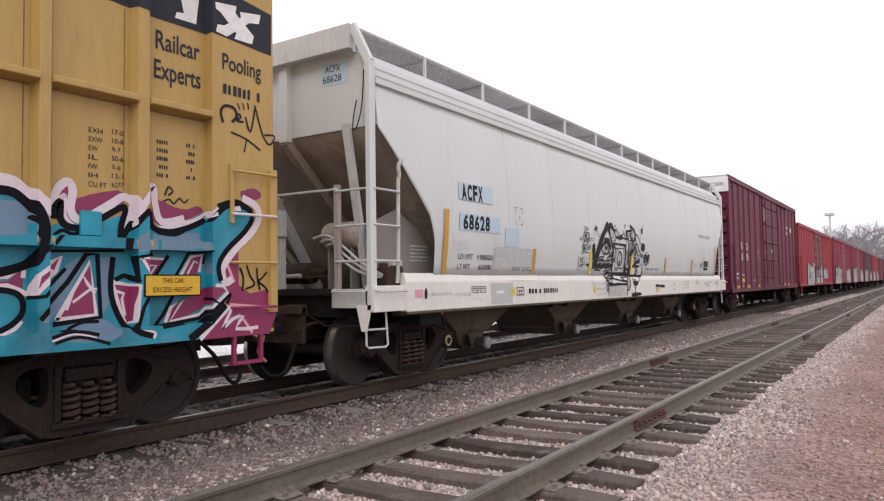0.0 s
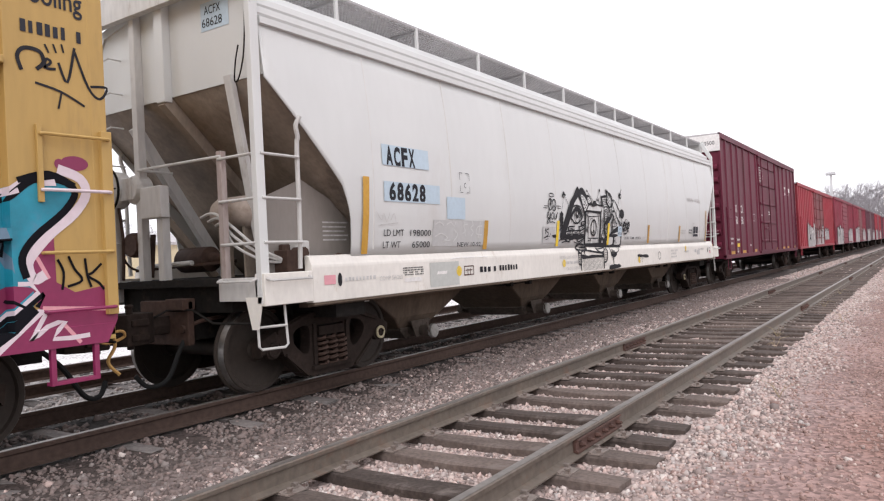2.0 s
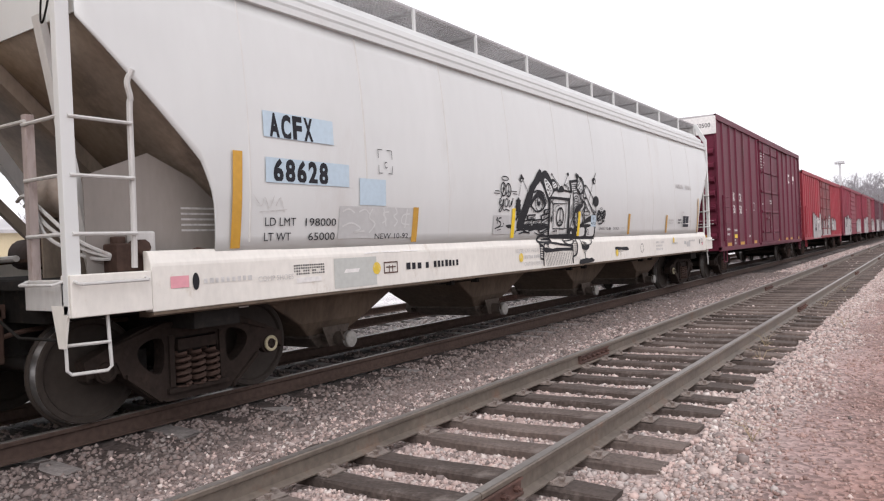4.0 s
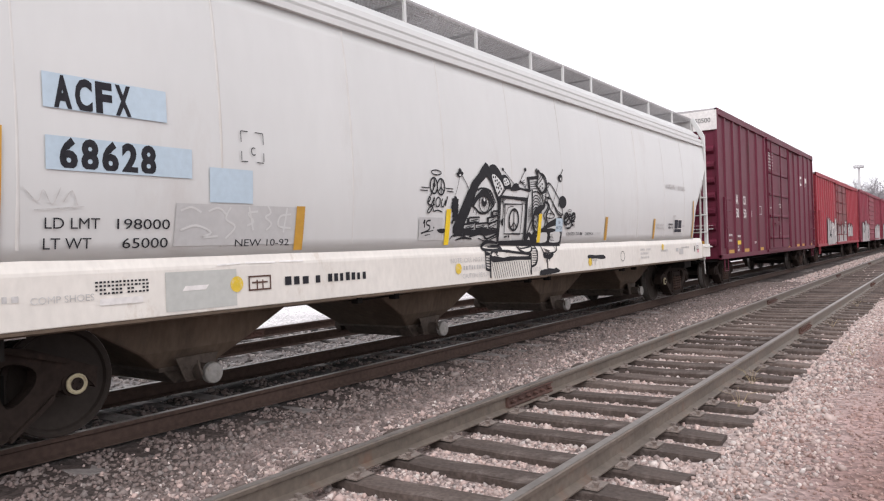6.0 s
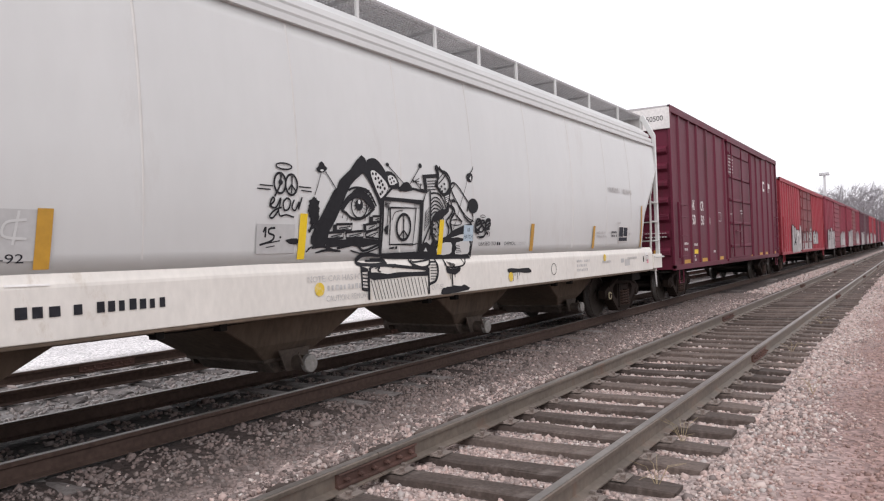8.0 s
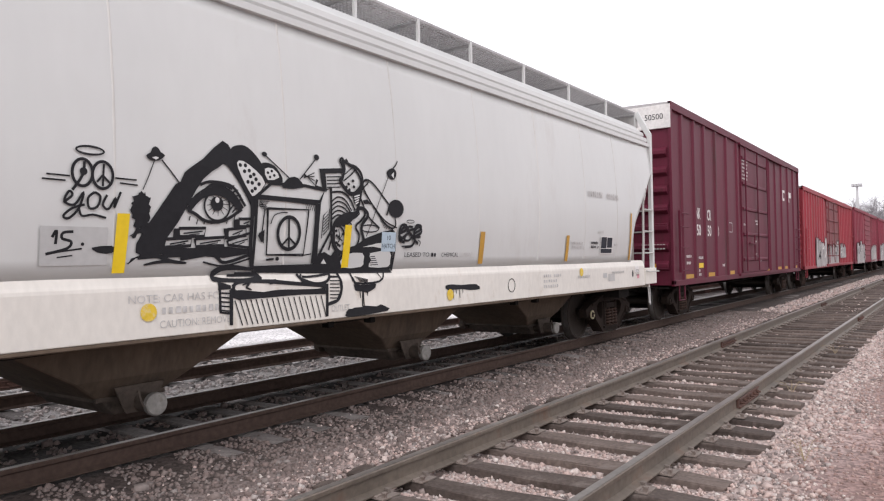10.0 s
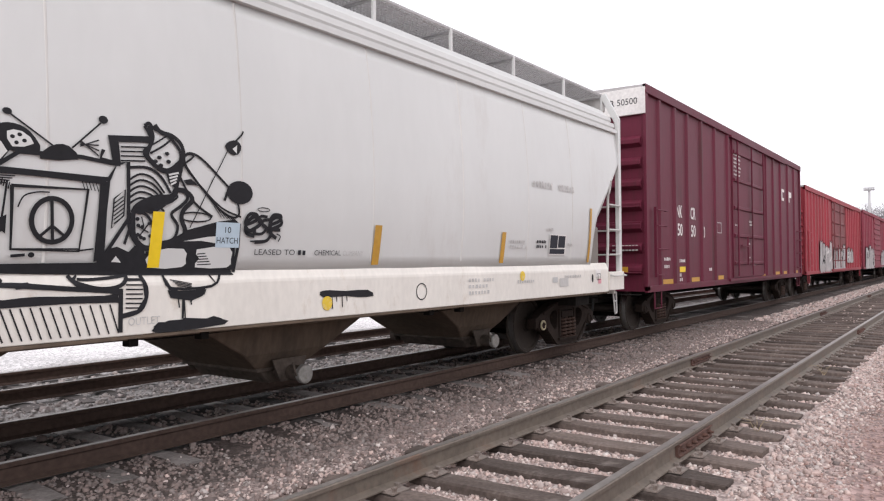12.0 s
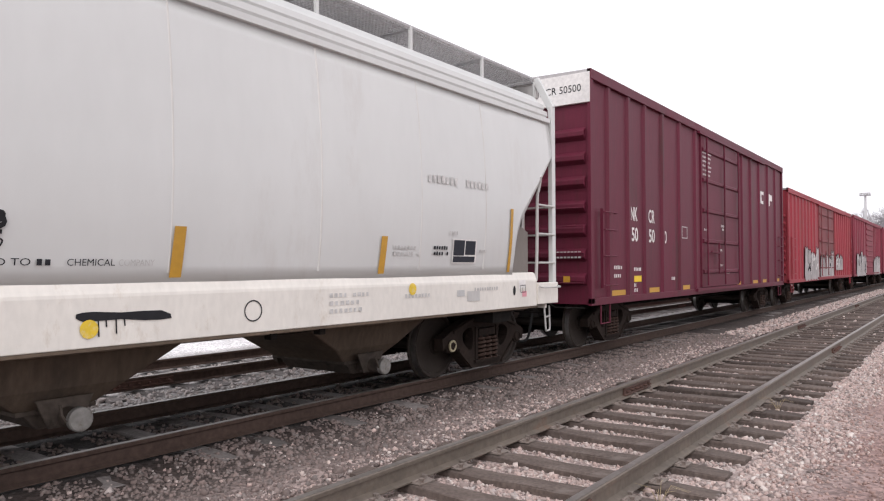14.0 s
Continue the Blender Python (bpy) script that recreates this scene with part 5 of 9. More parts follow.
def boxcar(name, label, y0, y1, z0, z1, paint, end_ribs, ribs, door, door_paint, roof=M_ROOF, group="", detail=True, half=1.465, inset=0.055):
    """A steel boxcar; ribs: places of the upright posts along it; door: its two edges."""
    yc, h = (y0 + y1) / 2, (y1 - y0) / 2
    car = thing(name, (TRAIN_X, yc, 0), label, "railcar", group)
    skin = half - inset
    s = Shape().box(-skin, skin, -h + 0.05, h - 0.05, z0 + 0.02, z1 - 0.06)
    part("body", s, paint, car)
    rf = Shape()
    rf.prism([(-half, z1 - 0.09), (-half, z1 - 0.03), (-0.7, z1 - 0.015), (0.0, z1 + 0.0), (0.7, z1 - 0.015), (half, z1 - 0.03), (half, z1 - 0.09)], "y", -h, h)
    part("roof", rf, roof, car, "ridged sheet roof")
    for side in (1, -1):
        a, b = sorted((side * (skin - 0.01), side * half))
        part("top_chord", Shape().box(a, b + (0.012 if side > 0 else 0), -h, h, z1 - 0.20, z1 - 0.02), paint, car, bevel=0.006)
        part("side_sill", Shape().box(a, b, -h, h, z0, z0 + 0.13), paint, car, bevel=0.006)
        for v in ribs:
            o = [(side * skin, v - 0.085), (side * (half - 0.006), v - 0.045), (side * (half - 0.006), v + 0.045), (side * skin, v + 0.085)]
            part("post", Shape().prism(o, "z", z0 + 0.10, z1 - 0.18), paint, car)
        for c in (-h, h):
            part("corner_post", Shape().box(a, b, min(c, c - math.copysign(0.13, c)), max(c, c - math.copysign(0.13, c)), z0 + 0.03, z1 - 0.1), paint, car, bevel=0.006)
    n = end_ribs
    for way in (-1, 1):
        for i in range(n):
            z = z0 + 0.25 + (z1 - 0.95 - z0 - 0.25) * (i + 0.5) / n
            hh = (z1 - 0.95 - z0 - 0.25) / n * 0.27
            o = [(way * (h - 0.05), z - hh), (way * (h + 0.055), z - hh * 0.35), (way * (h + 0.055), z + hh * 0.35), (way * (h - 0.05), z + hh)]
            part("end_rib", Shape().prism(o, "x", -skin + 0.06, skin - 0.06), paint, car, bevel=0.01)
    # underframe
    part("centre_sill", Shape().box(-0.32, 0.32, -h + 0.2, h - 0.2, z0 - 0.22, z0 + 0.03), M_GRIMESHADE, car, "black centre sill")
    for v in np.linspace(-h + 0.9, h - 0.9, 7):
        cross = Shape().prism([(-1.35, z0 + 0.03), (1.35, z0 + 0.03), (1.35, z0 - 0.04), (0.35, z0 - 0.2), (-0.35, z0 - 0.2), (-1.35, z0 - 0.04)], "y", v - 0.06, v + 0.06)
        part("cross_bearer", cross, M_GRIMESHADE, car)
    for v in (-h + 1.75, h - 1.75):
        truck(car, v)
    for w in (-1, 1):
        coupler(car, w * h, w)
    if door:
        d0, d1 = door
        s = Shape().box(skin - 0.01, half - 0.012, d0, d1, z0 + 0.16, z1 - 0.24)
        dr = part("door", s, door_paint, car, "sliding side door", bevel=0.008)
        for z in np.linspace(z0 + 0.55, z1 - 0.6, 5 if detail else 8):
            part("door_rib", Shape().prism([(half - 0.014, z - 0.06), (half + 0.03, z - 0.03), (half + 0.03, z + 0.03), (half - 0.014, z + 0.06)], "y", d0 + 0.05, d1 - 0.05), door_paint, dr)
        part("door_track", Shape().box(half - 0.02, half + 0.06, d0 - 0.6, min(d1 + (d1 - d0) * 0.9, h - 0.2), z0 + 0.07, z0 + 0.145), paint, car)
        part("door_track", Shape().box(half - 0.02, half + 0.05, d0 - 0.3, min(d1 + (d1 - d0) * 0.9, h - 0.2), z1 - 0.25, z1 - 0.19), paint, car)
        if detail:
            for v in (d0 + 0.28, (d0 + d1) / 2 + 0.1, d1 - 0.22):
                part("lock_rod", Shape().tube([(half + 0.05, v, z0 + 0.2), (half + 0.05, v, z1 - 0.28)], 0.022, 7), door_paint, dr, smooth=True)
            part("door_handle", Shape().beam((half + 0.075, d0 + 0.5, z0 + 1.05), (half + 0.075, d0 + 1.3, z0 + 1.02), 0.05, 0.03).beam((half + 0.075, d0 + 1.2, z0 + 0.5), (half + 0.075, d0 + 1.2, z0 + 1.3), 0.04, 0.03), door_paint, dr)
    if detail:
        for c, way in ((-h, -1), (h, 1)):
            for z in (z0 + 0.35, z0 + 0.88, z0 + 1.36, z0 + 1.68):
                grab(car, (half, c - way * 0.42, z), (half, c - way * 1.02, z), (0.07, 0, 0), paint)
                part("rung", Shape().tube([(half - 0.1, c + way * 0.10, z + 0.05), (half - 0.75, c + way * 0.10, z + 0.05)], 0.014, 6), paint, car, smooth=True)
            part("ladder_stile", Shape().box(half - 0.01, half + 0.05, c - way * 0.42 - 0.02, c - way * 0.42 + 0.02, z0 + 0.30, z0 + 1.74), paint, car, bevel=0.004)
            a, b = c - way * 0.45, c - way * 0.85
            part("stirrup", Shape().tube([(half - 0.03, a, z0 + 0.03), (half - 0.03, a, z0 - 0.34), (half - 0.03, b, z0 - 0.34), (half - 0.03, b, z0 + 0.03)], 0.016, 6), paint, car, smooth=True)
    return car


MAR_Y0, MAR_Y1 = 26.83, 43.15
_mc = (MAR_Y0 + MAR_Y1) / 2
maroon = boxcar("boxcar", "tall maroon steel boxcar with white end panel and lettering", MAR_Y0, MAR_Y1, 1.02, 5.24, M_MAROON, 7,
                [y - _mc for y in (27.69, 28.66, 29.55, 30.61, 31.77, 32.97, 37.48, 38.52, 39.64, 40.86, 42.0)], (33.4 - _mc, 36.96 - _mc), M_MAROON)
red_a = boxcar("boxcar", "faded bright red boxcar with silver graffiti along its sill", 44.1, 61.8, 1.05, 4.62, M_RED, 9,
               [-8.1 + 0.72 * i for i in range(8)] + [2.9 + 0.72 * i for i in range(8)], (-2.0, 2.1), M_REDDOOR, detail=True)
fleet = [("dull red boxcar with pale graffiti patches", M_REDDULL, M_REDDULL), ("faded red boxcar with scrawled silver paint", M_REDDULL, M_REDDOOR), ("dark maroon boxcar with faded white lettering", M_PURPLE, M_PURPLE),
         ("red boxcar near the far end of the train", M_RED, M_REDDULL), ("dull maroon boxcar in the far distance", M_PURPLE, M_REDDULL), ("far red boxcar at the end of the view", M_REDDULL, M_REDDULL)]
far_cars = []
yy = 62.9
for words, p, q in fleet:
    far_cars.append(boxcar("boxcar", words, yy, yy + 16.6, 1.05, 4.68, p, 6, [-7.6 + 0.9 * i for i in range(6)] + [3.0 + 0.9 * i for i in range(6)], (-1.8, 2.0), q, group="far red boxcars", detail=False))
    yy += 17.7

# ---- the yellow boxcar ----
YEL_Y0, YEL_Y1 = -10.3, 5.29
YEL_C = (YEL_Y0 + YEL_Y1) / 2
yellow = boxcar("boxcar", "tall yellow boxcar covered in teal and magenta graffiti", YEL_Y0, YEL_Y1, 1.02, 5.2, M_YELLOW, 7, [], None, M_YELLOW, detail=False, inset=0.105)
Y_BAY, Y_SKIN, Y_FACE, Y_RAIL = 0.847, 1.36, 1.462, 1.49
Y_POSTS = [(4.61 - YEL_C, 0.09), (3.80 - YEL_C, 0.054)] + [(2.953 - Y_BAY * i - YEL_C, 0.045) for i in range(15)]
Y_RAILS = ((3.13, 0.035), (1.87, 0.035))


def yellow_sides():
    for side in (1, -1):
        a, b = sorted((side * (Y_SKIN - 0.01), side * Y_FACE))
        for v, w in Y_POSTS[1:]:
            part("post", Shape().prism([(side * Y_SKIN, v - w - 0.025), (side * Y_FACE, v - w), (side * Y_FACE, v + w), (side * Y_SKIN, v + w + 0.025)], "z", 1.12, 5.02), M_YELLOW, yellow, bevel=0.006)
        part("corner_panel", Shape().box(a, b, Y_POSTS[0][0] - 0.09, 5.26 - YEL_C, 1.12, 5.02), M_YELLOW, yellow, "flat yellow corner panel", bevel=0.006)
        for z, h in Y_RAILS:
            for (v0, w0), (v1, w1) in zip(Y_POSTS[1:], Y_POSTS):
                c, d = sorted((side * (Y_SKIN - 0.01), side * Y_RAIL))
                part("belt_rail", Shape().prism([(c, z - h - 0.02), (d, z - h), (d, z + h - 0.015), (c, z + h)] if side > 0 else [(d, z - h - 0.02), (c, z - h), (c, z + h - 0.015), (d, z + h)], "y", v0 + w0 + 0.006, v1 - w1 - 0.006), M_YELLOW, yellow, bevel=0.008)
    for v, w in Y_POSTS[1:6]:
        for d in (-w - 0.075, w + 0.05):
            part("joint_line", Shape().box(Y_SKIN - 0.004, Y_SKIN + 0.003, v + d - 0.004, v + d + 0.004, 2.32, 3.08), M_JOINT, yellow)
            part("joint_line", Shape().box(Y_SKIN - 0.004, Y_SKIN + 0.003, v + d - 0.004, v + d + 0.004, 3.18, 3.90), M_JOINT, yellow)
    for (v0, w0), (v1, w1) in zip(Y_POSTS[1:6], Y_POSTS):
        part("joint_line", Shape().box(Y_SKIN - 0.004, Y_SKIN + 0.004, v0 + w0 + 0.03, v1 - w1 - 0.03, 3.165, 3.175), M_JOINT, yellow)
        part("joint_line", Shape().box(Y_SKIN - 0.004, Y_SKIN + 0.003, v0 + w0 + 0.03, v1 - w1 - 0.03, 3.058, 3.070), M_JOINT, yellow)
    # ladder at the corner: flat stile, round rungs
    c = 5.24 - YEL_C
    part("ladder_stile", Shape().box(Y_FACE, Y_FACE + 0.05, c - 0.03, c + 0.06, 1.22, 2.68), M_YELLOW, yellow, bevel=0.005)
    part("ladder_stile", Shape().box(Y_FACE, Y_FACE + 0.03, c - 0.52, c - 0.48, 2.10, 2.68), M_YELLOW, yellow, bevel=0.004)
    for z, m in ((2.61, M_YELLOW), (2.19, M_LILAC), (1.72, M_YELLOW), (1.28, M_MAGENTA)):
        grab(yellow, (Y_FACE, c - 0.50, z), (Y_FACE + 0.03, c + 0.02, z), (0.06, 0, 0), m, 0.014)
    st = part("sill_step", Shape().box(1.42, 1.46, c - 0.47, c - 0.43, 0.74, 1.06).box(1.42, 1.46, c - 0.13, c - 0.09, 0.74, 1.06).box(1.38, 1.46, c - 0.47, c - 0.09, 0.72, 0.75), M_MAGENTA, yellow, "magenta-sprayed stirrup step", bevel=0.004)
    # lower boxes and brackets along the side
    part("route_board", Shape().box(Y_SKIN, Y_SKIN + 0.03, 3.28 - YEL_C, 3.46 - YEL_C, 1.92, 2.12), M_TEAL, yellow, "small painted card holder", bevel=0.004)
    for y in (2.2, 3.0, 4.0):
        part("sill_bracket", Shape().box(1.3, 1.44, y - 0.10 - YEL_C, y + 0.10 - YEL_C, 0.98, 1.06), M_TRUCK, yellow)
    # hose with an orange strap at the end
    e = YEL_Y1 - YEL_C
    part("strap", Shape().tube(spline([(0.98, e + 0.10, 1.02), (1.0, e + 0.22, 1.10), (1.02, e + 0.26, 0.92), (1.0, e + 0.20, 0.78), (1.04, e + 0.28, 0.66)], 5), 0.016, 6), M_ROPE, yellow, "knotted orange strap", smooth=True)
    part("strap", Shape().tube(spline([(1.0, e + 0.12, 1.0), (1.04, e + 0.3, 1.04), (1.0, e + 0.36, 0.98), (0.99, e + 0.2, 0.94), (1.05, e + 0.05, 1.0)], 5), 0.013, 6), M_ROPE, yellow, smooth=True)


yellow_sides()


def yellow_depth(y, z):
    d = Y_SKIN
    if y > Y_POSTS[0][0] - 0.09:
        d = Y_FACE
    else:
        for v, w in Y_POSTS[1:]:
            if abs(y - v) <= w + 0.001:
                d = Y_FACE
            elif abs(y - v) <= w + 0.025:
                d = max(d, Y_FACE - (abs(y - v) - w) / 0.025 * (Y_FACE - Y_SKIN))
        if d == Y_SKIN:
            for c, h in Y_RAILS:
                if c - h - 0.02 <= z <= c + h:
                    d = Y_RAIL
    if z > 5.02 or z < 1.152:
        d = max(d, 1.466)
    return d


def y_cuts():
    out = [Y_POSTS[0][0] - 0.097, Y_POSTS[0][0] - 0.0895]
    for v, w in Y_POSTS[1:5]:
        out += [v - w - 0.026, v - w, v + w, v + w + 0.026]
    return out


def z_cuts():
    out = [1.15, 1.154]
    for c, h in Y_RAILS:
        out += [c - h - 0.022, c - h - 0.0195, c + h - 0.0005, c + h + 0.002]
    return out


y_paint = Paint(yellow, yellow_depth, y_cuts(), z_cuts())

# ---- paint and lettering on the hopper ----


def hop_depth(y, z):
    edge = ((1.50, 1.57), (1.525, 1.566), (1.55, 1.555), (1.615, 1.53))
    if z <= 1.50:
        return SILL_U
    if z < 1.615:
        for (a, p), (b, q) in zip(edge, edge[1:]):
            if z <= b:
                return max(p + (q - p) * (z - a) / (b - a) + 0.001, 1.542 if z > 1.59 else 0)
    return wall_u(z) + 0.007


h_paint = Paint(hopper, hop_depth, (), [1.50, 1.525, 1.55, 1.59, 1.615] + [1.75 + 0.15 * i for i in range(12)])
_h = HOP_Y


def quad(y0, y1, z0, z1, lean=0.0):
    return [(y0, z0), (y1, z0), (y1 + lean, z1), (y0 + lean, z1)]


# patches of repaint
h_paint.area("paint_patch", M_BLUEPATCH, quad(-7.375, -6.41, 2.68, 2.93), 0.004, "pale blue patch")
h_paint.area("paint_patch", M_BLUEPATCH, quad(-7.37, -6.19, 2.245, 2.485), 0.004, "pale blue patch")
h_paint.area("paint_patch", M_BLUEPATCH, quad(-6.018, -5.558, 2.057, 2.354), 0.004, "pale blue patch")
h_paint.area("paint_patch", M_GREYPATCH, quad(-6.36, -4.95, 1.69, 2.04, 0.02), 0.004, "grey overpaint patch")
h_paint.area("paint_patch", M_GREYPATCH, quad(-3.08, -2.60, 1.70, 1.975), 0.004, "grey overpaint patch")
h_paint.area("paint_patch", M_PALEPATCH, quad(9.6 - _h, 10.3 - _h, 1.16, 1.48), 0.004, "pale green-grey patch")
h_paint.area("paint_patch", M_BLUEPATCH, quad(0.484, 0.725, 1.80, 2.012), 0.0085, "small pale blue panel")
# car number
h_paint.condensed("car_number", M_STENCIL, "ACFX", -7.30, 2.685, 0.235, 0.61, 0.006, "condensed black lettering")
h_paint.condensed("car_number", M_STENCIL, "68628", -7.275, 2.262, 0.22, 0.78, 0.006, "condensed black numerals")
# stencils
h_paint.text("stencil", M_STENCIL, "LD LMT", -7.379, 1.83, 0.078, 0.40, 0.006)
h_paint.text("stencil", M_STENCIL, "198000", -6.845, 1.829, 0.078, 0.45, 0.006)
h_paint.text("stencil", M_STENCIL, "LT WT", -7.387, 1.685, 0.078, 0.345, 0.006)
h_paint.text("stencil", M_STENCIL, "65000", -6.80, 1.682, 0.078, 0.39, 0.006)
h_paint.text("stencil", M_STENCIL, "NEW 10-92", -5.745, 1.678, 0.062, 0.63, 0.006)
h_paint.text("stencil", M_STENCIL, "LEASED TO", 0.90, 1.74, 0.05, 0.47, 0.006)
h_paint.bars("stencil", M_STENCIL, 1.41, 1.74, 0.05, 0.17, 3, 0.006, seed=3)
h_paint.text("stencil", M_STENCIL, "CHEMICAL", 1.62, 1.738, 0.05, 0.36, 0.006)
h_paint.text("stencil", M_FADED, "COMPANY", 2.01, 1.736, 0.05, 0.30, 0.006)
h_paint.bars("stencil", M_STENCIL, 10.86 - _h, 1.30, 0.085, 0.34, 3, 0.006, seed=1)
h_paint.bars("stencil", M_STENCIL, 11.26 - _h, 1.30, 0.085, 0.78, 9, 0.006, seed=2)
h_paint.text("stencil", M_FADED, "COMP SHOES", -7.49, 1.305, 0.05, 0.45, 0.006)
h_paint.text("stencil", M_FADED, "NOTE: CAR HAS FOUR", -2.44, 1.405, 0.06, 0.95, 0.006)
h_paint.bars("stencil", M_FADED, -2.16, 1.31, 0.055, 0.62, 10, 0.006, seed=4)
h_paint.text("stencil", M_FADED, "CAUTION: REMOVE", -2.18, 1.20, 0.06, 0.67, 0.006)
h_paint.text("stencil", M_FADED, "OUTLET", -0.284, 1.205, 0.06, 0.26, 0.006)
for i, (y, z, w, n) in enumerate(((7.95, 1.33, 0.55, 9), (20.3, 1.41, 0.62, 9), (20.3, 1.33, 0.55, 7), (20.3, 1.25, 0.5, 7), (21.45, 1.36, 0.55, 9), (22.95, 1.40, 0.6, 10), (21.3, 1.92, 0.42, 7), (21.3, 1.85, 0.5, 8), (22.05, 1.93, 0.3, 6), (22.05, 1.86, 0.32, 6), (22.35, 2.12, 0.25, 5), (23.05, 1.9, 0.2, 4))):
    h_paint.bars("stencil", M_STENCIL if i in (8, 9) else M_FADED, y - _h, z, 0.045, w, n, 0.006, seed=10 + i)
h_paint.bars("stencil", M_FADED, 21.92 - _h, 2.74, 0.10, 1.35, 15, 0.006, seed=30)
for i in range(4):
    h_paint.bars("stencil", M_STENCIL, 9.02 - _h, 1.425 - 0.028 * i, 0.016, 0.44, 14, 0.006, seed=40 + i)
h_paint.area("sticker", M_WHITEINK, quad(9.05 - _h, 9.4 - _h, 1.26, 1.31), 0.006, "torn white sticker")
h_paint.area("sticker", M_WHITEINK, quad(9.75 - _h, 9.98 - _h, 1.32, 1.36, 0.03), 0.0062, "torn white sticker")
h_paint.area("sticker", M_PINK, quad(7.62 - _h, 7.80 - _h, 1.31, 1.41), 0.005, "pink sticker")
h_paint.area("sticker", M_PINK, quad(24.2 - _h, 24.33 - _h, 1.28, 1.36), 0.005, "pink sticker")
h_paint.area("slot", M_BLACKPAINT, [(7.87 - _h + 0.035 * math.cos(a), 1.355 + 0.075 * math.sin(a)) for a in np.linspace(0, 2 * math.pi, 17)[:-1]], 0.005, "dark oval slot")
h_paint.area("slot", M_BLACKPAINT, [(23.98 - _h + 0.035 * math.cos(a), 1.375 + 0.07 * math.sin(a)) for a in np.linspace(0, 2 * math.pi, 17)[:-1]], 0.005, "dark oval slot")
h_paint.area("sticker", M_WHITEINK, quad(24.1 - _h, 24.3 - _h, 1.40, 1.52), 0.0045)
for y, z in ((10.30, 1.345), (13.775, 1.33), (17.83, 1.27), (21.65, 1.46)):
    h_paint.disc("round_sticker", M_STICKER, (y - _h, z), 0.07, 0.07, 0.007, "round yellow sticker")
h_paint.area("data_plate", M_GREYPATCH, quad(22.55 - _h, 22.72 - _h, 1.34, 1.42), 0.006, "grey plate")
h_paint.area("data_plate", M_GREYPAINT, quad(22.78 - _h, 23.08 - _h, 1.27, 1.40), 0.006, "grey plate")
# boxed mark with rails, on the sill
for a in (quad(10.43 - _h, 10.69 - _h, 1.395, 1.41), quad(10.43 - _h, 10.69 - _h, 1.275, 1.29), quad(10.43 - _h, 10.445 - _h, 1.275, 1.41), quad(10.675 - _h, 10.69 - _h, 1.275, 1.41), quad(10.47 - _h, 10.65 - _h, 1.34, 1.355), quad(10.52 - _h, 10.535 - _h, 1.28, 1.37), quad(10.585 - _h, 10.60 - _h, 1.28, 1.37)):
    h_paint.area("boxed_mark", M_RUST, a, 0.006)
for a in (quad(24.15 - _h, 24.30 - _h, 1.44, 1.45), quad(24.15 - _h, 24.30 - _h, 1.34, 1.35), quad(24.15 - _h, 24.16 - _h, 1.34, 1.45), quad(24.29 - _h, 24.30 - _h, 1.34, 1.45), quad(24.21 - _h, 24.22 - _h, 1.34, 1.42)):
    h_paint.area("boxed_mark", M_STENCIL, a, 0.006)
# dashed square with a letter
for a in ((10.37, 10.45, 2.70), (10.53, 10.62, 2.70), (10.37, 10.44, 2.43), (10.54, 10.62, 2.43)):
    h_paint.line("dash", M_STENCIL, [(a[0] - _h, a[2]), (a[1] - _h, a[2])], 0.008, 0.006, 0)
for a in ((10.37, 2.44, 2.52), (10.37, 2.60, 2.70), (10.62, 2.44, 2.52), (10.62, 2.60, 2.70)):
    h_paint.line("dash", M_STENCIL, [(a[0] - _h, a[1]), (a[0] - _h, a[2])], 0.008, 0.006, 0)
h_paint.text("stencil", M_STENCIL, "C", 10.475 - _h, 2.49, 0.075, 0.05, 0.006)
h_paint.text("stencil", M_STENCIL, "10", 0.575, 1.925, 0.05, 0.06, 0.0095)
h_paint.text("stencil", M_STENCIL, "HATCH", 0.495, 1.835, 0.05, 0.215, 0.0095)
# reflector bars
for y0, y1, w, z0, z1, m in ((8.20, 8.29, 0.11, 1.625, 2.515, M_OCHRE), (10.88, 11.02, 0.11, 1.63, 2.05, M_OCHRE), (13.4, 13.515, 0.10, 1.638, 2.082, M_YTAPE), (15.8, 15.955, 0.10, 1.637, 2.070, M_YTAPE), (18.42, 18.52, 0.11, 1.64, 2.06, M_OCHRE), (20.96, 21.08, 0.10, 1.645, 2.06, M_OCHRE), (23.70, 23.82, 0.07, 1.64, 2.53, M_OCHRE)):
    h_paint.area("reflector_strip", m, [(y1 - 0.025 - _h, z0), (y1 - 0.025 + w - _h, z0), (y1 + w - _h, z1), (y1 - _h, z1)], 0.0085, "yellow reflector strip")
# black panel of four fields
h_paint.area("data_panel", M_WHITEINK, quad(22.44 - _h, 22.98 - _h, 1.76, 2.07), 0.005)
for a in (quad(22.46 - _h, 22.70 - _h, 1.86, 2.055), quad(22.72 - _h, 22.95 - _h, 1.87, 2.05), quad(22.46 - _h, 22.95 - _h, 1.775, 1.85)):
    h_paint.area("data_panel", M_SLATE, a, 0.007, "black stencilled data panel")
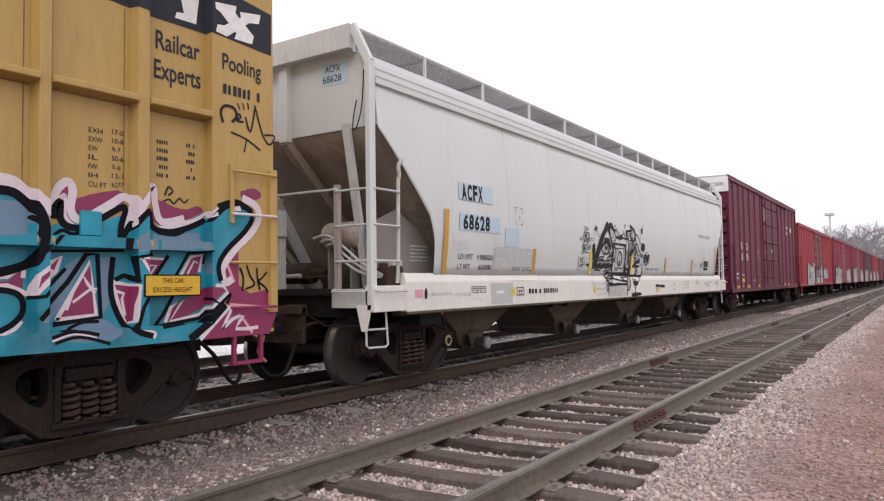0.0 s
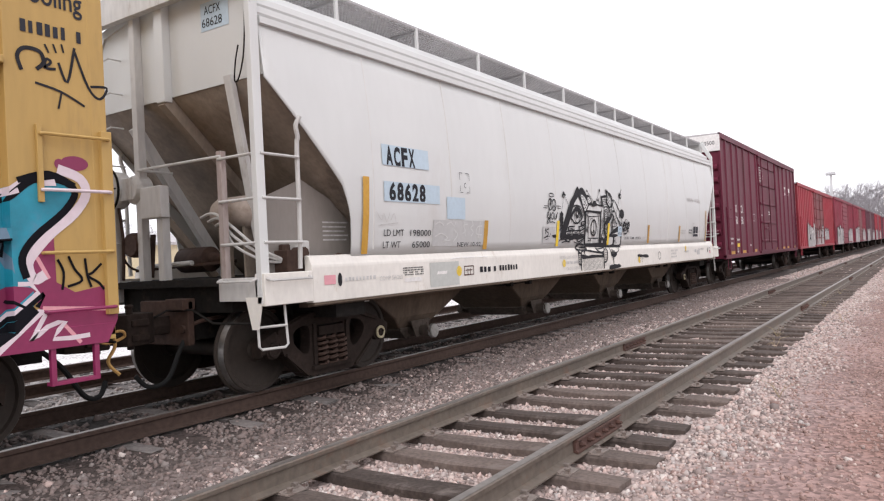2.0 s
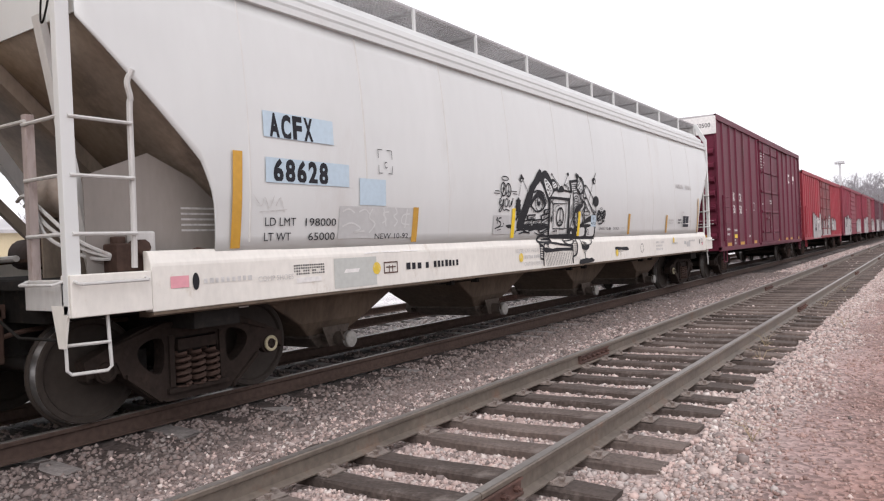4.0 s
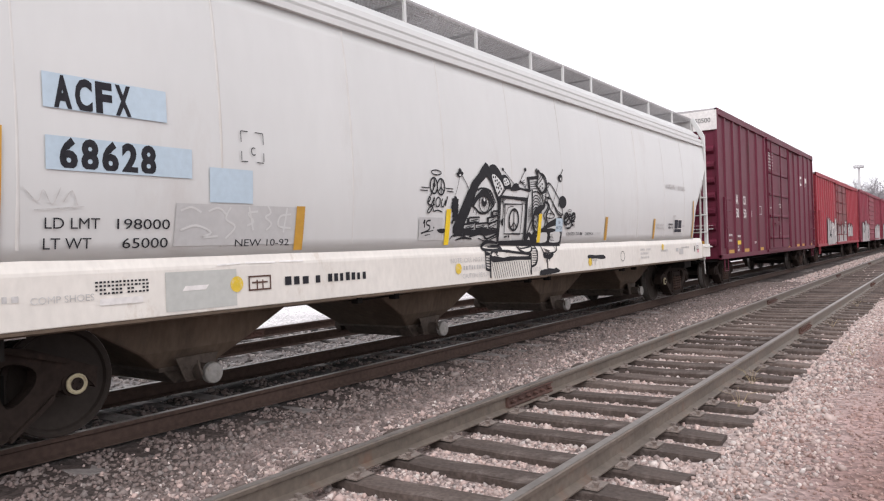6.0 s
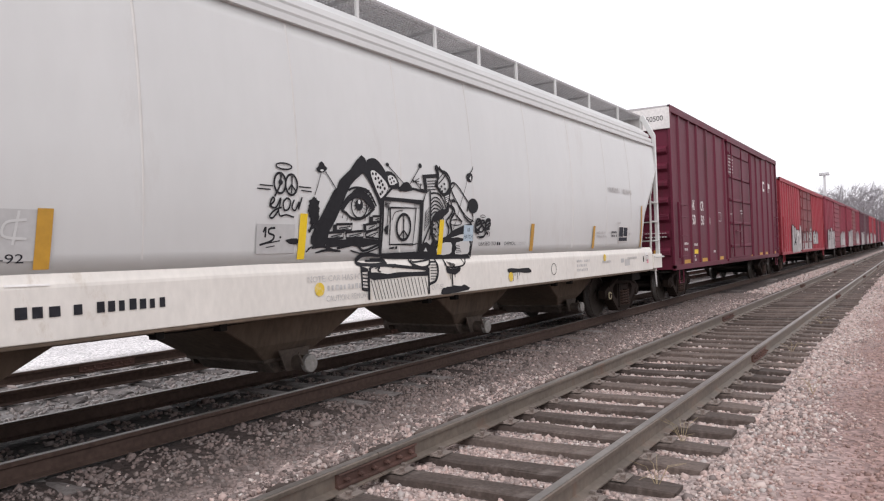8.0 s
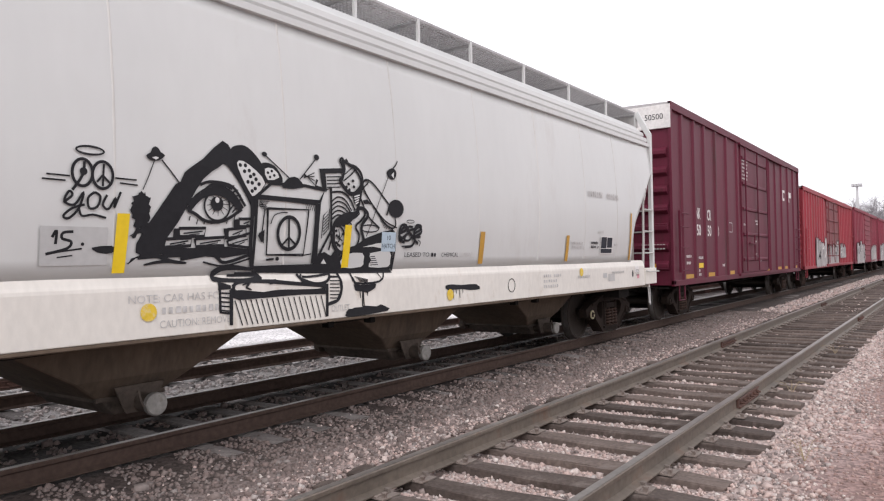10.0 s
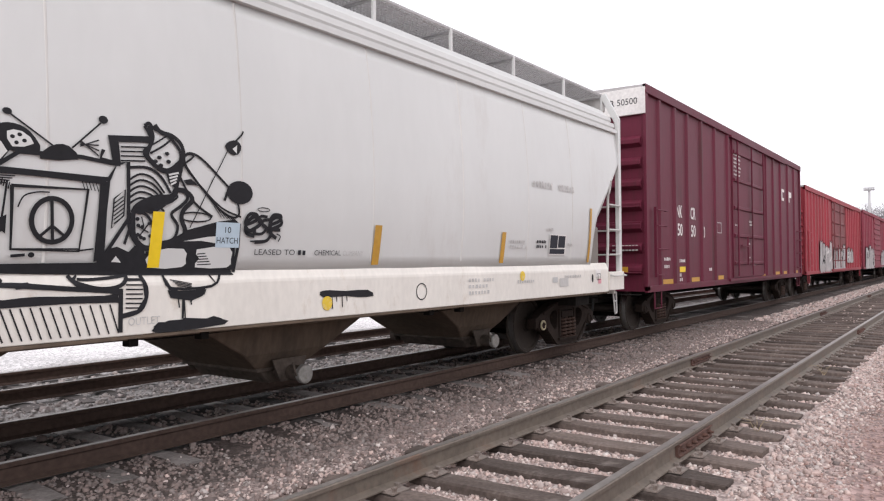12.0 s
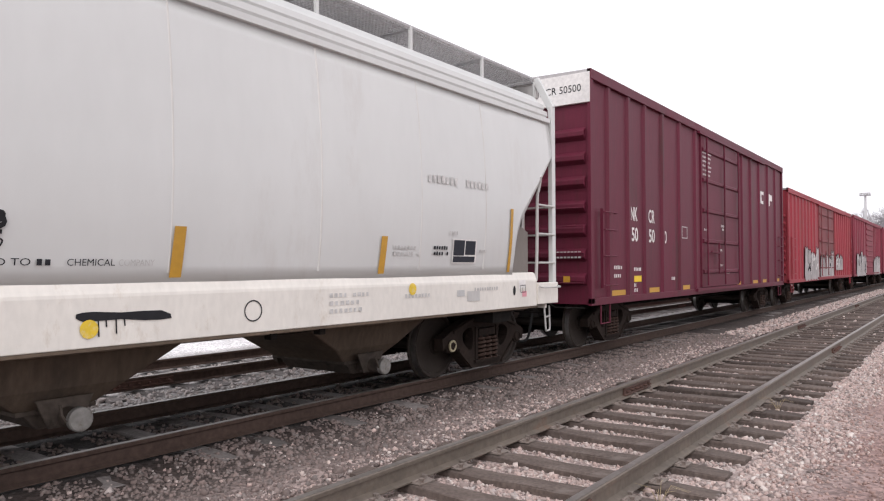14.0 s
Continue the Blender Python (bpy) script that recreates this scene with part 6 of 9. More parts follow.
# chalk scrawl over the grey patch
for pts in ([(9.75, 1.98), (9.85, 2.01), (9.95, 1.97)], [(10.02, 1.98), (10.12, 2.01), (10.2, 1.96)], [(9.75, 1.82), (9.9, 1.86), (10.05, 1.80), (9.95, 1.76), (10.12, 1.77)], [(10.25, 2.02), (10.2, 1.92), (10.3, 1.85), (10.2, 1.75)], [(10.55, 1.99), (10.44, 1.97), (10.5, 1.90), (10.43, 1.86)], [(10.45, 2.03), (10.50, 1.82)], [(10.95, 1.97), (10.82, 1.95), (10.80, 1.86), (10.95, 1.84)], [(10.90, 2.03), (10.86, 1.80)], [(10.66, 2.05), (10.70, 1.98), (10.64, 1.94), (10.71, 1.88), (10.65, 1.82)]):
    h_paint.line("chalk_scrawl", M_WHITE, [(a - _h, b) for a, b in pts], 0.018, 0.0065)
for pts in ([(10.1, 1.52), (10.35, 1.53)], [(10.4, 1.53), (10.75, 1.525)], [(10.8, 1.53), (11.1, 1.525)]):
    h_paint.line("chalk_scrawl", M_WHITEINK, [(a - _h, b) for a, b in pts], 0.016, 0.006, 0)
for pts in ([(8.52, 2.12), (8.62, 2.02), (8.66, 2.1), (8.72, 2.0), (8.78, 2.12)], [(8.8, 2.02), (8.86, 2.1), (8.9, 2.0)], [(8.6, 1.96), (8.95, 1.99)]):
    h_paint.line("pencil_scrawl", M_FADED, [(a - _h, b) for a, b in pts], 0.008, 0.006)
# number panel on the upright end sheet
e = -(HALF - 0.02) - 0.004


def end_area(name, material, car, x0, x1, z0, z1, y, label=""):
    return part(name, Shape().add([(x0, y, z0), (x1, y, z0), (x1, y, z1), (x0, y, z1)], [(0, 1, 2, 3)]), material, car, label)


def end_text(name, material, car, words, x, z, height, width, y):
    vs, fs = lettering(words, height, width)
    s = Shape()
    s.add([(x + a, y, z + b) for a, b in vs], fs)
    return part(name, s, material, car)


end_area("paint_patch", M_BLUEPATCH, hopper, 0.62, 1.06, 4.06, 4.36, e, "pale blue patch")
end_text("car_number", M_STENCIL, hopper, "ACFX", 0.68, 4.23, 0.09, 0.26, e - 0.003)
end_text("car_number", M_STENCIL, hopper, "68628", 0.64, 4.10, 0.09, 0.32, e - 0.003)
for i in range(5):
    h_w = Shape().add([(1.2285, y, z) for y, z in ((-8.05, 2.0 - 0.05 * i), (-7.62 - 0.03 * (i % 3), 2.0 - 0.05 * i), (-7.62 - 0.03 * (i % 3), 2.018 - 0.05 * i), (-8.05, 2.018 - 0.05 * i))], [(0, 1, 2, 3)])
    part("stencil", h_w, M_FADED, hopper)

# ---- lettering on the maroon boxcar ----


def mar_depth(y, z):
    return 1.412


m_paint = Paint(maroon, mar_depth)
mc = _mc
for words, y, z, hgt, w in (("NK", 28.80, 2.63, 0.27, 0.36), ("CR", 29.78, 2.63, 0.27, 0.36), ("50", 28.84, 2.22, 0.27, 0.34), ("50", 29.80, 2.22, 0.27, 0.34), ("0", 30.74, 2.22, 0.27, 0.15)):
    m_paint.text("car_number", M_WHITEINK, words, y - mc, z, hgt, w, 0.003, "white lettering", bold=0.02)
for i, (y, z, w, n) in enumerate(((27.95, 1.66, 0.4, 5), (27.95, 1.5, 0.35, 4), (28.95, 1.62, 0.4, 5), (28.95, 1.3, 0.2, 3), (28.95, 1.2, 0.2, 3), (31.2, 1.4, 0.25, 3))):
    m_paint.bars("stencil", M_WHITEINK, y - mc, z, 0.07, w, n, 0.003, seed=60 + i)
m_paint.area("sticker", M_YTAPE, quad(28.95 - mc, 29.35 - mc, 1.40, 1.52), 0.003, "yellow data sticker")
for a, b in ((27.8, 28.5), (29.8, 30.4), (32.0, 32.5), (36.9, 37.3), (38.8, 39.4), (40.1, 40.6), (42.2, 42.6)):
    m_paint.area("reflector_strip", M_OCHRE, quad(a - mc, b - mc, 1.16, 1.26), 0.003, "ochre reflector strip")
for a in (quad(31.95 - mc, 32.35 - mc, 2.62, 2.64), quad(31.95 - mc, 32.35 - mc, 2.36, 2.38), quad(31.95 - mc, 31.98 - mc, 2.36, 2.64), quad(32.32 - mc, 32.35 - mc, 2.36, 2.64)):
    m_paint.area("boxed_mark", M_FADED, a, 0.003)
for a in (quad(39.9 - mc, 40.35 - mc, 4.02, 4.12), quad(39.9 - mc, 40.05 - mc, 3.72, 4.12), quad(39.9 - mc, 40.3 - mc, 3.72, 3.82), quad(41.1 - mc, 41.25 - mc, 3.72, 4.12), quad(41.25 - mc, 41.6 - mc, 3.9, 4.1)):
    m_paint.area("white_mark", M_WHITEINK, a, 0.003, "broken white painted mark")
d_paint = Paint(maroon, lambda y, z: 1.455)
for i in range(6):
    d_paint.bars("stencil", M_WHITEINK, 33.5 - mc, 4.55 - 0.11 * i, 0.05, 0.75 - 0.05 * (i % 3), 9, 0.004, seed=80 + i)
for i, (y, z, w) in enumerate(((35.1, 2.75, 0.5), (35.1, 2.66, 0.5), (34.9, 2.1, 0.3), (35.0, 1.7, 0.25), (35.6, 1.5, 0.3), (33.55, 2.6, 0.25))):
    d_paint.bars("stencil", M_WHITEINK, y - mc, z, 0.06, w, 5, 0.004, seed=90 + i)
me_y = -(MAR_Y1 - MAR_Y0) / 2 - 0.004
part("end_panel", Shape().box(-1.46, 1.46, me_y - 0.02, me_y + 0.05, 4.62, 5.16), M_WHITEINK, maroon, "white top panel of the end", bevel=0.008)
end_text("car_number", M_STENCIL, maroon, "NKCR 50500", 0.35, 4.83, 0.13, 0.95, me_y - 0.024)
for i, z in enumerate((1.95, 1.86)):
    for k in range(8):
        end_area("stencil", M_FADED, maroon, 0.75 + 0.07 * k, 0.80 + 0.07 * k, z, z + 0.03, me_y - 0.062)
end_area("sticker", M_OCHRE, maroon, 0.95, 1.08, 1.42, 1.54, me_y - 0.062, "ochre reflector square")

# ---- lettering on the yellow car ----
yc = YEL_C
for words, y, z, w, hgt in (("Railcar", 3.975, 3.645, 0.475, 0.17), ("Experts", 3.96, 3.375, 0.50, 0.17), ("Pooling", 4.635, 3.60, 0.49, 0.155)):
    vs, fs = lettering(words, hgt, w, bold=0.012)
    y_paint.lay("lettering", M_SLATE, [(y + a - yc, z + b) for a, b in vs], fs, 0.005, "dark sans lettering", cut=True)
y_paint.bars("lettering", M_SLATE, 4.645 - yc, 3.36, 0.10, 0.485, 8, 0.005, seed=12)
for i, (a, b) in enumerate((("EXH", "17-0"), ("EXW", "10-8"), ("EW", "9-7"), ("IL", "50-6"), ("IW", "9-6"), ("IH", "13-1"), ("CU FT", "6277"))):
    y_paint.text("stencil", M_SLATE, a, 3.355 - yc, 2.775 - 0.075 * i, 0.042, 0.04 * len(a.replace(" ", "")), 0.005)
    y_paint.text("stencil", M_SLATE, b, 3.56 - yc, 2.79 - 0.075 * i, 0.042, 0.026 * len(b), 0.005)
for i in range(5):
    y_paint.bars("stencil", M_SLATE, 3.99 - yc, 2.78 - 0.075 * i, 0.036, 0.12, 5, 0.005, seed=110 + i)
    y_paint.bars("stencil", M_SLATE, 4.30 - yc, 2.79 - 0.075 * i, 0.036, 0.10, 4, 0.005, seed=120 + i)
part("sign_mount", Shape().box(Y_SKIN, Y_FACE + 0.004, 4.27 - yc, 4.31 - yc, 1.43, 1.57), M_TEAL, yellow)
sign = part("height_sign", Shape().box(Y_FACE + 0.004, Y_FACE + 0.014, 3.80 - yc, 4.375 - yc, 1.405, 1.60), M_INK, yellow, "black-edged yellow warning plate")
part("sign_face", Shape().box(Y_FACE + 0.012, Y_FACE + 0.017, 3.81 - yc, 4.365 - yc, 1.417, 1.588), M_SIGN, sign)
s_paint = Paint(sign, lambda y, z: Y_FACE + 0.017)
s_paint.text("lettering", M_INK, "THIS CAR", 3.97 - yc, 1.525, 0.042, 0.22, 0.002)
s_paint.text("lettering", M_INK, "EXCESS HEIGHT", 3.88 - yc, 1.445, 0.042, 0.40, 0.002)

# ---- silver scrawls along the far red cars ----


def scrawl(car, y0, y1, z0, z1, seed, half=1.47):
    rnd = random.Random(seed)
    p = Paint(car, lambda y, z: half)
    n = 5
    w = (y1 - y0) / n
    for i in range(n):
        c, top = y0 + w * (i + 0.5), z1 - rnd.uniform(0.0, 0.25) * (z1 - z0)
        blob = [(c - w * 0.55, z0), (c - w * rnd.uniform(0.45, 0.6), (z0 + top) / 2), (c - w * 0.42, top), (c + w * rnd.uniform(-0.1, 0.1), top - rnd.uniform(0, 0.2)), (c + w * 0.42, top), (c + w * rnd.uniform(0.4, 0.6), (z0 + top) / 2), (c + w * 0.5, z0)]
        p.area("silver_fill", M_SILVER, blob, 0.004, "dusty silver graffiti", 3)
        p.line("scrawl", M_INK, blob[1:6], 0.045, 0.006)
    for i in range(6):
        a = rnd.uniform(y0 + 0.2, y1 - 0.6)
        pts = [(a + rnd.uniform(-0.25, 0.35), rnd.uniform(z0 + 0.1, z1 - 0.2)) for _ in range(4)]
        p.line("scrawl", rnd.choice((M_WHITEINK, M_INK, M_SILVER)), pts, rnd.uniform(0.05, 0.12), 0.0075)


scrawl(red_a, -5.6, -2.3, 1.15, 2.5, 1)
scrawl(red_a, -1.9, 1.9, 1.2, 2.4, 2, 1.49)
scrawl(red_a, 2.8, 5.2, 1.5, 2.3, 3)
for i, car in enumerate(far_cars[:4]):
    scrawl(car, -7.0, -2.2, 1.1, 2.6, 10 + i)
    scrawl(car, 2.5, 6.8, 1.1, 2.5, 20 + i)

# ---- spray paint on the hopper and the yellow car: strokes in metres along and up each side ----
g_paint = Paint(hopper, hop_depth, (), h_paint.cuts_z, slide=-0.055)
g_paint.area("graffiti_fill", M_BLACKPAINT, [(-1.536, 2.737), (-1.734, 2.564), (-1.910, 2.437), (-1.973, 2.296), (-2.109, 2.135), (-2.276, 1.937), (-2.320, 1.791), (-2.138, 1.747), (-2.078, 1.837), (-2.059, 1.905), (-1.968, 2.029), (-1.870, 2.189), (-1.735, 2.396), (-1.579, 2.509), (-1.506, 2.534), (-1.370, 2.391), (-1.249, 2.209), (-1.210, 2.096), (-1.175, 2.257), (-1.270, 2.400), (-1.430, 2.636)], 0.004, "", 2)
g_paint.area("graffiti_fill", M_BLACKPAINT, [(-2.148, 1.814), (-2.078, 1.833), (-1.839, 1.828), (-1.513, 1.843), (-1.234, 1.821), (-1.218, 1.786), (-1.507, 1.744), (-1.717, 1.761), (-2.059, 1.750)], 0.0045, "", 0)
g_paint.area("graffiti_fill", M_BLACKPAINT, [(-1.460, 2.665), (-1.370, 2.720), (-1.265, 2.709), (-1.141, 2.608), (-1.086, 2.505), (-1.070, 2.418), (-1.222, 2.276), (-1.371, 2.517)], 0.0045, "", 3)
g_paint.area("graffiti_fill", M_WHITE, [(-1.396, 2.564), (-1.328, 2.585), (-1.191, 2.515), (-1.085, 2.408), (-1.203, 2.294), (-1.250, 2.308), (-1.353, 2.455)], 0.006, "", 2)
g_paint.disc("graffiti_spot", M_BLACKPAINT, (-1.361, 2.547), 0.018, 0.017, 0.007)
g_paint.disc("graffiti_spot", M_BLACKPAINT, (-1.306, 2.549), 0.018, 0.018, 0.007)
g_paint.disc("graffiti_spot", M_BLACKPAINT, (-1.317, 2.497), 0.018, 0.017, 0.007)
g_paint.disc("graffiti_spot", M_BLACKPAINT, (-1.266, 2.507), 0.018, 0.017, 0.007)
g_paint.disc("graffiti_spot", M_BLACKPAINT, (-1.252, 2.457), 0.019, 0.017, 0.007)
g_paint.disc("graffiti_spot", M_BLACKPAINT, (-1.215, 2.478), 0.019, 0.017, 0.007)
g_paint.disc("graffiti_spot", M_BLACKPAINT, (-1.191, 2.437), 0.019, 0.018, 0.007)
g_paint.disc("graffiti_spot", M_BLACKPAINT, (-1.233, 2.403), 0.019, 0.018, 0.007)
g_paint.disc("graffiti_spot", M_BLACKPAINT, (-1.157, 2.397), 0.019, 0.018, 0.007)
g_paint.disc("graffiti_spot", M_BLACKPAINT, (-1.199, 2.355), 0.019, 0.017, 0.007)
g_paint.disc("graffiti_spot", M_BLACKPAINT, (-1.232, 2.331), 0.019, 0.017, 0.007)
g_paint.disc("graffiti_spot", M_BLACKPAINT, (-1.279, 2.408), 0.018, 0.017, 0.007)
g_paint.area("graffiti_fill", M_BLACKPAINT, [(-1.137, 2.569), (-1.044, 2.598), (-0.945, 2.556), (-0.879, 2.436), (-1.070, 2.418)], 0.0045, "", 3)
g_paint.area("graffiti_fill", M_WHITE, [(-1.090, 2.539), (-0.995, 2.550), (-0.921, 2.477), (-1.056, 2.442)], 0.006, "", 2)
g_paint.disc("graffiti_spot", M_BLACKPAINT, (-1.056, 2.508), 0.015, 0.013, 0.007)
g_paint.disc("graffiti_spot", M_BLACKPAINT, (-1.011, 2.526), 0.015, 0.013, 0.007)
g_paint.disc("graffiti_spot", M_BLACKPAINT, (-0.982, 2.489), 0.015, 0.013, 0.007)
g_paint.disc("graffiti_spot", M_BLACKPAINT, (-1.031, 2.471), 0.014, 0.013, 0.007)
g_paint.line("graffiti_stroke", M_BLACKPAINT, [(-1.881, 2.130), (-1.793, 2.225), (-1.673, 2.298), (-1.548, 2.325), (-1.440, 2.280), (-1.341, 2.166)], 0.05, 0.005, 4)
g_paint.line("graffiti_stroke", M_BLACKPAINT, [(-1.881, 2.130), (-1.811, 2.106), (-1.730, 2.059), (-1.627, 2.044), (-1.502, 2.070), (-1.341, 2.166)], 0.028, 0.005, 4)
g_paint.line("graffiti_stroke", M_BLACKPAINT, [(-1.766, 2.346), (-1.674, 2.378), (-1.528, 2.376), (-1.418, 2.336), (-1.304, 2.193)], 0.025, 0.005, 4)
g_paint.line("graffiti_stroke", M_BLACKPAINT, [(-1.878, 2.188), (-1.773, 2.282), (-1.653, 2.340), (-1.527, 2.351)], 0.015, 0.005, 4)
g_paint.ring("graffiti_ring", M_BLACKPAINT, (-1.597, 2.179), 0.127, 0.121, 0.018, 0.005)
g_paint.disc("graffiti_spot", M_BLACKPAINT, (-1.598, 2.199), 0.064, 0.061, 0.005)
g_paint.disc("graffiti_spot", M_WHITE, (-1.598, 2.231), 0.021, 0.025, 0.0065)
g_paint.line("graffiti_stroke", M_BLACKPAINT, [(-1.857, 2.088), (-1.867, 2.049)], 0.01, 0.005, 0)
g_paint.line("graffiti_stroke", M_BLACKPAINT, [(-1.786, 2.061), (-1.796, 2.021)], 0.01, 0.005, 0)
g_paint.line("graffiti_stroke", M_BLACKPAINT, [(-1.714, 2.064), (-1.725, 2.024)], 0.01, 0.005, 0)
g_paint.line("graffiti_stroke", M_BLACKPAINT, [(-1.641, 2.067), (-1.652, 2.027)], 0.01, 0.005, 0)
g_paint.line("graffiti_stroke", M_BLACKPAINT, [(-1.566, 2.071), (-1.577, 2.030)], 0.01, 0.005, 0)
g_paint.line("graffiti_stroke", M_BLACKPAINT, [(-1.489, 2.074), (-1.500, 2.033)], 0.01, 0.005, 0)
g_paint.line("graffiti_stroke", M_BLACKPAINT, [(-1.412, 2.111), (-1.423, 2.069)], 0.01, 0.005, 0)
g_paint.line("graffiti_stroke", M_BLACKPAINT, [(-1.959, 1.984), (-1.703, 1.993), (-1.716, 1.925), (-1.949, 1.919), (-1.959, 1.984)], 0.026, 0.005, 0)
g_paint.line("graffiti_stroke", M_BLACKPAINT, [(-1.912, 1.945), (-1.734, 1.966)], 0.012, 0.005, 0)
g_paint.line("graffiti_stroke", M_BLACKPAINT, [(-1.862, 1.935), (-1.761, 1.945)], 0.008, 0.005, 0)
g_paint.line("graffiti_stroke", M_BLACKPAINT, [(-2.076, 1.897), (-1.834, 1.910), (-1.840, 1.847), (-2.078, 1.833), (-2.076, 1.897)], 0.026, 0.005, 0)
g_paint.line("graffiti_stroke", M_BLACKPAINT, [(-2.032, 1.858), (-1.864, 1.886)], 0.012, 0.005, 0)
g_paint.line("graffiti_stroke", M_BLACKPAINT, [(-1.984, 1.848), (-1.890, 1.866)], 0.008, 0.005, 0)
g_paint.line("graffiti_stroke", M_BLACKPAINT, [(-1.803, 1.903), (-1.516, 1.921), (-1.513, 1.851), (-1.792, 1.840), (-1.803, 1.903)], 0.026, 0.005, 0)
g_paint.line("graffiti_stroke", M_BLACKPAINT, [(-1.754, 1.864), (-1.549, 1.894)], 0.012, 0.005, 0)
g_paint.line("graffiti_stroke", M_BLACKPAINT, [(-1.701, 1.853), (-1.578, 1.873)], 0.008, 0.005, 0)
g_paint.line("graffiti_stroke", M_BLACKPAINT, [(-1.485, 1.988), (-1.290, 2.007), (-1.286, 1.939), (-1.473, 1.914), (-1.485, 1.988)], 0.026, 0.005, 0)
g_paint.line("graffiti_stroke", M_BLACKPAINT, [(-1.431, 1.944), (-1.325, 1.981)], 0.012, 0.005, 0)
g_paint.line("graffiti_stroke", M_BLACKPAINT, [(-1.372, 1.933), (-1.356, 1.959)], 0.008, 0.005, 0)
g_paint.line("graffiti_stroke", M_BLACKPAINT, [(-1.375, 2.080), (-1.219, 2.087), (-1.216, 2.023), (-1.363, 2.017), (-1.375, 2.080)], 0.026, 0.005, 0)
g_paint.line("graffiti_stroke", M_BLACKPAINT, [(-1.319, 2.042), (-1.255, 2.062)], 0.012, 0.005, 0)
g_paint.line("graffiti_stroke", M_BLACKPAINT, [(-1.259, 2.032), (-1.287, 2.039)], 0.008, 0.005, 0)
g_paint.line("graffiti_stroke", M_BLACKPAINT, [(-1.481, 1.893), (-1.232, 1.966), (-1.235, 1.833), (-1.470, 1.856), (-1.481, 1.893)], 0.026, 0.005, 0)
g_paint.line("graffiti_stroke", M_BLACKPAINT, [(-1.427, 1.867), (-1.266, 1.908)], 0.012, 0.005, 0)
g_paint.line("graffiti_stroke", M_BLACKPAINT, [(-1.368, 1.855), (-1.297, 1.886)], 0.008, 0.005, 0)
g_paint.area("graffiti_fill", M_BLACKPAINT, [(-2.003, 1.982), (-1.952, 1.984), (-1.938, 1.915), (-2.008, 1.914)], 0.0048, "", 0)
g_paint.area("graffiti_fill", M_BLACKPAINT, [(-1.528, 1.995), (-1.477, 1.997), (-1.473, 1.910), (-1.507, 1.901)], 0.0048, "", 0)
g_paint.area("graffiti_fill", M_BLACKPAINT, [(-1.428, 2.073), (-1.366, 2.080), (-1.353, 2.005), (-1.424, 2.002)], 0.0048, "", 0)
g_paint.line("graffiti_stroke", M_BLACKPAINT, [(-2.301, 1.744), (-2.131, 1.762), (-2.022, 1.724), (-1.871, 1.707)], 0.035, 0.005, 4, taper=True)
g_paint.line("graffiti_stroke", M_BLACKPAINT, [(-2.249, 1.696), (-2.094, 1.720), (-1.928, 1.711)], 0.025, 0.005, 4, taper=True)
g_paint.line("graffiti_stroke", M_BLACKPAINT, [(-1.930, 1.738), (-1.717, 1.769), (-1.637, 1.789), (-1.571, 1.745), (-1.483, 1.707), (-1.217, 1.778)], 0.028, 0.005, 4)
g_paint.line("graffiti_stroke", M_BLACKPAINT, [(-1.714, 1.713), (-1.503, 1.678), (-1.228, 1.739)], 0.015, 0.005, 4)
g_paint.area("graffiti_fill", M_BLACKPAINT, [(-2.250, 2.535), (-2.209, 2.563), (-2.198, 2.594), (-2.170, 2.613), (-2.139, 2.598), (-2.125, 2.574), (-2.087, 2.549), (-2.148, 2.504), (-2.217, 2.502)], 0.005, "", 2)
g_paint.area("graffiti_fill", M_WHITE, [(-2.203, 2.523), (-2.168, 2.535), (-2.140, 2.527), (-2.168, 2.509)], 0.0065, "", 0)
g_paint.line("graffiti_stroke", M_BLACKPAINT, [(-2.182, 2.499), (-2.233, 2.365), (-2.276, 2.270)], 0.008, 0.005, 0)
g_paint.line("graffiti_stroke", M_BLACKPAINT, [(-2.119, 2.515), (-2.040, 2.434), (-1.958, 2.344)], 0.012, 0.005, 0)
g_paint.line("graffiti_stroke", M_BLACKPAINT, [(-1.180, 2.287), (-0.397, 2.284), (-0.451, 1.663), (-1.194, 1.657), (-1.180, 2.287)], 0.04, 0.005, 0)
g_paint.line("graffiti_stroke", M_BLACKPAINT, [(-1.180, 2.287), (-1.011, 2.415), (-0.600, 2.425), (-0.339, 2.399), (-0.397, 2.284)], 0.03, 0.005, 0)
g_paint.line("graffiti_stroke", M_BLACKPAINT, [(-1.011, 2.415), (-0.842, 2.412)], 0.02, 0.005, 0)
g_paint.line("graffiti_stroke", M_BLACKPAINT, [(-0.339, 2.399), (-0.249, 2.426), (-0.238, 2.005), (-0.451, 1.663)], 0.03, 0.005, 0)
g_paint.line("graffiti_stroke", M_BLACKPAINT, [(-1.058, 2.191), (-0.552, 2.198), (-0.596, 1.759), (-1.048, 1.769), (-1.058, 2.191)], 0.016, 0.005, 0)
g_paint.line("graffiti_stroke", M_BLACKPAINT, [(-1.014, 2.048), (-0.977, 2.125), (-0.891, 2.156), (-0.813, 2.160)], 0.01, 0.005, 4)
g_paint.ring("graffiti_ring", M_BLACKPAINT, (-0.789, 1.970), 0.135, 0.150, 0.034, 0.005)
g_paint.line("graffiti_stroke", M_BLACKPAINT, [(-0.797, 2.106), (-0.781, 1.824)], 0.022, 0.005, 0)
g_paint.line("graffiti_stroke", M_BLACKPAINT, [(-0.787, 1.933), (-0.876, 1.850)], 0.02, 0.005, 0)
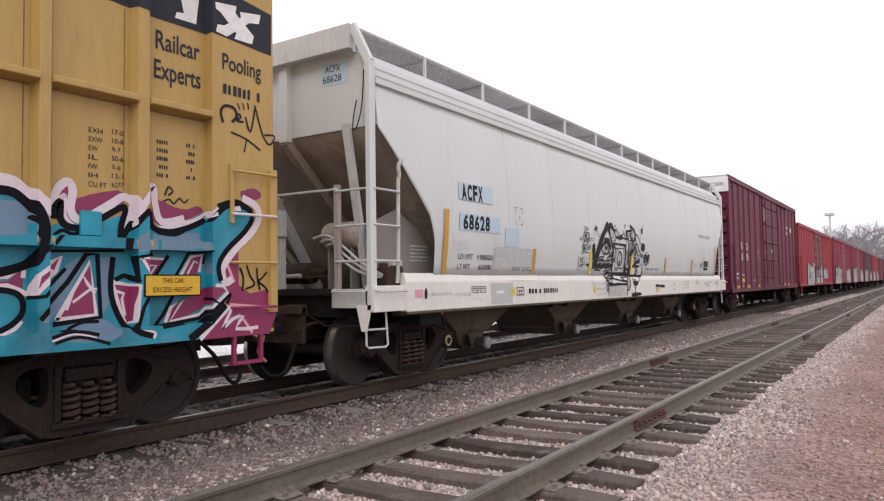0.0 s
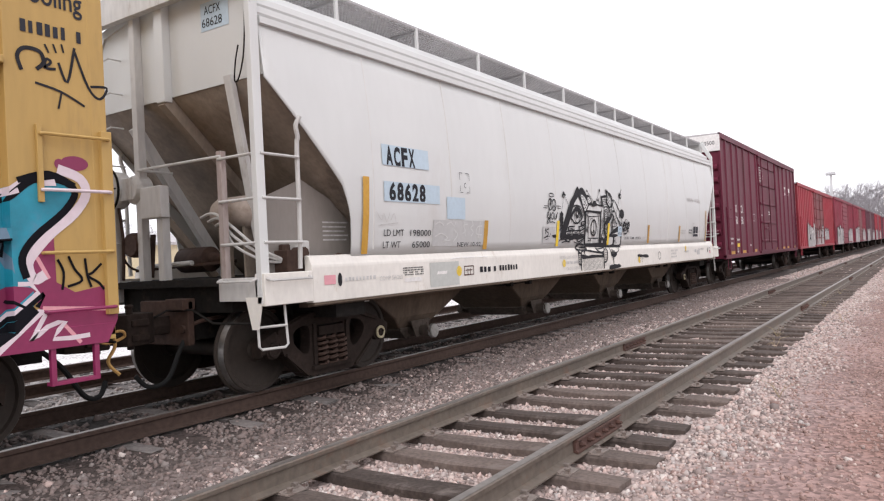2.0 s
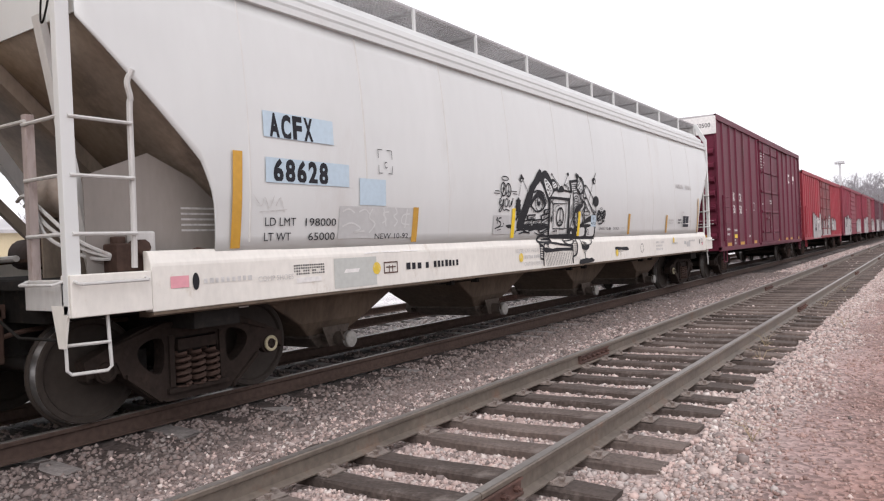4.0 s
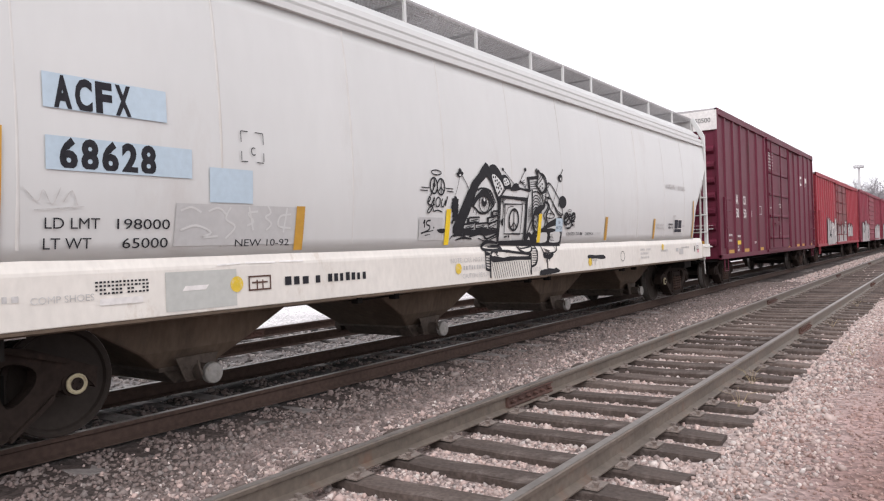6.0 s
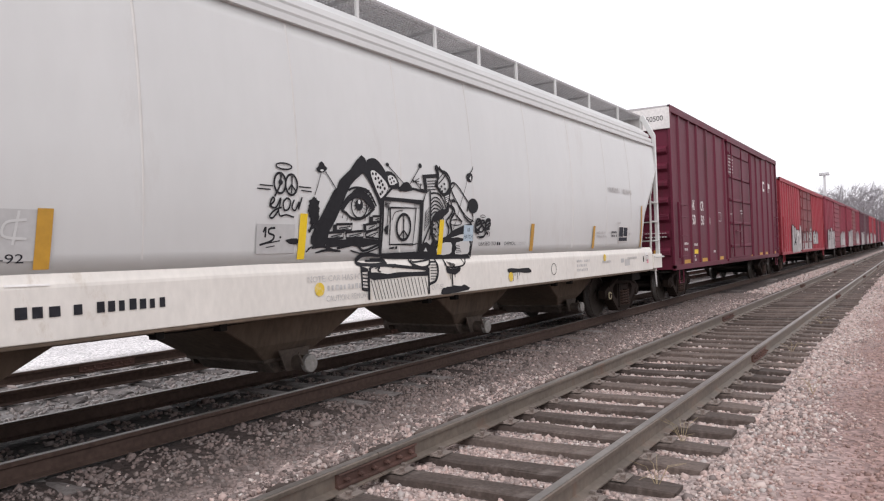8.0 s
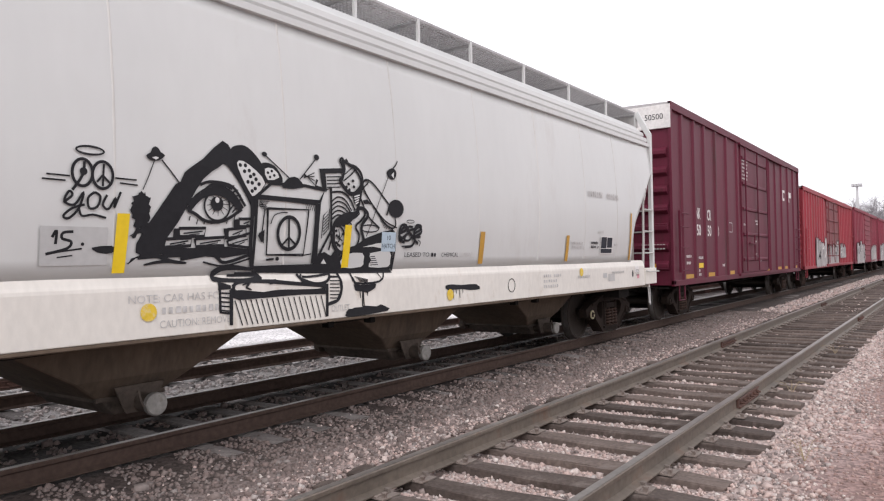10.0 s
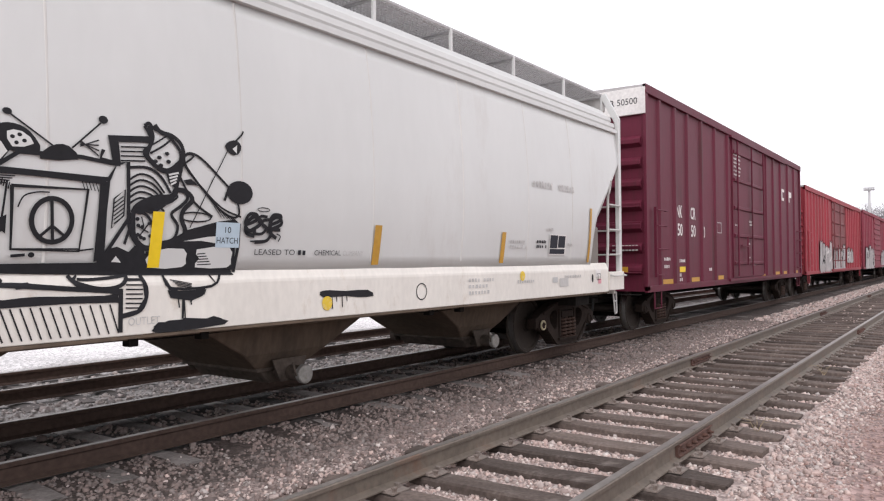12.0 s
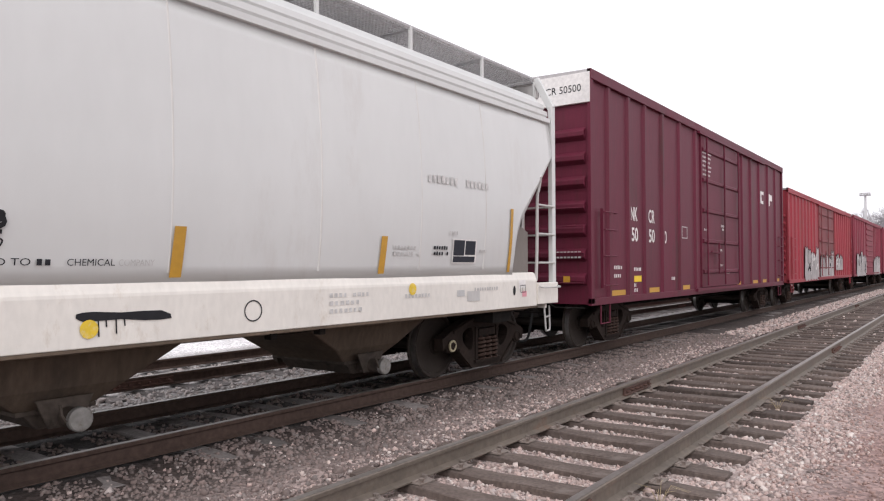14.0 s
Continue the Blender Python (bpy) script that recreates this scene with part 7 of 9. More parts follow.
g_paint.line("graffiti_stroke", M_BLACKPAINT, [(-0.787, 1.933), (-0.685, 1.852)], 0.02, 0.005, 0)
g_paint.area("graffiti_fill", M_BLACKPAINT, [(-0.879, 2.382), (-0.848, 2.448), (-0.775, 2.492), (-0.689, 2.491), (-0.622, 2.404)], 0.005, "", 2)
g_paint.line("graffiti_stroke", M_BLACKPAINT, [(-0.796, 2.480), (-1.067, 2.657)], 0.012, 0.005, 0)
g_paint.line("graffiti_stroke", M_BLACKPAINT, [(-0.667, 2.479), (-0.457, 2.687)], 0.012, 0.005, 0)
g_paint.disc("graffiti_spot", M_BLACKPAINT, (-1.086, 2.672), 0.030, 0.022, 0.005)
g_paint.disc("graffiti_spot", M_BLACKPAINT, (-0.439, 2.713), 0.035, 0.029, 0.005)
g_paint.line("graffiti_stroke", M_BLACKPAINT, [(-0.612, 2.499), (-0.473, 2.560)], 0.01, 0.005, 0)
g_paint.line("graffiti_stroke", M_BLACKPAINT, [(-0.611, 2.513), (-0.475, 2.522)], 0.01, 0.005, 0)
g_paint.line("graffiti_stroke", M_BLACKPAINT, [(-0.611, 2.527), (-0.475, 2.483)], 0.01, 0.005, 0)
g_paint.line("graffiti_stroke", M_BLACKPAINT, [(-0.610, 2.541), (-0.475, 2.445)], 0.01, 0.005, 0)
g_paint.line("graffiti_stroke", M_BLACKPAINT, [(-1.141, 2.247), (-1.150, 2.203)], 0.008, 0.005, 0)
g_paint.line("graffiti_stroke", M_BLACKPAINT, [(-1.127, 2.239), (-1.136, 2.195)], 0.008, 0.005, 0)
g_paint.line("graffiti_stroke", M_BLACKPAINT, [(-1.112, 2.231), (-1.121, 2.187)], 0.008, 0.005, 0)
g_paint.line("graffiti_stroke", M_BLACKPAINT, [(-1.097, 2.224), (-1.107, 2.179)], 0.008, 0.005, 0)
g_paint.line("graffiti_stroke", M_BLACKPAINT, [(-1.083, 2.216), (-1.092, 2.171)], 0.008, 0.005, 0)
g_paint.line("graffiti_stroke", M_BLACKPAINT, [(-1.068, 2.208), (-1.077, 2.163)], 0.008, 0.005, 0)
g_paint.line("graffiti_stroke", M_BLACKPAINT, [(-1.131, 2.217), (-1.083, 2.220), (-1.109, 1.979), (-1.141, 1.956)], 0.014, 0.005, 0)
g_paint.area("graffiti_fill", M_BLACKPAINT, [(-1.146, 1.956), (-1.081, 1.997), (-1.084, 1.870), (-1.134, 1.913)], 0.005, "", 0)
g_paint.area("graffiti_fill", M_BLACKPAINT, [(-0.461, 2.260), (-0.403, 2.264), (-0.408, 1.711), (-0.487, 1.683)], 0.0055, "", 0)
g_paint.line("graffiti_stroke", M_BLACKPAINT, [(-0.354, 2.146), (-0.270, 2.219), (-0.276, 2.028), (-0.366, 1.928), (-0.354, 2.146)], 0.012, 0.005, 0)
g_paint.line("graffiti_stroke", M_BLACKPAINT, [(-0.359, 2.107), (-0.282, 2.169)], 0.009, 0.005, 0)
g_paint.line("graffiti_stroke", M_BLACKPAINT, [(-0.357, 2.078), (-0.281, 2.140)], 0.009, 0.005, 0)
g_paint.line("graffiti_stroke", M_BLACKPAINT, [(-0.356, 2.049), (-0.281, 2.111)], 0.009, 0.005, 0)
g_paint.line("graffiti_stroke", M_BLACKPAINT, [(-0.354, 2.020), (-0.279, 2.081)], 0.009, 0.005, 0)
g_paint.line("graffiti_stroke", M_BLACKPAINT, [(-0.352, 1.992), (-0.278, 2.052)], 0.009, 0.005, 0)
g_paint.line("graffiti_stroke", M_BLACKPAINT, [(-0.350, 1.963), (-0.276, 2.023)], 0.009, 0.005, 0)
g_paint.area("graffiti_fill", M_BLACKPAINT, [(-1.175, 1.647), (-0.452, 1.673), (-0.085, 1.658), (0.706, 1.614), (0.744, 1.568), (-0.255, 1.582), (-1.209, 1.614)], 0.005, "", 0)
g_paint.line("graffiti_stroke", M_BLACKPAINT, [(-1.045, 1.725), (-0.955, 1.733)], 0.02, 0.005, 0)
g_paint.disc("graffiti_spot", M_BLACKPAINT, (-0.915, 1.733), 0.021, 0.018, 0.005)
g_paint.line("graffiti_stroke", M_BLACKPAINT, [(-0.629, 1.759), (-0.490, 1.778)], 0.012, 0.005, 0)
g_paint.area("graffiti_fill", M_BLACKPAINT, [(-0.408, 2.606), (-0.056, 2.644), (-0.071, 2.592), (-0.326, 2.566), (-0.309, 2.411), (-0.369, 2.397)], 0.005, "", 0)
g_paint.line("graffiti_stroke", M_BLACKPAINT, [(-0.309, 2.533), (-0.110, 2.553)], 0.012, 0.005, 0)
g_paint.line("graffiti_stroke", M_BLACKPAINT, [(-0.310, 2.499), (-0.112, 2.518)], 0.012, 0.005, 0)
g_paint.line("graffiti_stroke", M_BLACKPAINT, [(-0.310, 2.465), (-0.112, 2.483)], 0.012, 0.005, 0)
g_paint.line("graffiti_stroke", M_BLACKPAINT, [(-0.309, 2.431), (-0.112, 2.448)], 0.012, 0.005, 0)
g_paint.line("graffiti_stroke", M_BLACKPAINT, [(-0.441, 2.496), (-0.463, 2.427), (-0.309, 2.402)], 0.03, 0.005, 0)
g_paint.line("graffiti_stroke", M_BLACKPAINT, [(-0.117, 2.718), (-0.078, 2.743), (-0.040, 2.707), (0.063, 2.678), (0.167, 2.586), (0.191, 2.510), (0.151, 2.403), (0.031, 2.384), (-0.074, 2.451), (-0.125, 2.517), (-0.058, 2.589), (-0.081, 2.662), (-0.117, 2.718)], 0.026, 0.005, 4)
g_paint.line("graffiti_stroke", M_BLACKPAINT, [(-0.074, 2.511), (0.039, 2.583), (0.108, 2.642)], 0.016, 0.005, 4)
g_paint.line("graffiti_stroke", M_BLACKPAINT, [(-0.098, 2.549), (0.008, 2.621), (0.076, 2.669)], 0.012, 0.005, 4)
g_paint.disc("graffiti_spot", M_BLACKPAINT, (0.003, 2.488), 0.020, 0.015, 0.005)
g_paint.disc("graffiti_spot", M_BLACKPAINT, (0.070, 2.525), 0.020, 0.015, 0.005)
g_paint.disc("graffiti_spot", M_BLACKPAINT, (0.083, 2.464), 0.020, 0.016, 0.005)
g_paint.disc("graffiti_spot", M_BLACKPAINT, (0.017, 2.428), 0.020, 0.016, 0.005)
g_paint.disc("graffiti_spot", M_BLACKPAINT, (-0.029, 2.455), 0.020, 0.015, 0.005)
g_paint.line("graffiti_stroke", M_BLACKPAINT, [(-0.247, 2.289), (-0.154, 2.345), (-0.046, 2.322), (0.053, 2.217)], 0.016, 0.005, 4)
g_paint.line("graffiti_stroke", M_BLACKPAINT, [(-0.246, 2.245), (-0.154, 2.300), (-0.045, 2.277), (0.054, 2.181)], 0.016, 0.005, 4)
g_paint.line("graffiti_stroke", M_BLACKPAINT, [(-0.246, 2.201), (-0.153, 2.255), (-0.045, 2.232), (0.054, 2.146)], 0.016, 0.005, 4)
g_paint.line("graffiti_stroke", M_BLACKPAINT, [(-0.245, 2.156), (-0.153, 2.211), (-0.044, 2.187), (0.055, 2.110)], 0.016, 0.005, 4)
g_paint.line("graffiti_stroke", M_BLACKPAINT, [(-0.244, 2.112), (-0.152, 2.166), (-0.043, 2.141), (0.057, 2.074)], 0.016, 0.005, 4)
g_paint.line("graffiti_stroke", M_BLACKPAINT, [(-0.236, 2.388), (-0.092, 2.399), (0.019, 2.342), (0.107, 2.220)], 0.022, 0.005, 4)
g_paint.area("graffiti_fill", M_BLACKPAINT, [(-0.131, 2.087), (-0.095, 2.159), (0.021, 2.210), (0.154, 2.171), (0.075, 2.126), (-0.002, 2.072), (-0.065, 2.050)], 0.0055, "", 2)
g_paint.line("graffiti_stroke", M_BLACKPAINT, [(-0.205, 2.065), (-0.236, 1.980), (-0.197, 1.858), (-0.110, 1.779), (-0.048, 1.809), (-0.031, 1.935), (-0.090, 2.039), (-0.205, 2.065)], 0.022, 0.005, 4)
g_paint.disc("graffiti_spot", M_BLACKPAINT, (-0.164, 2.007), 0.016, 0.015, 0.005)
g_paint.disc("graffiti_spot", M_BLACKPAINT, (-0.122, 1.948), 0.016, 0.015, 0.005)
g_paint.disc("graffiti_spot", M_BLACKPAINT, (-0.155, 1.888), 0.015, 0.015, 0.005)
g_paint.disc("graffiti_spot", M_BLACKPAINT, (-0.103, 1.859), 0.016, 0.015, 0.005)
g_paint.line("graffiti_stroke", M_BLACKPAINT, [(-0.001, 2.052), (0.037, 1.886), (-0.010, 1.809)], 0.03, 0.005, 4)
g_paint.line("graffiti_stroke", M_BLACKPAINT, [(0.153, 2.264), (0.236, 2.238), (0.257, 2.186), (0.196, 2.121), (0.118, 2.056), (0.179, 1.965), (0.146, 1.861), (0.028, 1.830)], 0.026, 0.005, 4)
g_paint.line("graffiti_stroke", M_BLACKPAINT, [(0.074, 2.188), (0.140, 2.222), (0.168, 2.192), (0.114, 2.159)], 0.016, 0.005, 4)
g_paint.line("graffiti_stroke", M_BLACKPAINT, [(0.111, 2.374), (0.166, 2.301), (0.127, 2.221)], 0.03, 0.005, 4)
g_paint.line("graffiti_stroke", M_BLACKPAINT, [(0.219, 2.518), (0.276, 2.554), (0.380, 2.522), (0.564, 2.381), (0.718, 2.243), (0.767, 2.101), (0.709, 2.055), (0.568, 2.115), (0.383, 2.288), (0.246, 2.437), (0.219, 2.518)], 0.02, 0.005, 4)
g_paint.line("graffiti_stroke", M_BLACKPAINT, [(0.172, 2.379), (0.313, 2.168), (0.498, 2.053)], 0.02, 0.005, 4)
g_paint.ring("graffiti_ring", M_BLACKPAINT, (0.340, 2.043), 0.144, 0.037, 0.014, 0.005)
g_paint.line("graffiti_stroke", M_BLACKPAINT, [(0.508, 2.145), (0.587, 2.051)], 0.006, 0.005, 0)
g_paint.line("graffiti_stroke", M_BLACKPAINT, [(0.538, 2.130), (0.618, 2.046)], 0.006, 0.005, 0)
g_paint.line("graffiti_stroke", M_BLACKPAINT, [(0.568, 2.115), (0.649, 2.042)], 0.006, 0.005, 0)
g_paint.line("graffiti_stroke", M_BLACKPAINT, [(0.598, 2.100), (0.680, 2.037)], 0.006, 0.005, 0)
g_paint.line("graffiti_stroke", M_BLACKPAINT, [(0.630, 2.085), (0.711, 2.033)], 0.006, 0.005, 0)
g_paint.line("graffiti_stroke", M_BLACKPAINT, [(0.662, 2.070), (0.742, 2.028)], 0.006, 0.005, 0)
g_paint.disc("graffiti_spot", M_BLACKPAINT, (0.772, 2.273), 0.135, 0.100, 0.005)
g_paint.line("graffiti_stroke", M_BLACKPAINT, [(0.656, 2.305), (0.612, 2.193)], 0.03, 0.005, 4, taper=True)
g_paint.line("graffiti_stroke", M_BLACKPAINT, [(0.290, 1.957), (0.490, 2.349), (0.643, 2.622)], 0.009, 0.005, 0)
g_paint.area("graffiti_fill", M_BLACKPAINT, [(0.614, 2.652), (0.662, 2.701), (0.740, 2.715), (0.784, 2.670), (0.750, 2.599), (0.672, 2.592)], 0.005, "", 2)
g_paint.area("graffiti_fill", M_WHITE, [(0.690, 2.638), (0.738, 2.676), (0.734, 2.603)], 0.0065, "", 0)
g_paint.line("graffiti_stroke", M_BLACKPAINT, [(0.724, 2.708), (0.789, 2.771), (0.807, 2.807)], 0.016, 0.005, 4)
g_paint.area("graffiti_fill", M_BLACKPAINT, [(0.196, 1.831), (0.224, 1.914), (0.725, 2.044), (0.775, 2.007), (0.583, 1.921), (0.404, 1.854), (0.605, 1.823), (0.198, 1.800)], 0.0055, "", 0)
g_paint.line("graffiti_stroke", M_BLACKPAINT, [(-0.081, 1.748), (0.234, 1.779), (0.236, 1.633), (-0.079, 1.618), (-0.081, 1.748)], 0.03, 0.005, 0)
g_paint.line("graffiti_stroke", M_BLACKPAINT, [(0.326, 1.768), (0.686, 1.779), (0.658, 1.620), (0.359, 1.615), (0.326, 1.768)], 0.03, 0.005, 0)
g_paint.line("graffiti_stroke", M_BLACKPAINT, [(0.352, 1.731), (0.451, 1.742)], 0.01, 0.005, 0)
g_paint.line("graffiti_stroke", M_BLACKPAINT, [(0.354, 1.705), (0.454, 1.715)], 0.01, 0.005, 0)
g_paint.line("graffiti_stroke", M_BLACKPAINT, [(0.357, 1.678), (0.457, 1.688)], 0.01, 0.005, 0)
g_paint.line("graffiti_stroke", M_BLACKPAINT, [(0.360, 1.652), (0.460, 1.661)], 0.01, 0.005, 0)
g_paint.line("graffiti_stroke", M_BLACKPAINT, [(0.744, 1.591), (0.775, 1.813), (0.775, 2.007)], 0.03, 0.005, 0)
g_paint.area("graffiti_fill", M_BLACKPAINT, [(-0.175, 1.808), (-0.096, 1.769), (-0.079, 1.618), (-0.254, 1.601), (-0.418, 1.624), (-0.276, 1.700)], 0.0055, "", 0)
g_paint.line("graffiti_stroke", M_BLACKPAINT, [(0.854, 2.004), (0.948, 2.040), (0.960, 2.091), (0.879, 2.094), (0.837, 2.025), (0.866, 1.959), (0.956, 1.950)], 0.03, 0.006, 4)
g_paint.line("graffiti_stroke", M_BLACKPAINT, [(1.077, 2.078), (1.002, 2.081), (0.981, 2.035), (1.068, 1.986), (1.023, 1.928), (0.925, 1.926)], 0.026, 0.006, 4)
g_paint.line("graffiti_stroke", M_BLACKPAINT, [(1.117, 2.010), (1.216, 2.048), (1.229, 2.095), (1.143, 2.098), (1.106, 2.033), (1.137, 1.971), (1.232, 1.967)], 0.03, 0.006, 4)
g_paint.ring("graffiti_ring", M_BLACKPAINT, (1.033, 2.140), 0.067, 0.017, 0.009, 0.005)
g_paint.line("graffiti_stroke", M_BLACKPAINT, [(1.192, 1.931), (1.237, 1.908), (1.216, 1.861)], 0.012, 0.005, 4)
g_paint.line("graffiti_stroke", M_BLACKPAINT, [(0.899, 1.858), (1.045, 1.866)], 0.014, 0.005, 4)
g_paint.line("graffiti_stroke", M_BLACKPAINT, [(-1.222, 1.648), (-1.459, 1.678), (-1.602, 1.639), (-1.625, 1.582), (-1.567, 1.552), (-1.210, 1.544), (-1.104, 1.558), (-1.162, 1.586), (-1.468, 1.595)], 0.022, 0.006, 4)
g_paint.line("graffiti_stroke", M_BLACKPAINT, [(-0.390, 1.643), (-0.239, 1.631), (-0.255, 1.582), (-0.492, 1.559), (-0.605, 1.562)], 0.022, 0.006, 4)
g_paint.line("graffiti_stroke", M_BLACKPAINT, [(-1.436, 1.502), (-1.324, 1.535), (-1.039, 1.539), (-0.810, 1.517), (-0.593, 1.496), (-0.332, 1.486), (-0.309, 1.446), (-0.480, 1.424), (-0.889, 1.439), (-1.138, 1.424), (-1.343, 1.439), (-1.423, 1.476)], 0.022, 0.006, 4)
g_paint.area("graffiti_fill", M_BLACKPAINT, [(-1.440, 1.485), (-1.347, 1.435), (-1.040, 1.432), (-0.676, 1.443), (-0.309, 1.436), (-0.304, 1.382), (-0.677, 1.392), (-1.041, 1.384), (-1.361, 1.380), (-1.446, 1.410)], 0.006, "", 0)
g_paint.area("graffiti_fill", M_BLACKPAINT, [(-1.575, 1.548), (-1.449, 1.511), (-1.445, 1.477), (-1.578, 1.475)], 0.0062, "", 0)
g_paint.line("graffiti_stroke", M_BLACKPAINT, [(-1.563, 1.548), (-1.555, 1.285), (-1.443, 1.268)], 0.026, 0.0062, 0)
g_paint.line("graffiti_stroke", M_BLACKPAINT, [(-1.545, 1.449), (-1.454, 1.440)], 0.014, 0.0062, 0)
g_paint.line("graffiti_stroke", M_BLACKPAINT, [(-1.545, 1.412), (-1.454, 1.402)], 0.014, 0.0062, 0)
g_paint.line("graffiti_stroke", M_BLACKPAINT, [(-1.545, 1.375), (-1.455, 1.365)], 0.014, 0.0062, 0)
g_paint.line("graffiti_stroke", M_BLACKPAINT, [(-1.546, 1.338), (-1.455, 1.327)], 0.014, 0.0062, 0)
g_paint.line("graffiti_stroke", M_BLACKPAINT, [(-1.546, 1.301), (-1.456, 1.290)], 0.014, 0.0062, 0)
g_paint.line("graffiti_stroke", M_BLACKPAINT, [(-1.436, 1.485), (-1.444, 1.168)], 0.03, 0.0065, 0)
g_paint.line("graffiti_stroke", M_BLACKPAINT, [(-0.284, 1.484), (-0.289, 1.161)], 0.03, 0.0065, 0)
g_paint.line("graffiti_stroke", M_BLACKPAINT, [(-1.406, 1.379), (-1.328, 1.158)], 0.011, 0.0062, 0)
g_paint.line("graffiti_stroke", M_BLACKPAINT, [(-1.350, 1.378), (-1.272, 1.158)], 0.011, 0.0062, 0)
g_paint.line("graffiti_stroke", M_BLACKPAINT, [(-1.292, 1.378), (-1.215, 1.158)], 0.011, 0.0062, 0)
g_paint.line("graffiti_stroke", M_BLACKPAINT, [(-1.234, 1.378), (-1.157, 1.158)], 0.011, 0.0062, 0)
g_paint.line("graffiti_stroke", M_BLACKPAINT, [(-1.175, 1.377), (-1.098, 1.158)], 0.011, 0.0062, 0)
g_paint.line("graffiti_stroke", M_BLACKPAINT, [(-1.114, 1.377), (-1.038, 1.158)], 0.011, 0.0062, 0)
g_paint.line("graffiti_stroke", M_BLACKPAINT, [(-1.053, 1.376), (-0.978, 1.158)], 0.011, 0.0062, 0)
g_paint.line("graffiti_stroke", M_BLACKPAINT, [(-0.990, 1.376), (-0.916, 1.158)], 0.011, 0.0062, 0)
g_paint.line("graffiti_stroke", M_BLACKPAINT, [(-0.926, 1.376), (-0.853, 1.158)], 0.011, 0.0062, 0)
g_paint.line("graffiti_stroke", M_BLACKPAINT, [(-0.862, 1.375), (-0.789, 1.158)], 0.011, 0.0062, 0)
g_paint.line("graffiti_stroke", M_BLACKPAINT, [(-0.796, 1.375), (-0.723, 1.158)], 0.011, 0.0062, 0)
g_paint.line("graffiti_stroke", M_BLACKPAINT, [(-0.728, 1.374), (-0.657, 1.158)], 0.011, 0.0062, 0)
g_paint.line("graffiti_stroke", M_BLACKPAINT, [(-0.660, 1.374), (-0.589, 1.158)], 0.011, 0.0062, 0)
g_paint.line("graffiti_stroke", M_BLACKPAINT, [(-0.590, 1.373), (-0.520, 1.158)], 0.011, 0.0062, 0)
g_paint.line("graffiti_stroke", M_BLACKPAINT, [(-0.519, 1.373), (-0.450, 1.158)], 0.011, 0.0062, 0)
g_paint.line("graffiti_stroke", M_BLACKPAINT, [(-0.446, 1.372), (-0.379, 1.158)], 0.011, 0.0062, 0)
g_paint.line("graffiti_stroke", M_BLACKPAINT, [(-0.372, 1.372), (-0.306, 1.158)], 0.011, 0.0062, 0)
g_paint.line("graffiti_stroke", M_BLACKPAINT, [(-0.231, 1.551), (-0.106, 1.548), (-0.086, 1.406), (-0.151, 1.310), (-0.275, 1.287)], 0.024, 0.0062, 0)
g_paint.line("graffiti_stroke", M_BLACKPAINT, [(-0.247, 1.512), (-0.110, 1.508)], 0.011, 0.0062, 0)
g_paint.line("graffiti_stroke", M_BLACKPAINT, [(-0.248, 1.478), (-0.111, 1.473)], 0.011, 0.0062, 0)
g_paint.line("graffiti_stroke", M_BLACKPAINT, [(-0.248, 1.443), (-0.111, 1.438)], 0.011, 0.0062, 0)
g_paint.line("graffiti_stroke", M_BLACKPAINT, [(-0.249, 1.409), (-0.112, 1.403)], 0.011, 0.0062, 0)
g_paint.line("graffiti_stroke", M_BLACKPAINT, [(-0.249, 1.374), (-0.112, 1.367)], 0.011, 0.0062, 0)
g_paint.line("graffiti_stroke", M_BLACKPAINT, [(-0.250, 1.340), (-0.113, 1.332)], 0.011, 0.0062, 0)
g_paint.line("graffiti_stroke", M_BLACKPAINT, [(-0.605, 1.590), (-0.631, 1.544), (-0.553, 1.494), (-0.380, 1.473)], 0.03, 0.0064, 4, taper=True)
g_paint.area("graffiti_fill", M_BLACKPAINT, [(-1.039, 1.539), (-0.936, 1.549), (-0.909, 1.512), (-1.015, 1.502)], 0.0064, "", 0)
g_paint.line("graffiti_stroke", M_BLACKPAINT, [(-1.324, 1.506), (-1.241, 1.528), (-1.278, 1.487), (-1.223, 1.463)], 0.024, 0.0064, 4, taper=True)
g_paint.area("graffiti_fill", M_BLACKPAINT, [(0.097, 1.460), (0.246, 1.433), (0.445, 1.473), (0.422, 1.404), (0.315, 1.367), (0.123, 1.397)], 0.0062, "", 0)
g_paint.line("graffiti_stroke", M_BLACKPAINT, [(0.076, 1.553), (0.124, 1.459)], 0.025, 0.0064, 0)
g_paint.line("graffiti_stroke", M_BLACKPAINT, [(0.495, 1.574), (0.548, 1.497), (0.445, 1.468)], 0.016, 0.0064, 0)
g_paint.line("graffiti_stroke", M_BLACKPAINT, [(0.191, 1.404), (0.203, 1.315)], 0.012, 0.0064, 0)
g_paint.line("graffiti_stroke", M_BLACKPAINT, [(0.246, 1.402), (0.256, 1.223)], 0.012, 0.0064, 0)
g_paint.line("graffiti_stroke", M_BLACKPAINT, [(0.301, 1.399), (0.314, 1.335)], 0.012, 0.0064, 0)
g_paint.line("graffiti_stroke", M_BLACKPAINT, [(0.125, 1.541), (0.317, 1.504)], 0.008, 0.0064, 0)
g_paint.line("graffiti_stroke", M_BLACKPAINT, [(0.145, 1.525), (0.317, 1.494)], 0.008, 0.0064, 0)
g_paint.line("graffiti_stroke", M_BLACKPAINT, [(0.165, 1.509), (0.317, 1.483)], 0.008, 0.0064, 0)
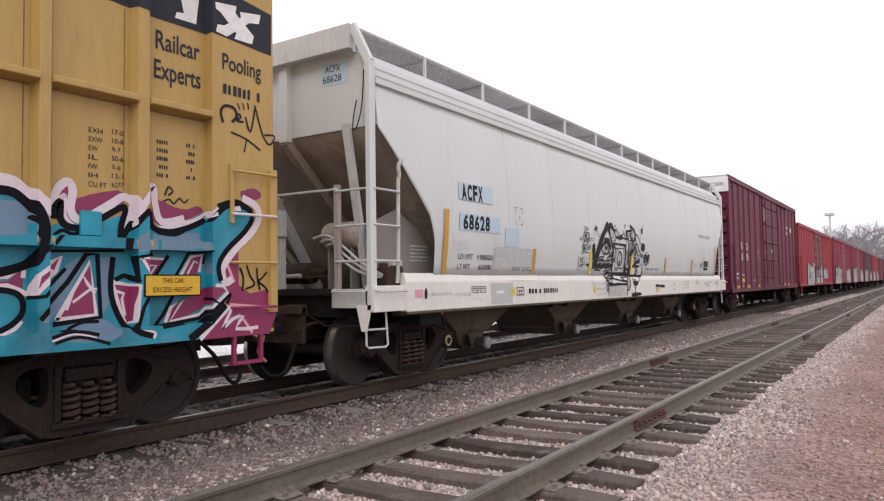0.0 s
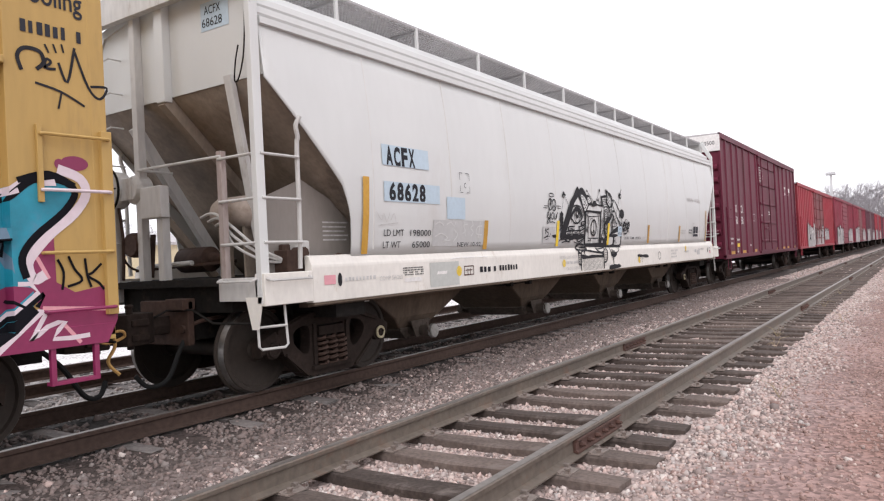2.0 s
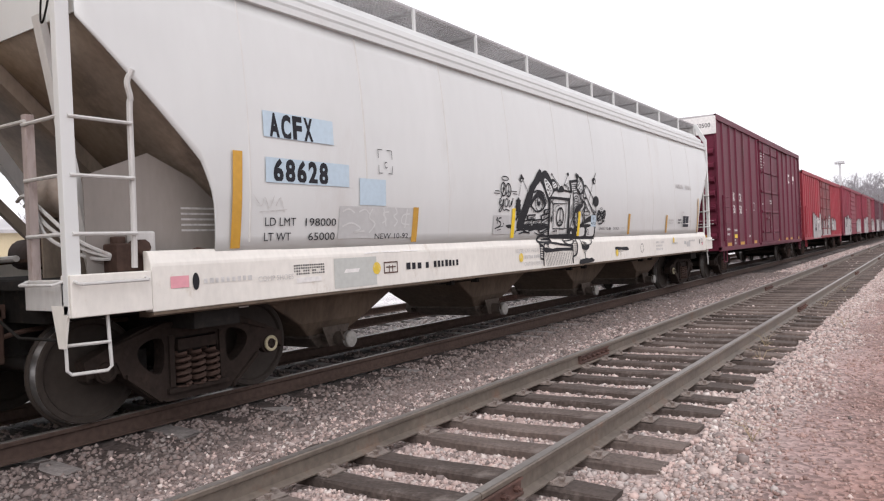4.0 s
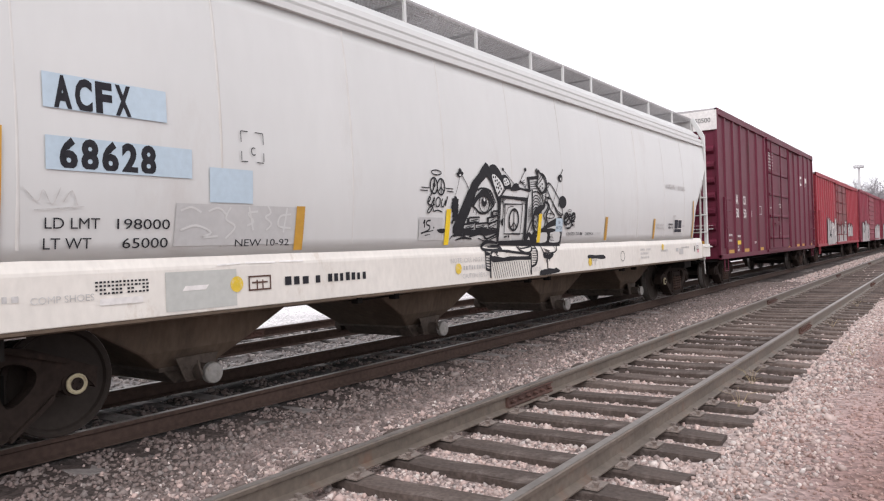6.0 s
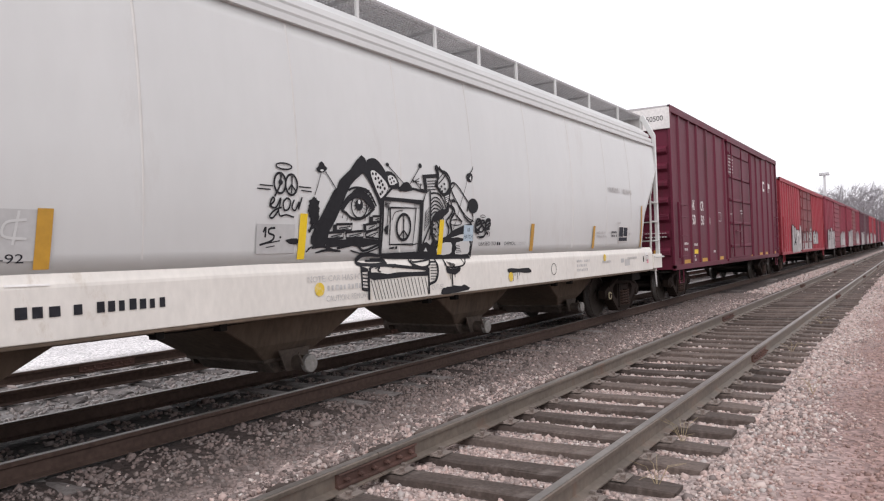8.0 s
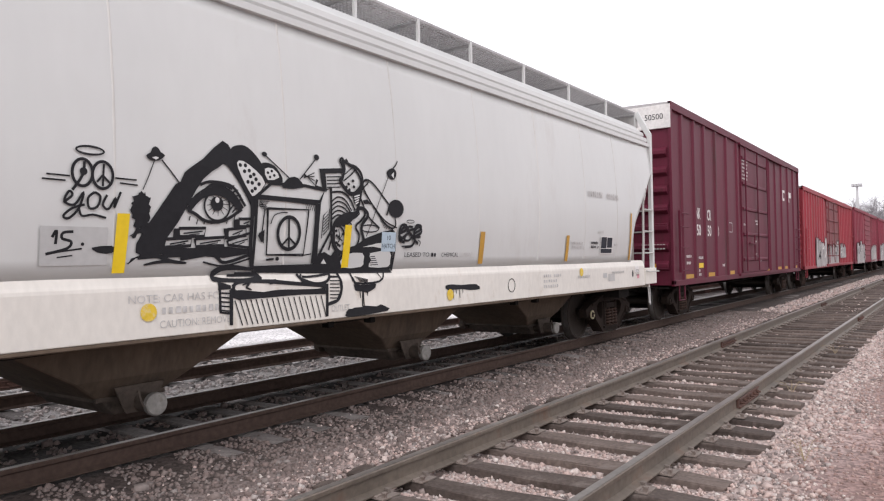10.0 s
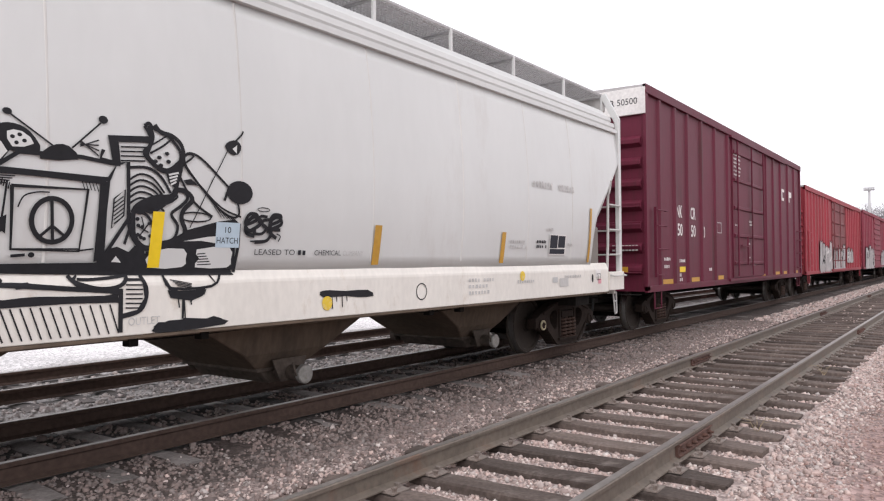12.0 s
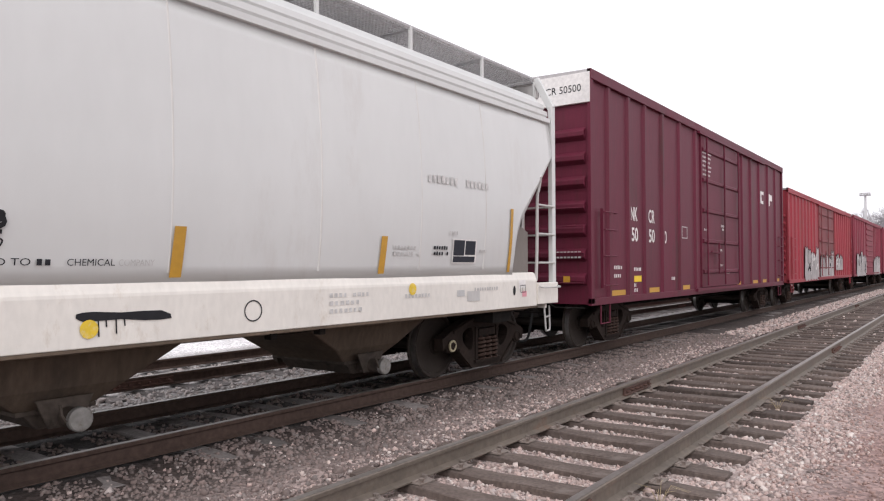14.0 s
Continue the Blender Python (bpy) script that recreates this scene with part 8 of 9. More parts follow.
g_paint.line("graffiti_stroke", M_BLACKPAINT, [(0.185, 1.493), (0.317, 1.473)], 0.008, 0.0064, 0)
g_paint.line("graffiti_stroke", M_BLACKPAINT, [(0.205, 1.476), (0.316, 1.462)], 0.008, 0.0064, 0)
g_paint.area("graffiti_fill", M_BLACKPAINT, [(-0.039, 1.151), (0.107, 1.222), (0.588, 1.206), (0.632, 1.154), (0.105, 1.130)], 0.0062, "", 2)
g_paint.ring("graffiti_ring", M_BLACKPAINT, (-2.687, 2.522), 0.101, 0.029, 0.016, 0.005)
g_paint.ring("graffiti_ring", M_BLACKPAINT, (-2.743, 2.360), 0.073, 0.096, 0.022, 0.005)
g_paint.ring("graffiti_ring", M_BLACKPAINT, (-2.594, 2.353), 0.077, 0.098, 0.022, 0.005)
g_paint.line("graffiti_stroke", M_BLACKPAINT, [(-2.728, 2.441), (-2.743, 2.340), (-2.814, 2.231)], 0.02, 0.005, 4)
g_paint.line("graffiti_stroke", M_BLACKPAINT, [(-2.586, 2.435), (-2.593, 2.271)], 0.016, 0.005, 0)
g_paint.line("graffiti_stroke", M_BLACKPAINT, [(-2.594, 2.353), (-2.636, 2.300)], 0.016, 0.005, 0)
g_paint.line("graffiti_stroke", M_BLACKPAINT, [(-2.594, 2.353), (-2.533, 2.292)], 0.016, 0.005, 0)
g_paint.disc("graffiti_spot", M_BLACKPAINT, (-2.735, 2.369), 0.028, 0.028, 0.005)
g_paint.line("graffiti_stroke", M_BLACKPAINT, [(-2.992, 2.330), (-2.831, 2.328)], 0.012, 0.005, 0)
g_paint.line("graffiti_stroke", M_BLACKPAINT, [(-3.022, 2.296), (-2.862, 2.294)], 0.012, 0.005, 0)
g_paint.line("graffiti_stroke", M_BLACKPAINT, [(-2.499, 2.340), (-2.328, 2.338)], 0.012, 0.005, 0)
g_paint.line("graffiti_stroke", M_BLACKPAINT, [(-2.463, 2.306), (-2.319, 2.300)], 0.012, 0.005, 0)
g_paint.line("graffiti_stroke", M_BLACKPAINT, [(-2.876, 2.140), (-2.814, 2.195), (-2.838, 2.221), (-2.869, 2.149), (-2.798, 2.129), (-2.734, 2.221), (-2.766, 2.107), (-2.834, 2.033), (-2.874, 2.047), (-2.813, 2.104), (-2.725, 2.133)], 0.018, 0.005, 4)
g_paint.line("graffiti_stroke", M_BLACKPAINT, [(-2.652, 2.226), (-2.701, 2.182), (-2.692, 2.110), (-2.634, 2.122), (-2.610, 2.196), (-2.652, 2.226)], 0.018, 0.005, 4)
g_paint.line("graffiti_stroke", M_BLACKPAINT, [(-2.559, 2.212), (-2.592, 2.140), (-2.549, 2.109), (-2.493, 2.195), (-2.506, 2.120), (-2.454, 2.240)], 0.018, 0.005, 4)
g_paint.line("graffiti_stroke", M_BLACKPAINT, [(-2.766, 2.107), (-2.743, 2.052), (-2.662, 2.064), (-2.564, 2.043)], 0.016, 0.005, 4)
g_paint.line("graffiti_stroke", M_BLACKPAINT, [(-2.945, 1.897), (-2.916, 1.944), (-2.920, 1.851)], 0.02, 0.005, 4)
g_paint.line("graffiti_stroke", M_BLACKPAINT, [(-2.799, 1.939), (-2.869, 1.930), (-2.876, 1.890), (-2.812, 1.868), (-2.841, 1.820), (-2.985, 1.781)], 0.02, 0.005, 4)
g_paint.line("graffiti_stroke", M_BLACKPAINT, [(-2.956, 1.788), (-2.734, 1.820)], 0.012, 0.005, 4)
g_paint.line("graffiti_stroke", M_BLACKPAINT, [(-2.908, 1.757), (-2.799, 1.772)], 0.01, 0.005, 4)
g_paint.disc("graffiti_spot", M_BLACKPAINT, (-2.731, 1.852), 0.012, 0.012, 0.005)
g_paint.area("graffiti_fill", M_BLACKPAINT, [(-2.381, 2.109), (-2.345, 2.170), (-2.364, 2.212), (-2.309, 2.228), (-2.291, 2.259), (-2.253, 2.227), (-2.224, 2.212), (-2.243, 2.159), (-2.214, 2.108), (-2.249, 2.055), (-2.228, 2.004), (-2.302, 1.976), (-2.349, 1.992), (-2.333, 2.043)], 0.005, "", 2)
g_paint.area("graffiti_fill", M_BLACKPAINT, [(-2.655, 1.817), (-2.545, 1.829), (-2.480, 1.838), (-2.478, 1.796), (-2.586, 1.792)], 0.005, "", 0)
h_paint.area("graffiti_fill", M_BLACKPAINT, [(-0.145, 1.623), (-0.110, 1.789), (0.030, 1.827), (0.209, 1.936), (0.502, 2.016), (0.669, 2.039), (0.700, 1.611)], 0.0054, "", 0)
h_paint.area("graffiti_fill", M_WHITE, [(-0.093, 1.764), (0.188, 1.786), (0.215, 1.701), (0.183, 1.640), (-0.109, 1.638)], 0.0063, "", 2)
h_paint.area("graffiti_fill", M_WHITE, [(0.311, 1.782), (0.629, 1.804), (0.654, 1.700), (0.619, 1.632), (0.306, 1.636), (0.338, 1.706)], 0.0063, "", 2)
h_paint.area("graffiti_fill", M_WHITE, [(0.178, 1.845), (0.409, 1.887), (0.504, 1.894), (0.508, 1.833), (0.345, 1.853)], 0.0063, "", 0)
h_paint.line("graffiti_stroke", M_BLACKPAINT, [(0.315, 1.744), (0.394, 1.750)], 0.009, 0.0068, 0)
h_paint.line("graffiti_stroke", M_BLACKPAINT, [(0.317, 1.722), (0.409, 1.728)], 0.009, 0.0068, 0)
h_paint.line("graffiti_stroke", M_BLACKPAINT, [(0.319, 1.701), (0.425, 1.706)], 0.009, 0.0068, 0)
h_paint.line("graffiti_stroke", M_BLACKPAINT, [(0.321, 1.679), (0.441, 1.684)], 0.009, 0.0068, 0)
h_paint.line("graffiti_stroke", M_BLACKPAINT, [(0.323, 1.657), (0.456, 1.662)], 0.009, 0.0068, 0)
h_paint.line("graffiti_stroke", M_BLACKPAINT, [(-0.257, 1.983), (-0.244, 2.090), (-0.108, 2.166), (0.071, 2.198), (0.107, 2.248), (0.195, 2.238), (0.247, 2.178), (0.173, 2.099), (0.152, 2.029), (0.190, 1.941), (0.181, 1.882), (0.073, 1.827), (-0.057, 1.789), (-0.169, 1.799), (-0.242, 1.878), (-0.257, 1.983)], 0.04, 0.0066, 4)
h_paint.area("graffiti_fill", M_BLACKPAINT, [(-0.254, 2.072), (-0.166, 2.153), (0.010, 2.189), (-0.043, 2.124), (-0.118, 2.084), (-0.201, 2.040)], 0.0067, "", 2)
h_paint.line("graffiti_stroke", M_BLACKPAINT, [(-0.213, 1.954), (-0.124, 1.906)], 0.012, 0.0069, 0)
h_paint.line("graffiti_stroke", M_BLACKPAINT, [(-0.133, 1.967), (-0.202, 1.874)], 0.012, 0.0069, 0)
h_paint.line("graffiti_stroke", M_BLACKPAINT, [(-0.189, 2.025), (-0.167, 1.956)], 0.01, 0.0069, 0)
h_paint.disc("graffiti_spot", M_BLACKPAINT, (-0.213, 1.959), 0.016, 0.014, 0.0069)
h_paint.disc("graffiti_spot", M_BLACKPAINT, (-0.122, 1.977), 0.016, 0.014, 0.0069)
h_paint.disc("graffiti_spot", M_BLACKPAINT, (-0.185, 1.869), 0.016, 0.014, 0.0069)
h_paint.disc("graffiti_spot", M_BLACKPAINT, (-0.110, 1.881), 0.016, 0.014, 0.0069)
h_paint.line("graffiti_stroke", M_BLACKPAINT, [(-0.316, 1.814), (-0.282, 1.927), (-0.252, 2.028)], 0.022, 0.0068, 4)
h_paint.area("graffiti_fill", M_BLACKPAINT, [(-0.501, 1.703), (-0.449, 1.776), (-0.370, 1.796), (-0.279, 1.758), (-0.204, 1.808), (-0.159, 1.778), (-0.195, 1.702), (-0.233, 1.647), (-0.477, 1.635)], 0.0064, "", 0)
h_paint.area("graffiti_fill", M_WHITE, [(-0.409, 1.683), (-0.375, 1.728), (-0.333, 1.678)], 0.0069, "", 0)
h_paint.area("graffiti_fill", M_BLACKPAINT, [(0.006, 2.386), (0.159, 2.522), (0.165, 2.456), (0.136, 2.329), (0.094, 2.258), (0.032, 2.300)], 0.0063, "", 0)
h_paint.line("graffiti_stroke", M_WHITE, [(0.031, 2.362), (0.117, 2.385)], 0.014, 0.0069, 0)
h_paint.line("graffiti_stroke", M_WHITE, [(0.037, 2.337), (0.111, 2.361)], 0.014, 0.0069, 0)
h_paint.line("graffiti_stroke", M_WHITE, [(0.044, 2.311), (0.105, 2.337)], 0.014, 0.0069, 0)
h_paint.line("graffiti_stroke", M_WHITE, [(0.051, 2.286), (0.099, 2.313)], 0.014, 0.0069, 0)
h_paint.line("graffiti_stroke", M_BLACKPAINT, [(-0.139, 2.725), (-0.106, 2.647), (-0.131, 2.567), (-0.156, 2.501), (-0.120, 2.454), (-0.054, 2.406), (0.036, 2.399), (0.133, 2.479), (0.159, 2.548), (0.130, 2.625), (0.054, 2.673), (-0.037, 2.687), (-0.086, 2.738)], 0.034, 0.0068, 4)
h_paint.line("graffiti_stroke", M_BLACKPAINT, [(0.159, 2.455), (0.254, 2.532), (0.191, 2.538), (0.165, 2.456), (0.323, 2.296), (0.529, 2.131), (0.732, 2.064)], 0.016, 0.0066, 3)
h_paint.area("graffiti_fill", M_BLACKPAINT, [(0.161, 2.331), (0.231, 2.348), (0.307, 2.295), (0.264, 2.302), (0.194, 2.297)], 0.0066, "", 0)
h_paint.line("graffiti_stroke", M_BLACKPAINT, [(-1.274, 2.266), (-1.223, 2.277), (-0.892, 2.277), (-0.471, 2.260)], 0.034, 0.0068, 4)
h_paint.line("graffiti_stroke", M_BLACKPAINT, [(-1.284, 2.260), (-1.284, 2.068), (-1.287, 1.855), (-1.259, 1.645)], 0.04, 0.0068, 4)
h_paint.area("graffiti_fill", M_BLACKPAINT, [(-1.212, 1.943), (-1.168, 1.984), (-1.151, 1.902), (-1.167, 1.880)], 0.0066, "", 0)
h_paint.line("graffiti_stroke", M_BLACKPAINT, [(-1.104, 2.184), (-0.599, 2.198), (-0.650, 1.775), (-1.101, 1.771), (-1.104, 2.184)], 0.016, 0.0066, 0)
h_paint.line("graffiti_stroke", M_BLACKPAINT, [(-1.201, 2.263), (-1.073, 2.268)], 0.008, 0.0066, 0)
h_paint.line("graffiti_stroke", M_BLACKPAINT, [(-1.201, 2.248), (-1.090, 2.251)], 0.008, 0.0066, 0)
h_paint.line("graffiti_stroke", M_BLACKPAINT, [(-1.201, 2.233), (-1.107, 2.235)], 0.008, 0.0066, 0)
h_paint.line("graffiti_stroke", M_BLACKPAINT, [(-1.201, 2.218), (-1.124, 2.218)], 0.008, 0.0066, 0)
h_paint.line("graffiti_stroke", M_BLACKPAINT, [(-1.200, 2.203), (-1.141, 2.201)], 0.008, 0.0066, 0)
h_paint.line("graffiti_stroke", M_BLACKPAINT, [(-0.651, 2.265), (-0.630, 2.201)], 0.007, 0.0066, 0)
h_paint.line("graffiti_stroke", M_BLACKPAINT, [(-0.626, 2.262), (-0.605, 2.198)], 0.007, 0.0066, 0)
h_paint.line("graffiti_stroke", M_BLACKPAINT, [(-0.601, 2.260), (-0.579, 2.195)], 0.007, 0.0066, 0)
h_paint.line("graffiti_stroke", M_BLACKPAINT, [(-0.575, 2.257), (-0.553, 2.192)], 0.007, 0.0066, 0)
h_paint.line("graffiti_stroke", M_BLACKPAINT, [(-0.549, 2.254), (-0.527, 2.189)], 0.007, 0.0066, 0)
h_paint.line("graffiti_stroke", M_BLACKPAINT, [(-0.485, 1.849), (-0.496, 1.776)], 0.006, 0.0066, 0)
h_paint.line("graffiti_stroke", M_BLACKPAINT, [(-0.484, 1.836), (-0.498, 1.766)], 0.006, 0.0066, 0)
h_paint.line("graffiti_stroke", M_BLACKPAINT, [(-0.484, 1.824), (-0.500, 1.756)], 0.006, 0.0066, 0)
h_paint.line("graffiti_stroke", M_BLACKPAINT, [(-0.483, 1.812), (-0.502, 1.747)], 0.006, 0.0066, 0)
h_paint.line("graffiti_stroke", M_BLACKPAINT, [(-0.482, 1.800), (-0.504, 1.737)], 0.006, 0.0066, 0)
h_paint.line("graffiti_stroke", M_BLACKPAINT, [(-0.481, 1.788), (-0.505, 1.727)], 0.006, 0.0066, 0)
h_paint.line("graffiti_stroke", M_BLACKPAINT, [(-1.594, 2.295), (-1.572, 2.346), (-1.538, 2.382)], 0.016, 0.0068, 2, taper=True)
h_paint.line("graffiti_stroke", M_BLACKPAINT, [(-1.554, 2.304), (-1.523, 2.342), (-1.480, 2.365)], 0.016, 0.0068, 2, taper=True)
h_paint.line("graffiti_stroke", M_BLACKPAINT, [(-1.525, 2.273), (-1.488, 2.309), (-1.438, 2.330)], 0.016, 0.0068, 2, taper=True)
h_paint.line("graffiti_stroke", M_BLACKPAINT, [(-1.496, 2.248), (-1.458, 2.276), (-1.408, 2.288)], 0.016, 0.0068, 2, taper=True)
h_paint.line("graffiti_stroke", M_BLACKPAINT, [(-1.478, 2.216), (-1.437, 2.241), (-1.384, 2.250)], 0.016, 0.0068, 2, taper=True)
h_paint.line("graffiti_stroke", M_BLACKPAINT, [(-1.524, 2.150), (-1.497, 2.187), (-1.457, 2.209)], 0.016, 0.0068, 2, taper=True)
h_paint.line("graffiti_stroke", M_BLACKPAINT, [(-1.500, 2.132), (-1.469, 2.164), (-1.425, 2.181)], 0.016, 0.0068, 2, taper=True)
h_paint.line("graffiti_stroke", M_BLACKPAINT, [(-1.590, 2.200), (-1.533, 2.196)], 0.006, 0.0068, 0)
h_paint.line("graffiti_stroke", M_BLACKPAINT, [(-1.597, 2.173), (-1.548, 2.149)], 0.006, 0.0068, 0)
h_paint.line("graffiti_stroke", M_BLACKPAINT, [(-1.618, 2.152), (-1.589, 2.112)], 0.006, 0.0068, 0)
h_paint.line("graffiti_stroke", M_BLACKPAINT, [(-1.645, 2.143), (-1.645, 2.097)], 0.006, 0.0068, 0)
h_paint.line("graffiti_stroke", M_BLACKPAINT, [(-1.673, 2.149), (-1.700, 2.107)], 0.006, 0.0068, 0)
h_paint.line("graffiti_stroke", M_BLACKPAINT, [(-1.693, 2.167), (-1.740, 2.138)], 0.006, 0.0068, 0)
h_paint.line("graffiti_stroke", M_BLACKPAINT, [(-1.701, 2.193), (-1.755, 2.182)], 0.006, 0.0068, 0)
h_paint.line("graffiti_stroke", M_BLACKPAINT, [(-1.694, 2.220), (-1.741, 2.228)], 0.006, 0.0068, 0)
h_paint.line("graffiti_stroke", M_BLACKPAINT, [(-1.674, 2.241), (-1.702, 2.264)], 0.006, 0.0068, 0)
h_paint.line("graffiti_stroke", M_BLACKPAINT, [(-1.646, 2.250), (-1.647, 2.280)], 0.006, 0.0068, 0)
h_paint.line("graffiti_stroke", M_BLACKPAINT, [(-1.618, 2.245), (-1.591, 2.272)], 0.006, 0.0068, 0)
h_paint.line("graffiti_stroke", M_BLACKPAINT, [(-1.598, 2.227), (-1.549, 2.241)], 0.006, 0.0068, 0)
h_paint.line("graffiti_stroke", M_BLACKPAINT, [(-1.929, 2.165), (-1.819, 2.251), (-1.672, 2.294), (-1.536, 2.259), (-1.407, 2.157)], 0.05, 0.0066, 4)
h_paint.line("graffiti_stroke", M_BLACKPAINT, [(-1.845, 2.236), (-1.727, 2.343), (-1.589, 2.363), (-1.502, 2.330)], 0.03, 0.0066, 4, taper=True)
h_paint.area("graffiti_fill", M_BLACKPAINT, [(-2.414, 1.913), (-2.358, 2.022), (-2.420, 2.053), (-2.393, 2.133), (-2.429, 2.159), (-2.381, 2.196), (-2.363, 2.248), (-2.326, 2.228), (-2.314, 2.257), (-2.301, 2.212), (-2.263, 2.214), (-2.282, 2.162), (-2.262, 2.140), (-2.281, 2.099), (-2.266, 2.059), (-2.295, 2.007), (-2.344, 1.988), (-2.383, 1.903)], 0.0057, "", 2)
h_paint.area("graffiti_fill", M_BLACKPAINT, [(-2.439, 1.711), (-2.345, 1.767), (-2.263, 1.864), (-2.257, 1.758), (-2.411, 1.745), (-2.432, 1.700)], 0.0049, "", 0)
h_paint.area("graffiti_fill", M_BLACKPAINT, [(-2.435, 1.913), (-2.271, 2.025), (-2.049, 2.334), (-1.981, 2.369), (-2.048, 2.245), (-2.174, 2.005), (-2.242, 1.766), (-2.350, 1.756), (-2.280, 1.887), (-2.330, 1.943)], 0.0044, "", 0)
h_paint.area("graffiti_fill", M_BLACKPAINT, [(-2.719, 1.828), (-2.564, 1.842), (-2.567, 1.787), (-2.653, 1.787), (-2.690, 1.801)], 0.0062, "", 2)
h_paint.line("graffiti_stroke", M_BLACKPAINT, [(0.788, 1.931), (0.881, 1.970), (0.957, 2.029), (0.872, 2.075), (0.792, 2.005), (0.798, 1.931), (0.886, 1.903)], 0.034, 0.0066, 4)
h_paint.line("graffiti_stroke", M_BLACKPAINT, [(1.065, 2.058), (0.972, 2.040), (0.988, 1.992), (1.075, 1.952), (1.026, 1.867), (0.891, 1.851)], 0.03, 0.0066, 4)
h_paint.line("graffiti_stroke", M_BLACKPAINT, [(1.019, 1.951), (1.183, 2.016), (1.148, 2.084), (1.061, 2.043), (1.058, 1.944), (1.137, 1.891)], 0.034, 0.0066, 4)
h_paint.line("graffiti_stroke", M_BLACKPAINT, [(-1.685, 1.587), (-1.590, 1.644), (-1.447, 1.655), (-1.264, 1.644)], 0.03, 0.0068, 4)
h_paint.line("graffiti_stroke", M_BLACKPAINT, [(-1.693, 1.587), (-1.560, 1.562), (-1.326, 1.554), (-1.182, 1.573), (-1.230, 1.603), (-1.444, 1.608)], 0.026, 0.0068, 4)
h_paint.line("graffiti_stroke", M_BLACKPAINT, [(-0.723, 1.590), (-0.672, 1.539), (-0.503, 1.489), (-0.346, 1.506), (-0.292, 1.586), (-0.424, 1.647)], 0.03, 0.0068, 4)
h_paint.line("graffiti_stroke", M_BLACKPAINT, [(-1.477, 1.476), (-1.432, 1.530), (-1.202, 1.536), (-0.799, 1.500), (-0.426, 1.467), (-0.347, 1.441)], 0.03, 0.0068, 4)
h_paint.area("graffiti_fill", M_BLACKPAINT, [(-1.500, 1.463), (-1.388, 1.466), (-1.007, 1.419), (-0.339, 1.418), (-0.348, 1.386), (-1.008, 1.395), (-1.266, 1.415), (-1.489, 1.421)], 0.0066, "", 0)
h_paint.line("graffiti_stroke", M_BLACKPAINT, [(-0.177, 1.583), (-0.133, 1.449), (-0.185, 1.318), (-0.329, 1.278)], 0.032, 0.0066, 4)
h_paint.line("graffiti_stroke", M_BLACKPAINT, [(-1.500, 1.471), (-1.503, 1.173)], 0.034, 0.0068, 0)
h_paint.line("graffiti_stroke", M_BLACKPAINT, [(-0.343, 1.431), (-0.347, 1.172)], 0.034, 0.0068, 0)
h_paint.line("graffiti_stroke", M_BLACKPAINT, [(0.016, 1.579), (0.076, 1.474), (0.449, 1.479), (0.544, 1.573)], 0.022, 0.0066, 3)
h_paint.area("graffiti_fill", M_BLACKPAINT, [(0.041, 1.493), (0.143, 1.451), (0.400, 1.455), (0.380, 1.410), (0.281, 1.425), (0.256, 1.342), (0.220, 1.413), (0.202, 1.435), (0.185, 1.228), (0.167, 1.229), (0.175, 1.429), (0.076, 1.440)], 0.0067, "", 0)
h_paint.area("graffiti_fill", M_BLACKPAINT, [(-0.082, 1.178), (-0.038, 1.215), (0.162, 1.202), (0.181, 1.235), (0.396, 1.214), (0.469, 1.231), (0.553, 1.204), (0.542, 1.161), (0.253, 1.153)], 0.0067, "", 0)
h_paint.area("paint_smear", M_BLACKPAINT, [(1.684, 1.384), (1.815, 1.397), (2.032, 1.381), (2.370, 1.381), (2.460, 1.313), (2.216, 1.310), (2.032, 1.330), (1.733, 1.328)], 0.006, "", 2)
h_paint.line("paint_smear", M_BLACKPAINT, [(1.774, 1.350), (1.779, 1.268)], 0.012, 0.006, 0)
h_paint.line("paint_smear", M_BLACKPAINT, [(1.849, 1.346), (1.855, 1.208)], 0.012, 0.006, 0)
h_paint.line("paint_smear", M_BLACKPAINT, [(1.909, 1.342), (1.914, 1.279)], 0.012, 0.006, 0)
h_paint.line("paint_smear", M_BLACKPAINT, [(1.988, 1.337), (1.993, 1.222)], 0.012, 0.006, 0)
h_paint.line("paint_smear", M_BLACKPAINT, [(2.055, 1.333), (2.060, 1.277)], 0.012, 0.006, 0)
h_paint.ring("graffiti_ring", M_STENCIL, (3.288, 1.328), 0.095, 0.092, 0.012, 0.005)
y_paint.count = 0
y_paint.area("graffiti_fill", M_TEAL, [(4.792, 2.205), (5.077, 2.235), (5.350, 2.200), (5.434, 2.084), (5.490, 1.958), (5.650, 2.018), (5.881, 1.996), (6.075, 2.079), (6.270, 2.148), (6.456, 2.030), (6.793, 2.092), (7.160, 2.272), (7.471, 2.275), (7.506, 2.143), (7.329, 1.922), (7.226, 1.809), (7.173, 1.635), (7.185, 1.366), (7.061, 1.184), (6.872, 1.003), (6.071, 0.996), (5.199, 1.002), (4.772, 1.004)], 0.0035, "", 0)
y_paint.area("graffiti_fill", M_BLUEGREY, [(4.933, 2.100), (5.351, 2.157), (5.410, 2.026), (5.428, 1.912), (4.895, 1.885)], 0.0043, "", 2)
y_paint.area("graffiti_fill", M_BLUEGREY, [(5.676, 1.671), (5.859, 1.756), (5.745, 1.538), (5.592, 1.276), (5.435, 1.233), (5.560, 1.451)], 0.0043, "", 2)
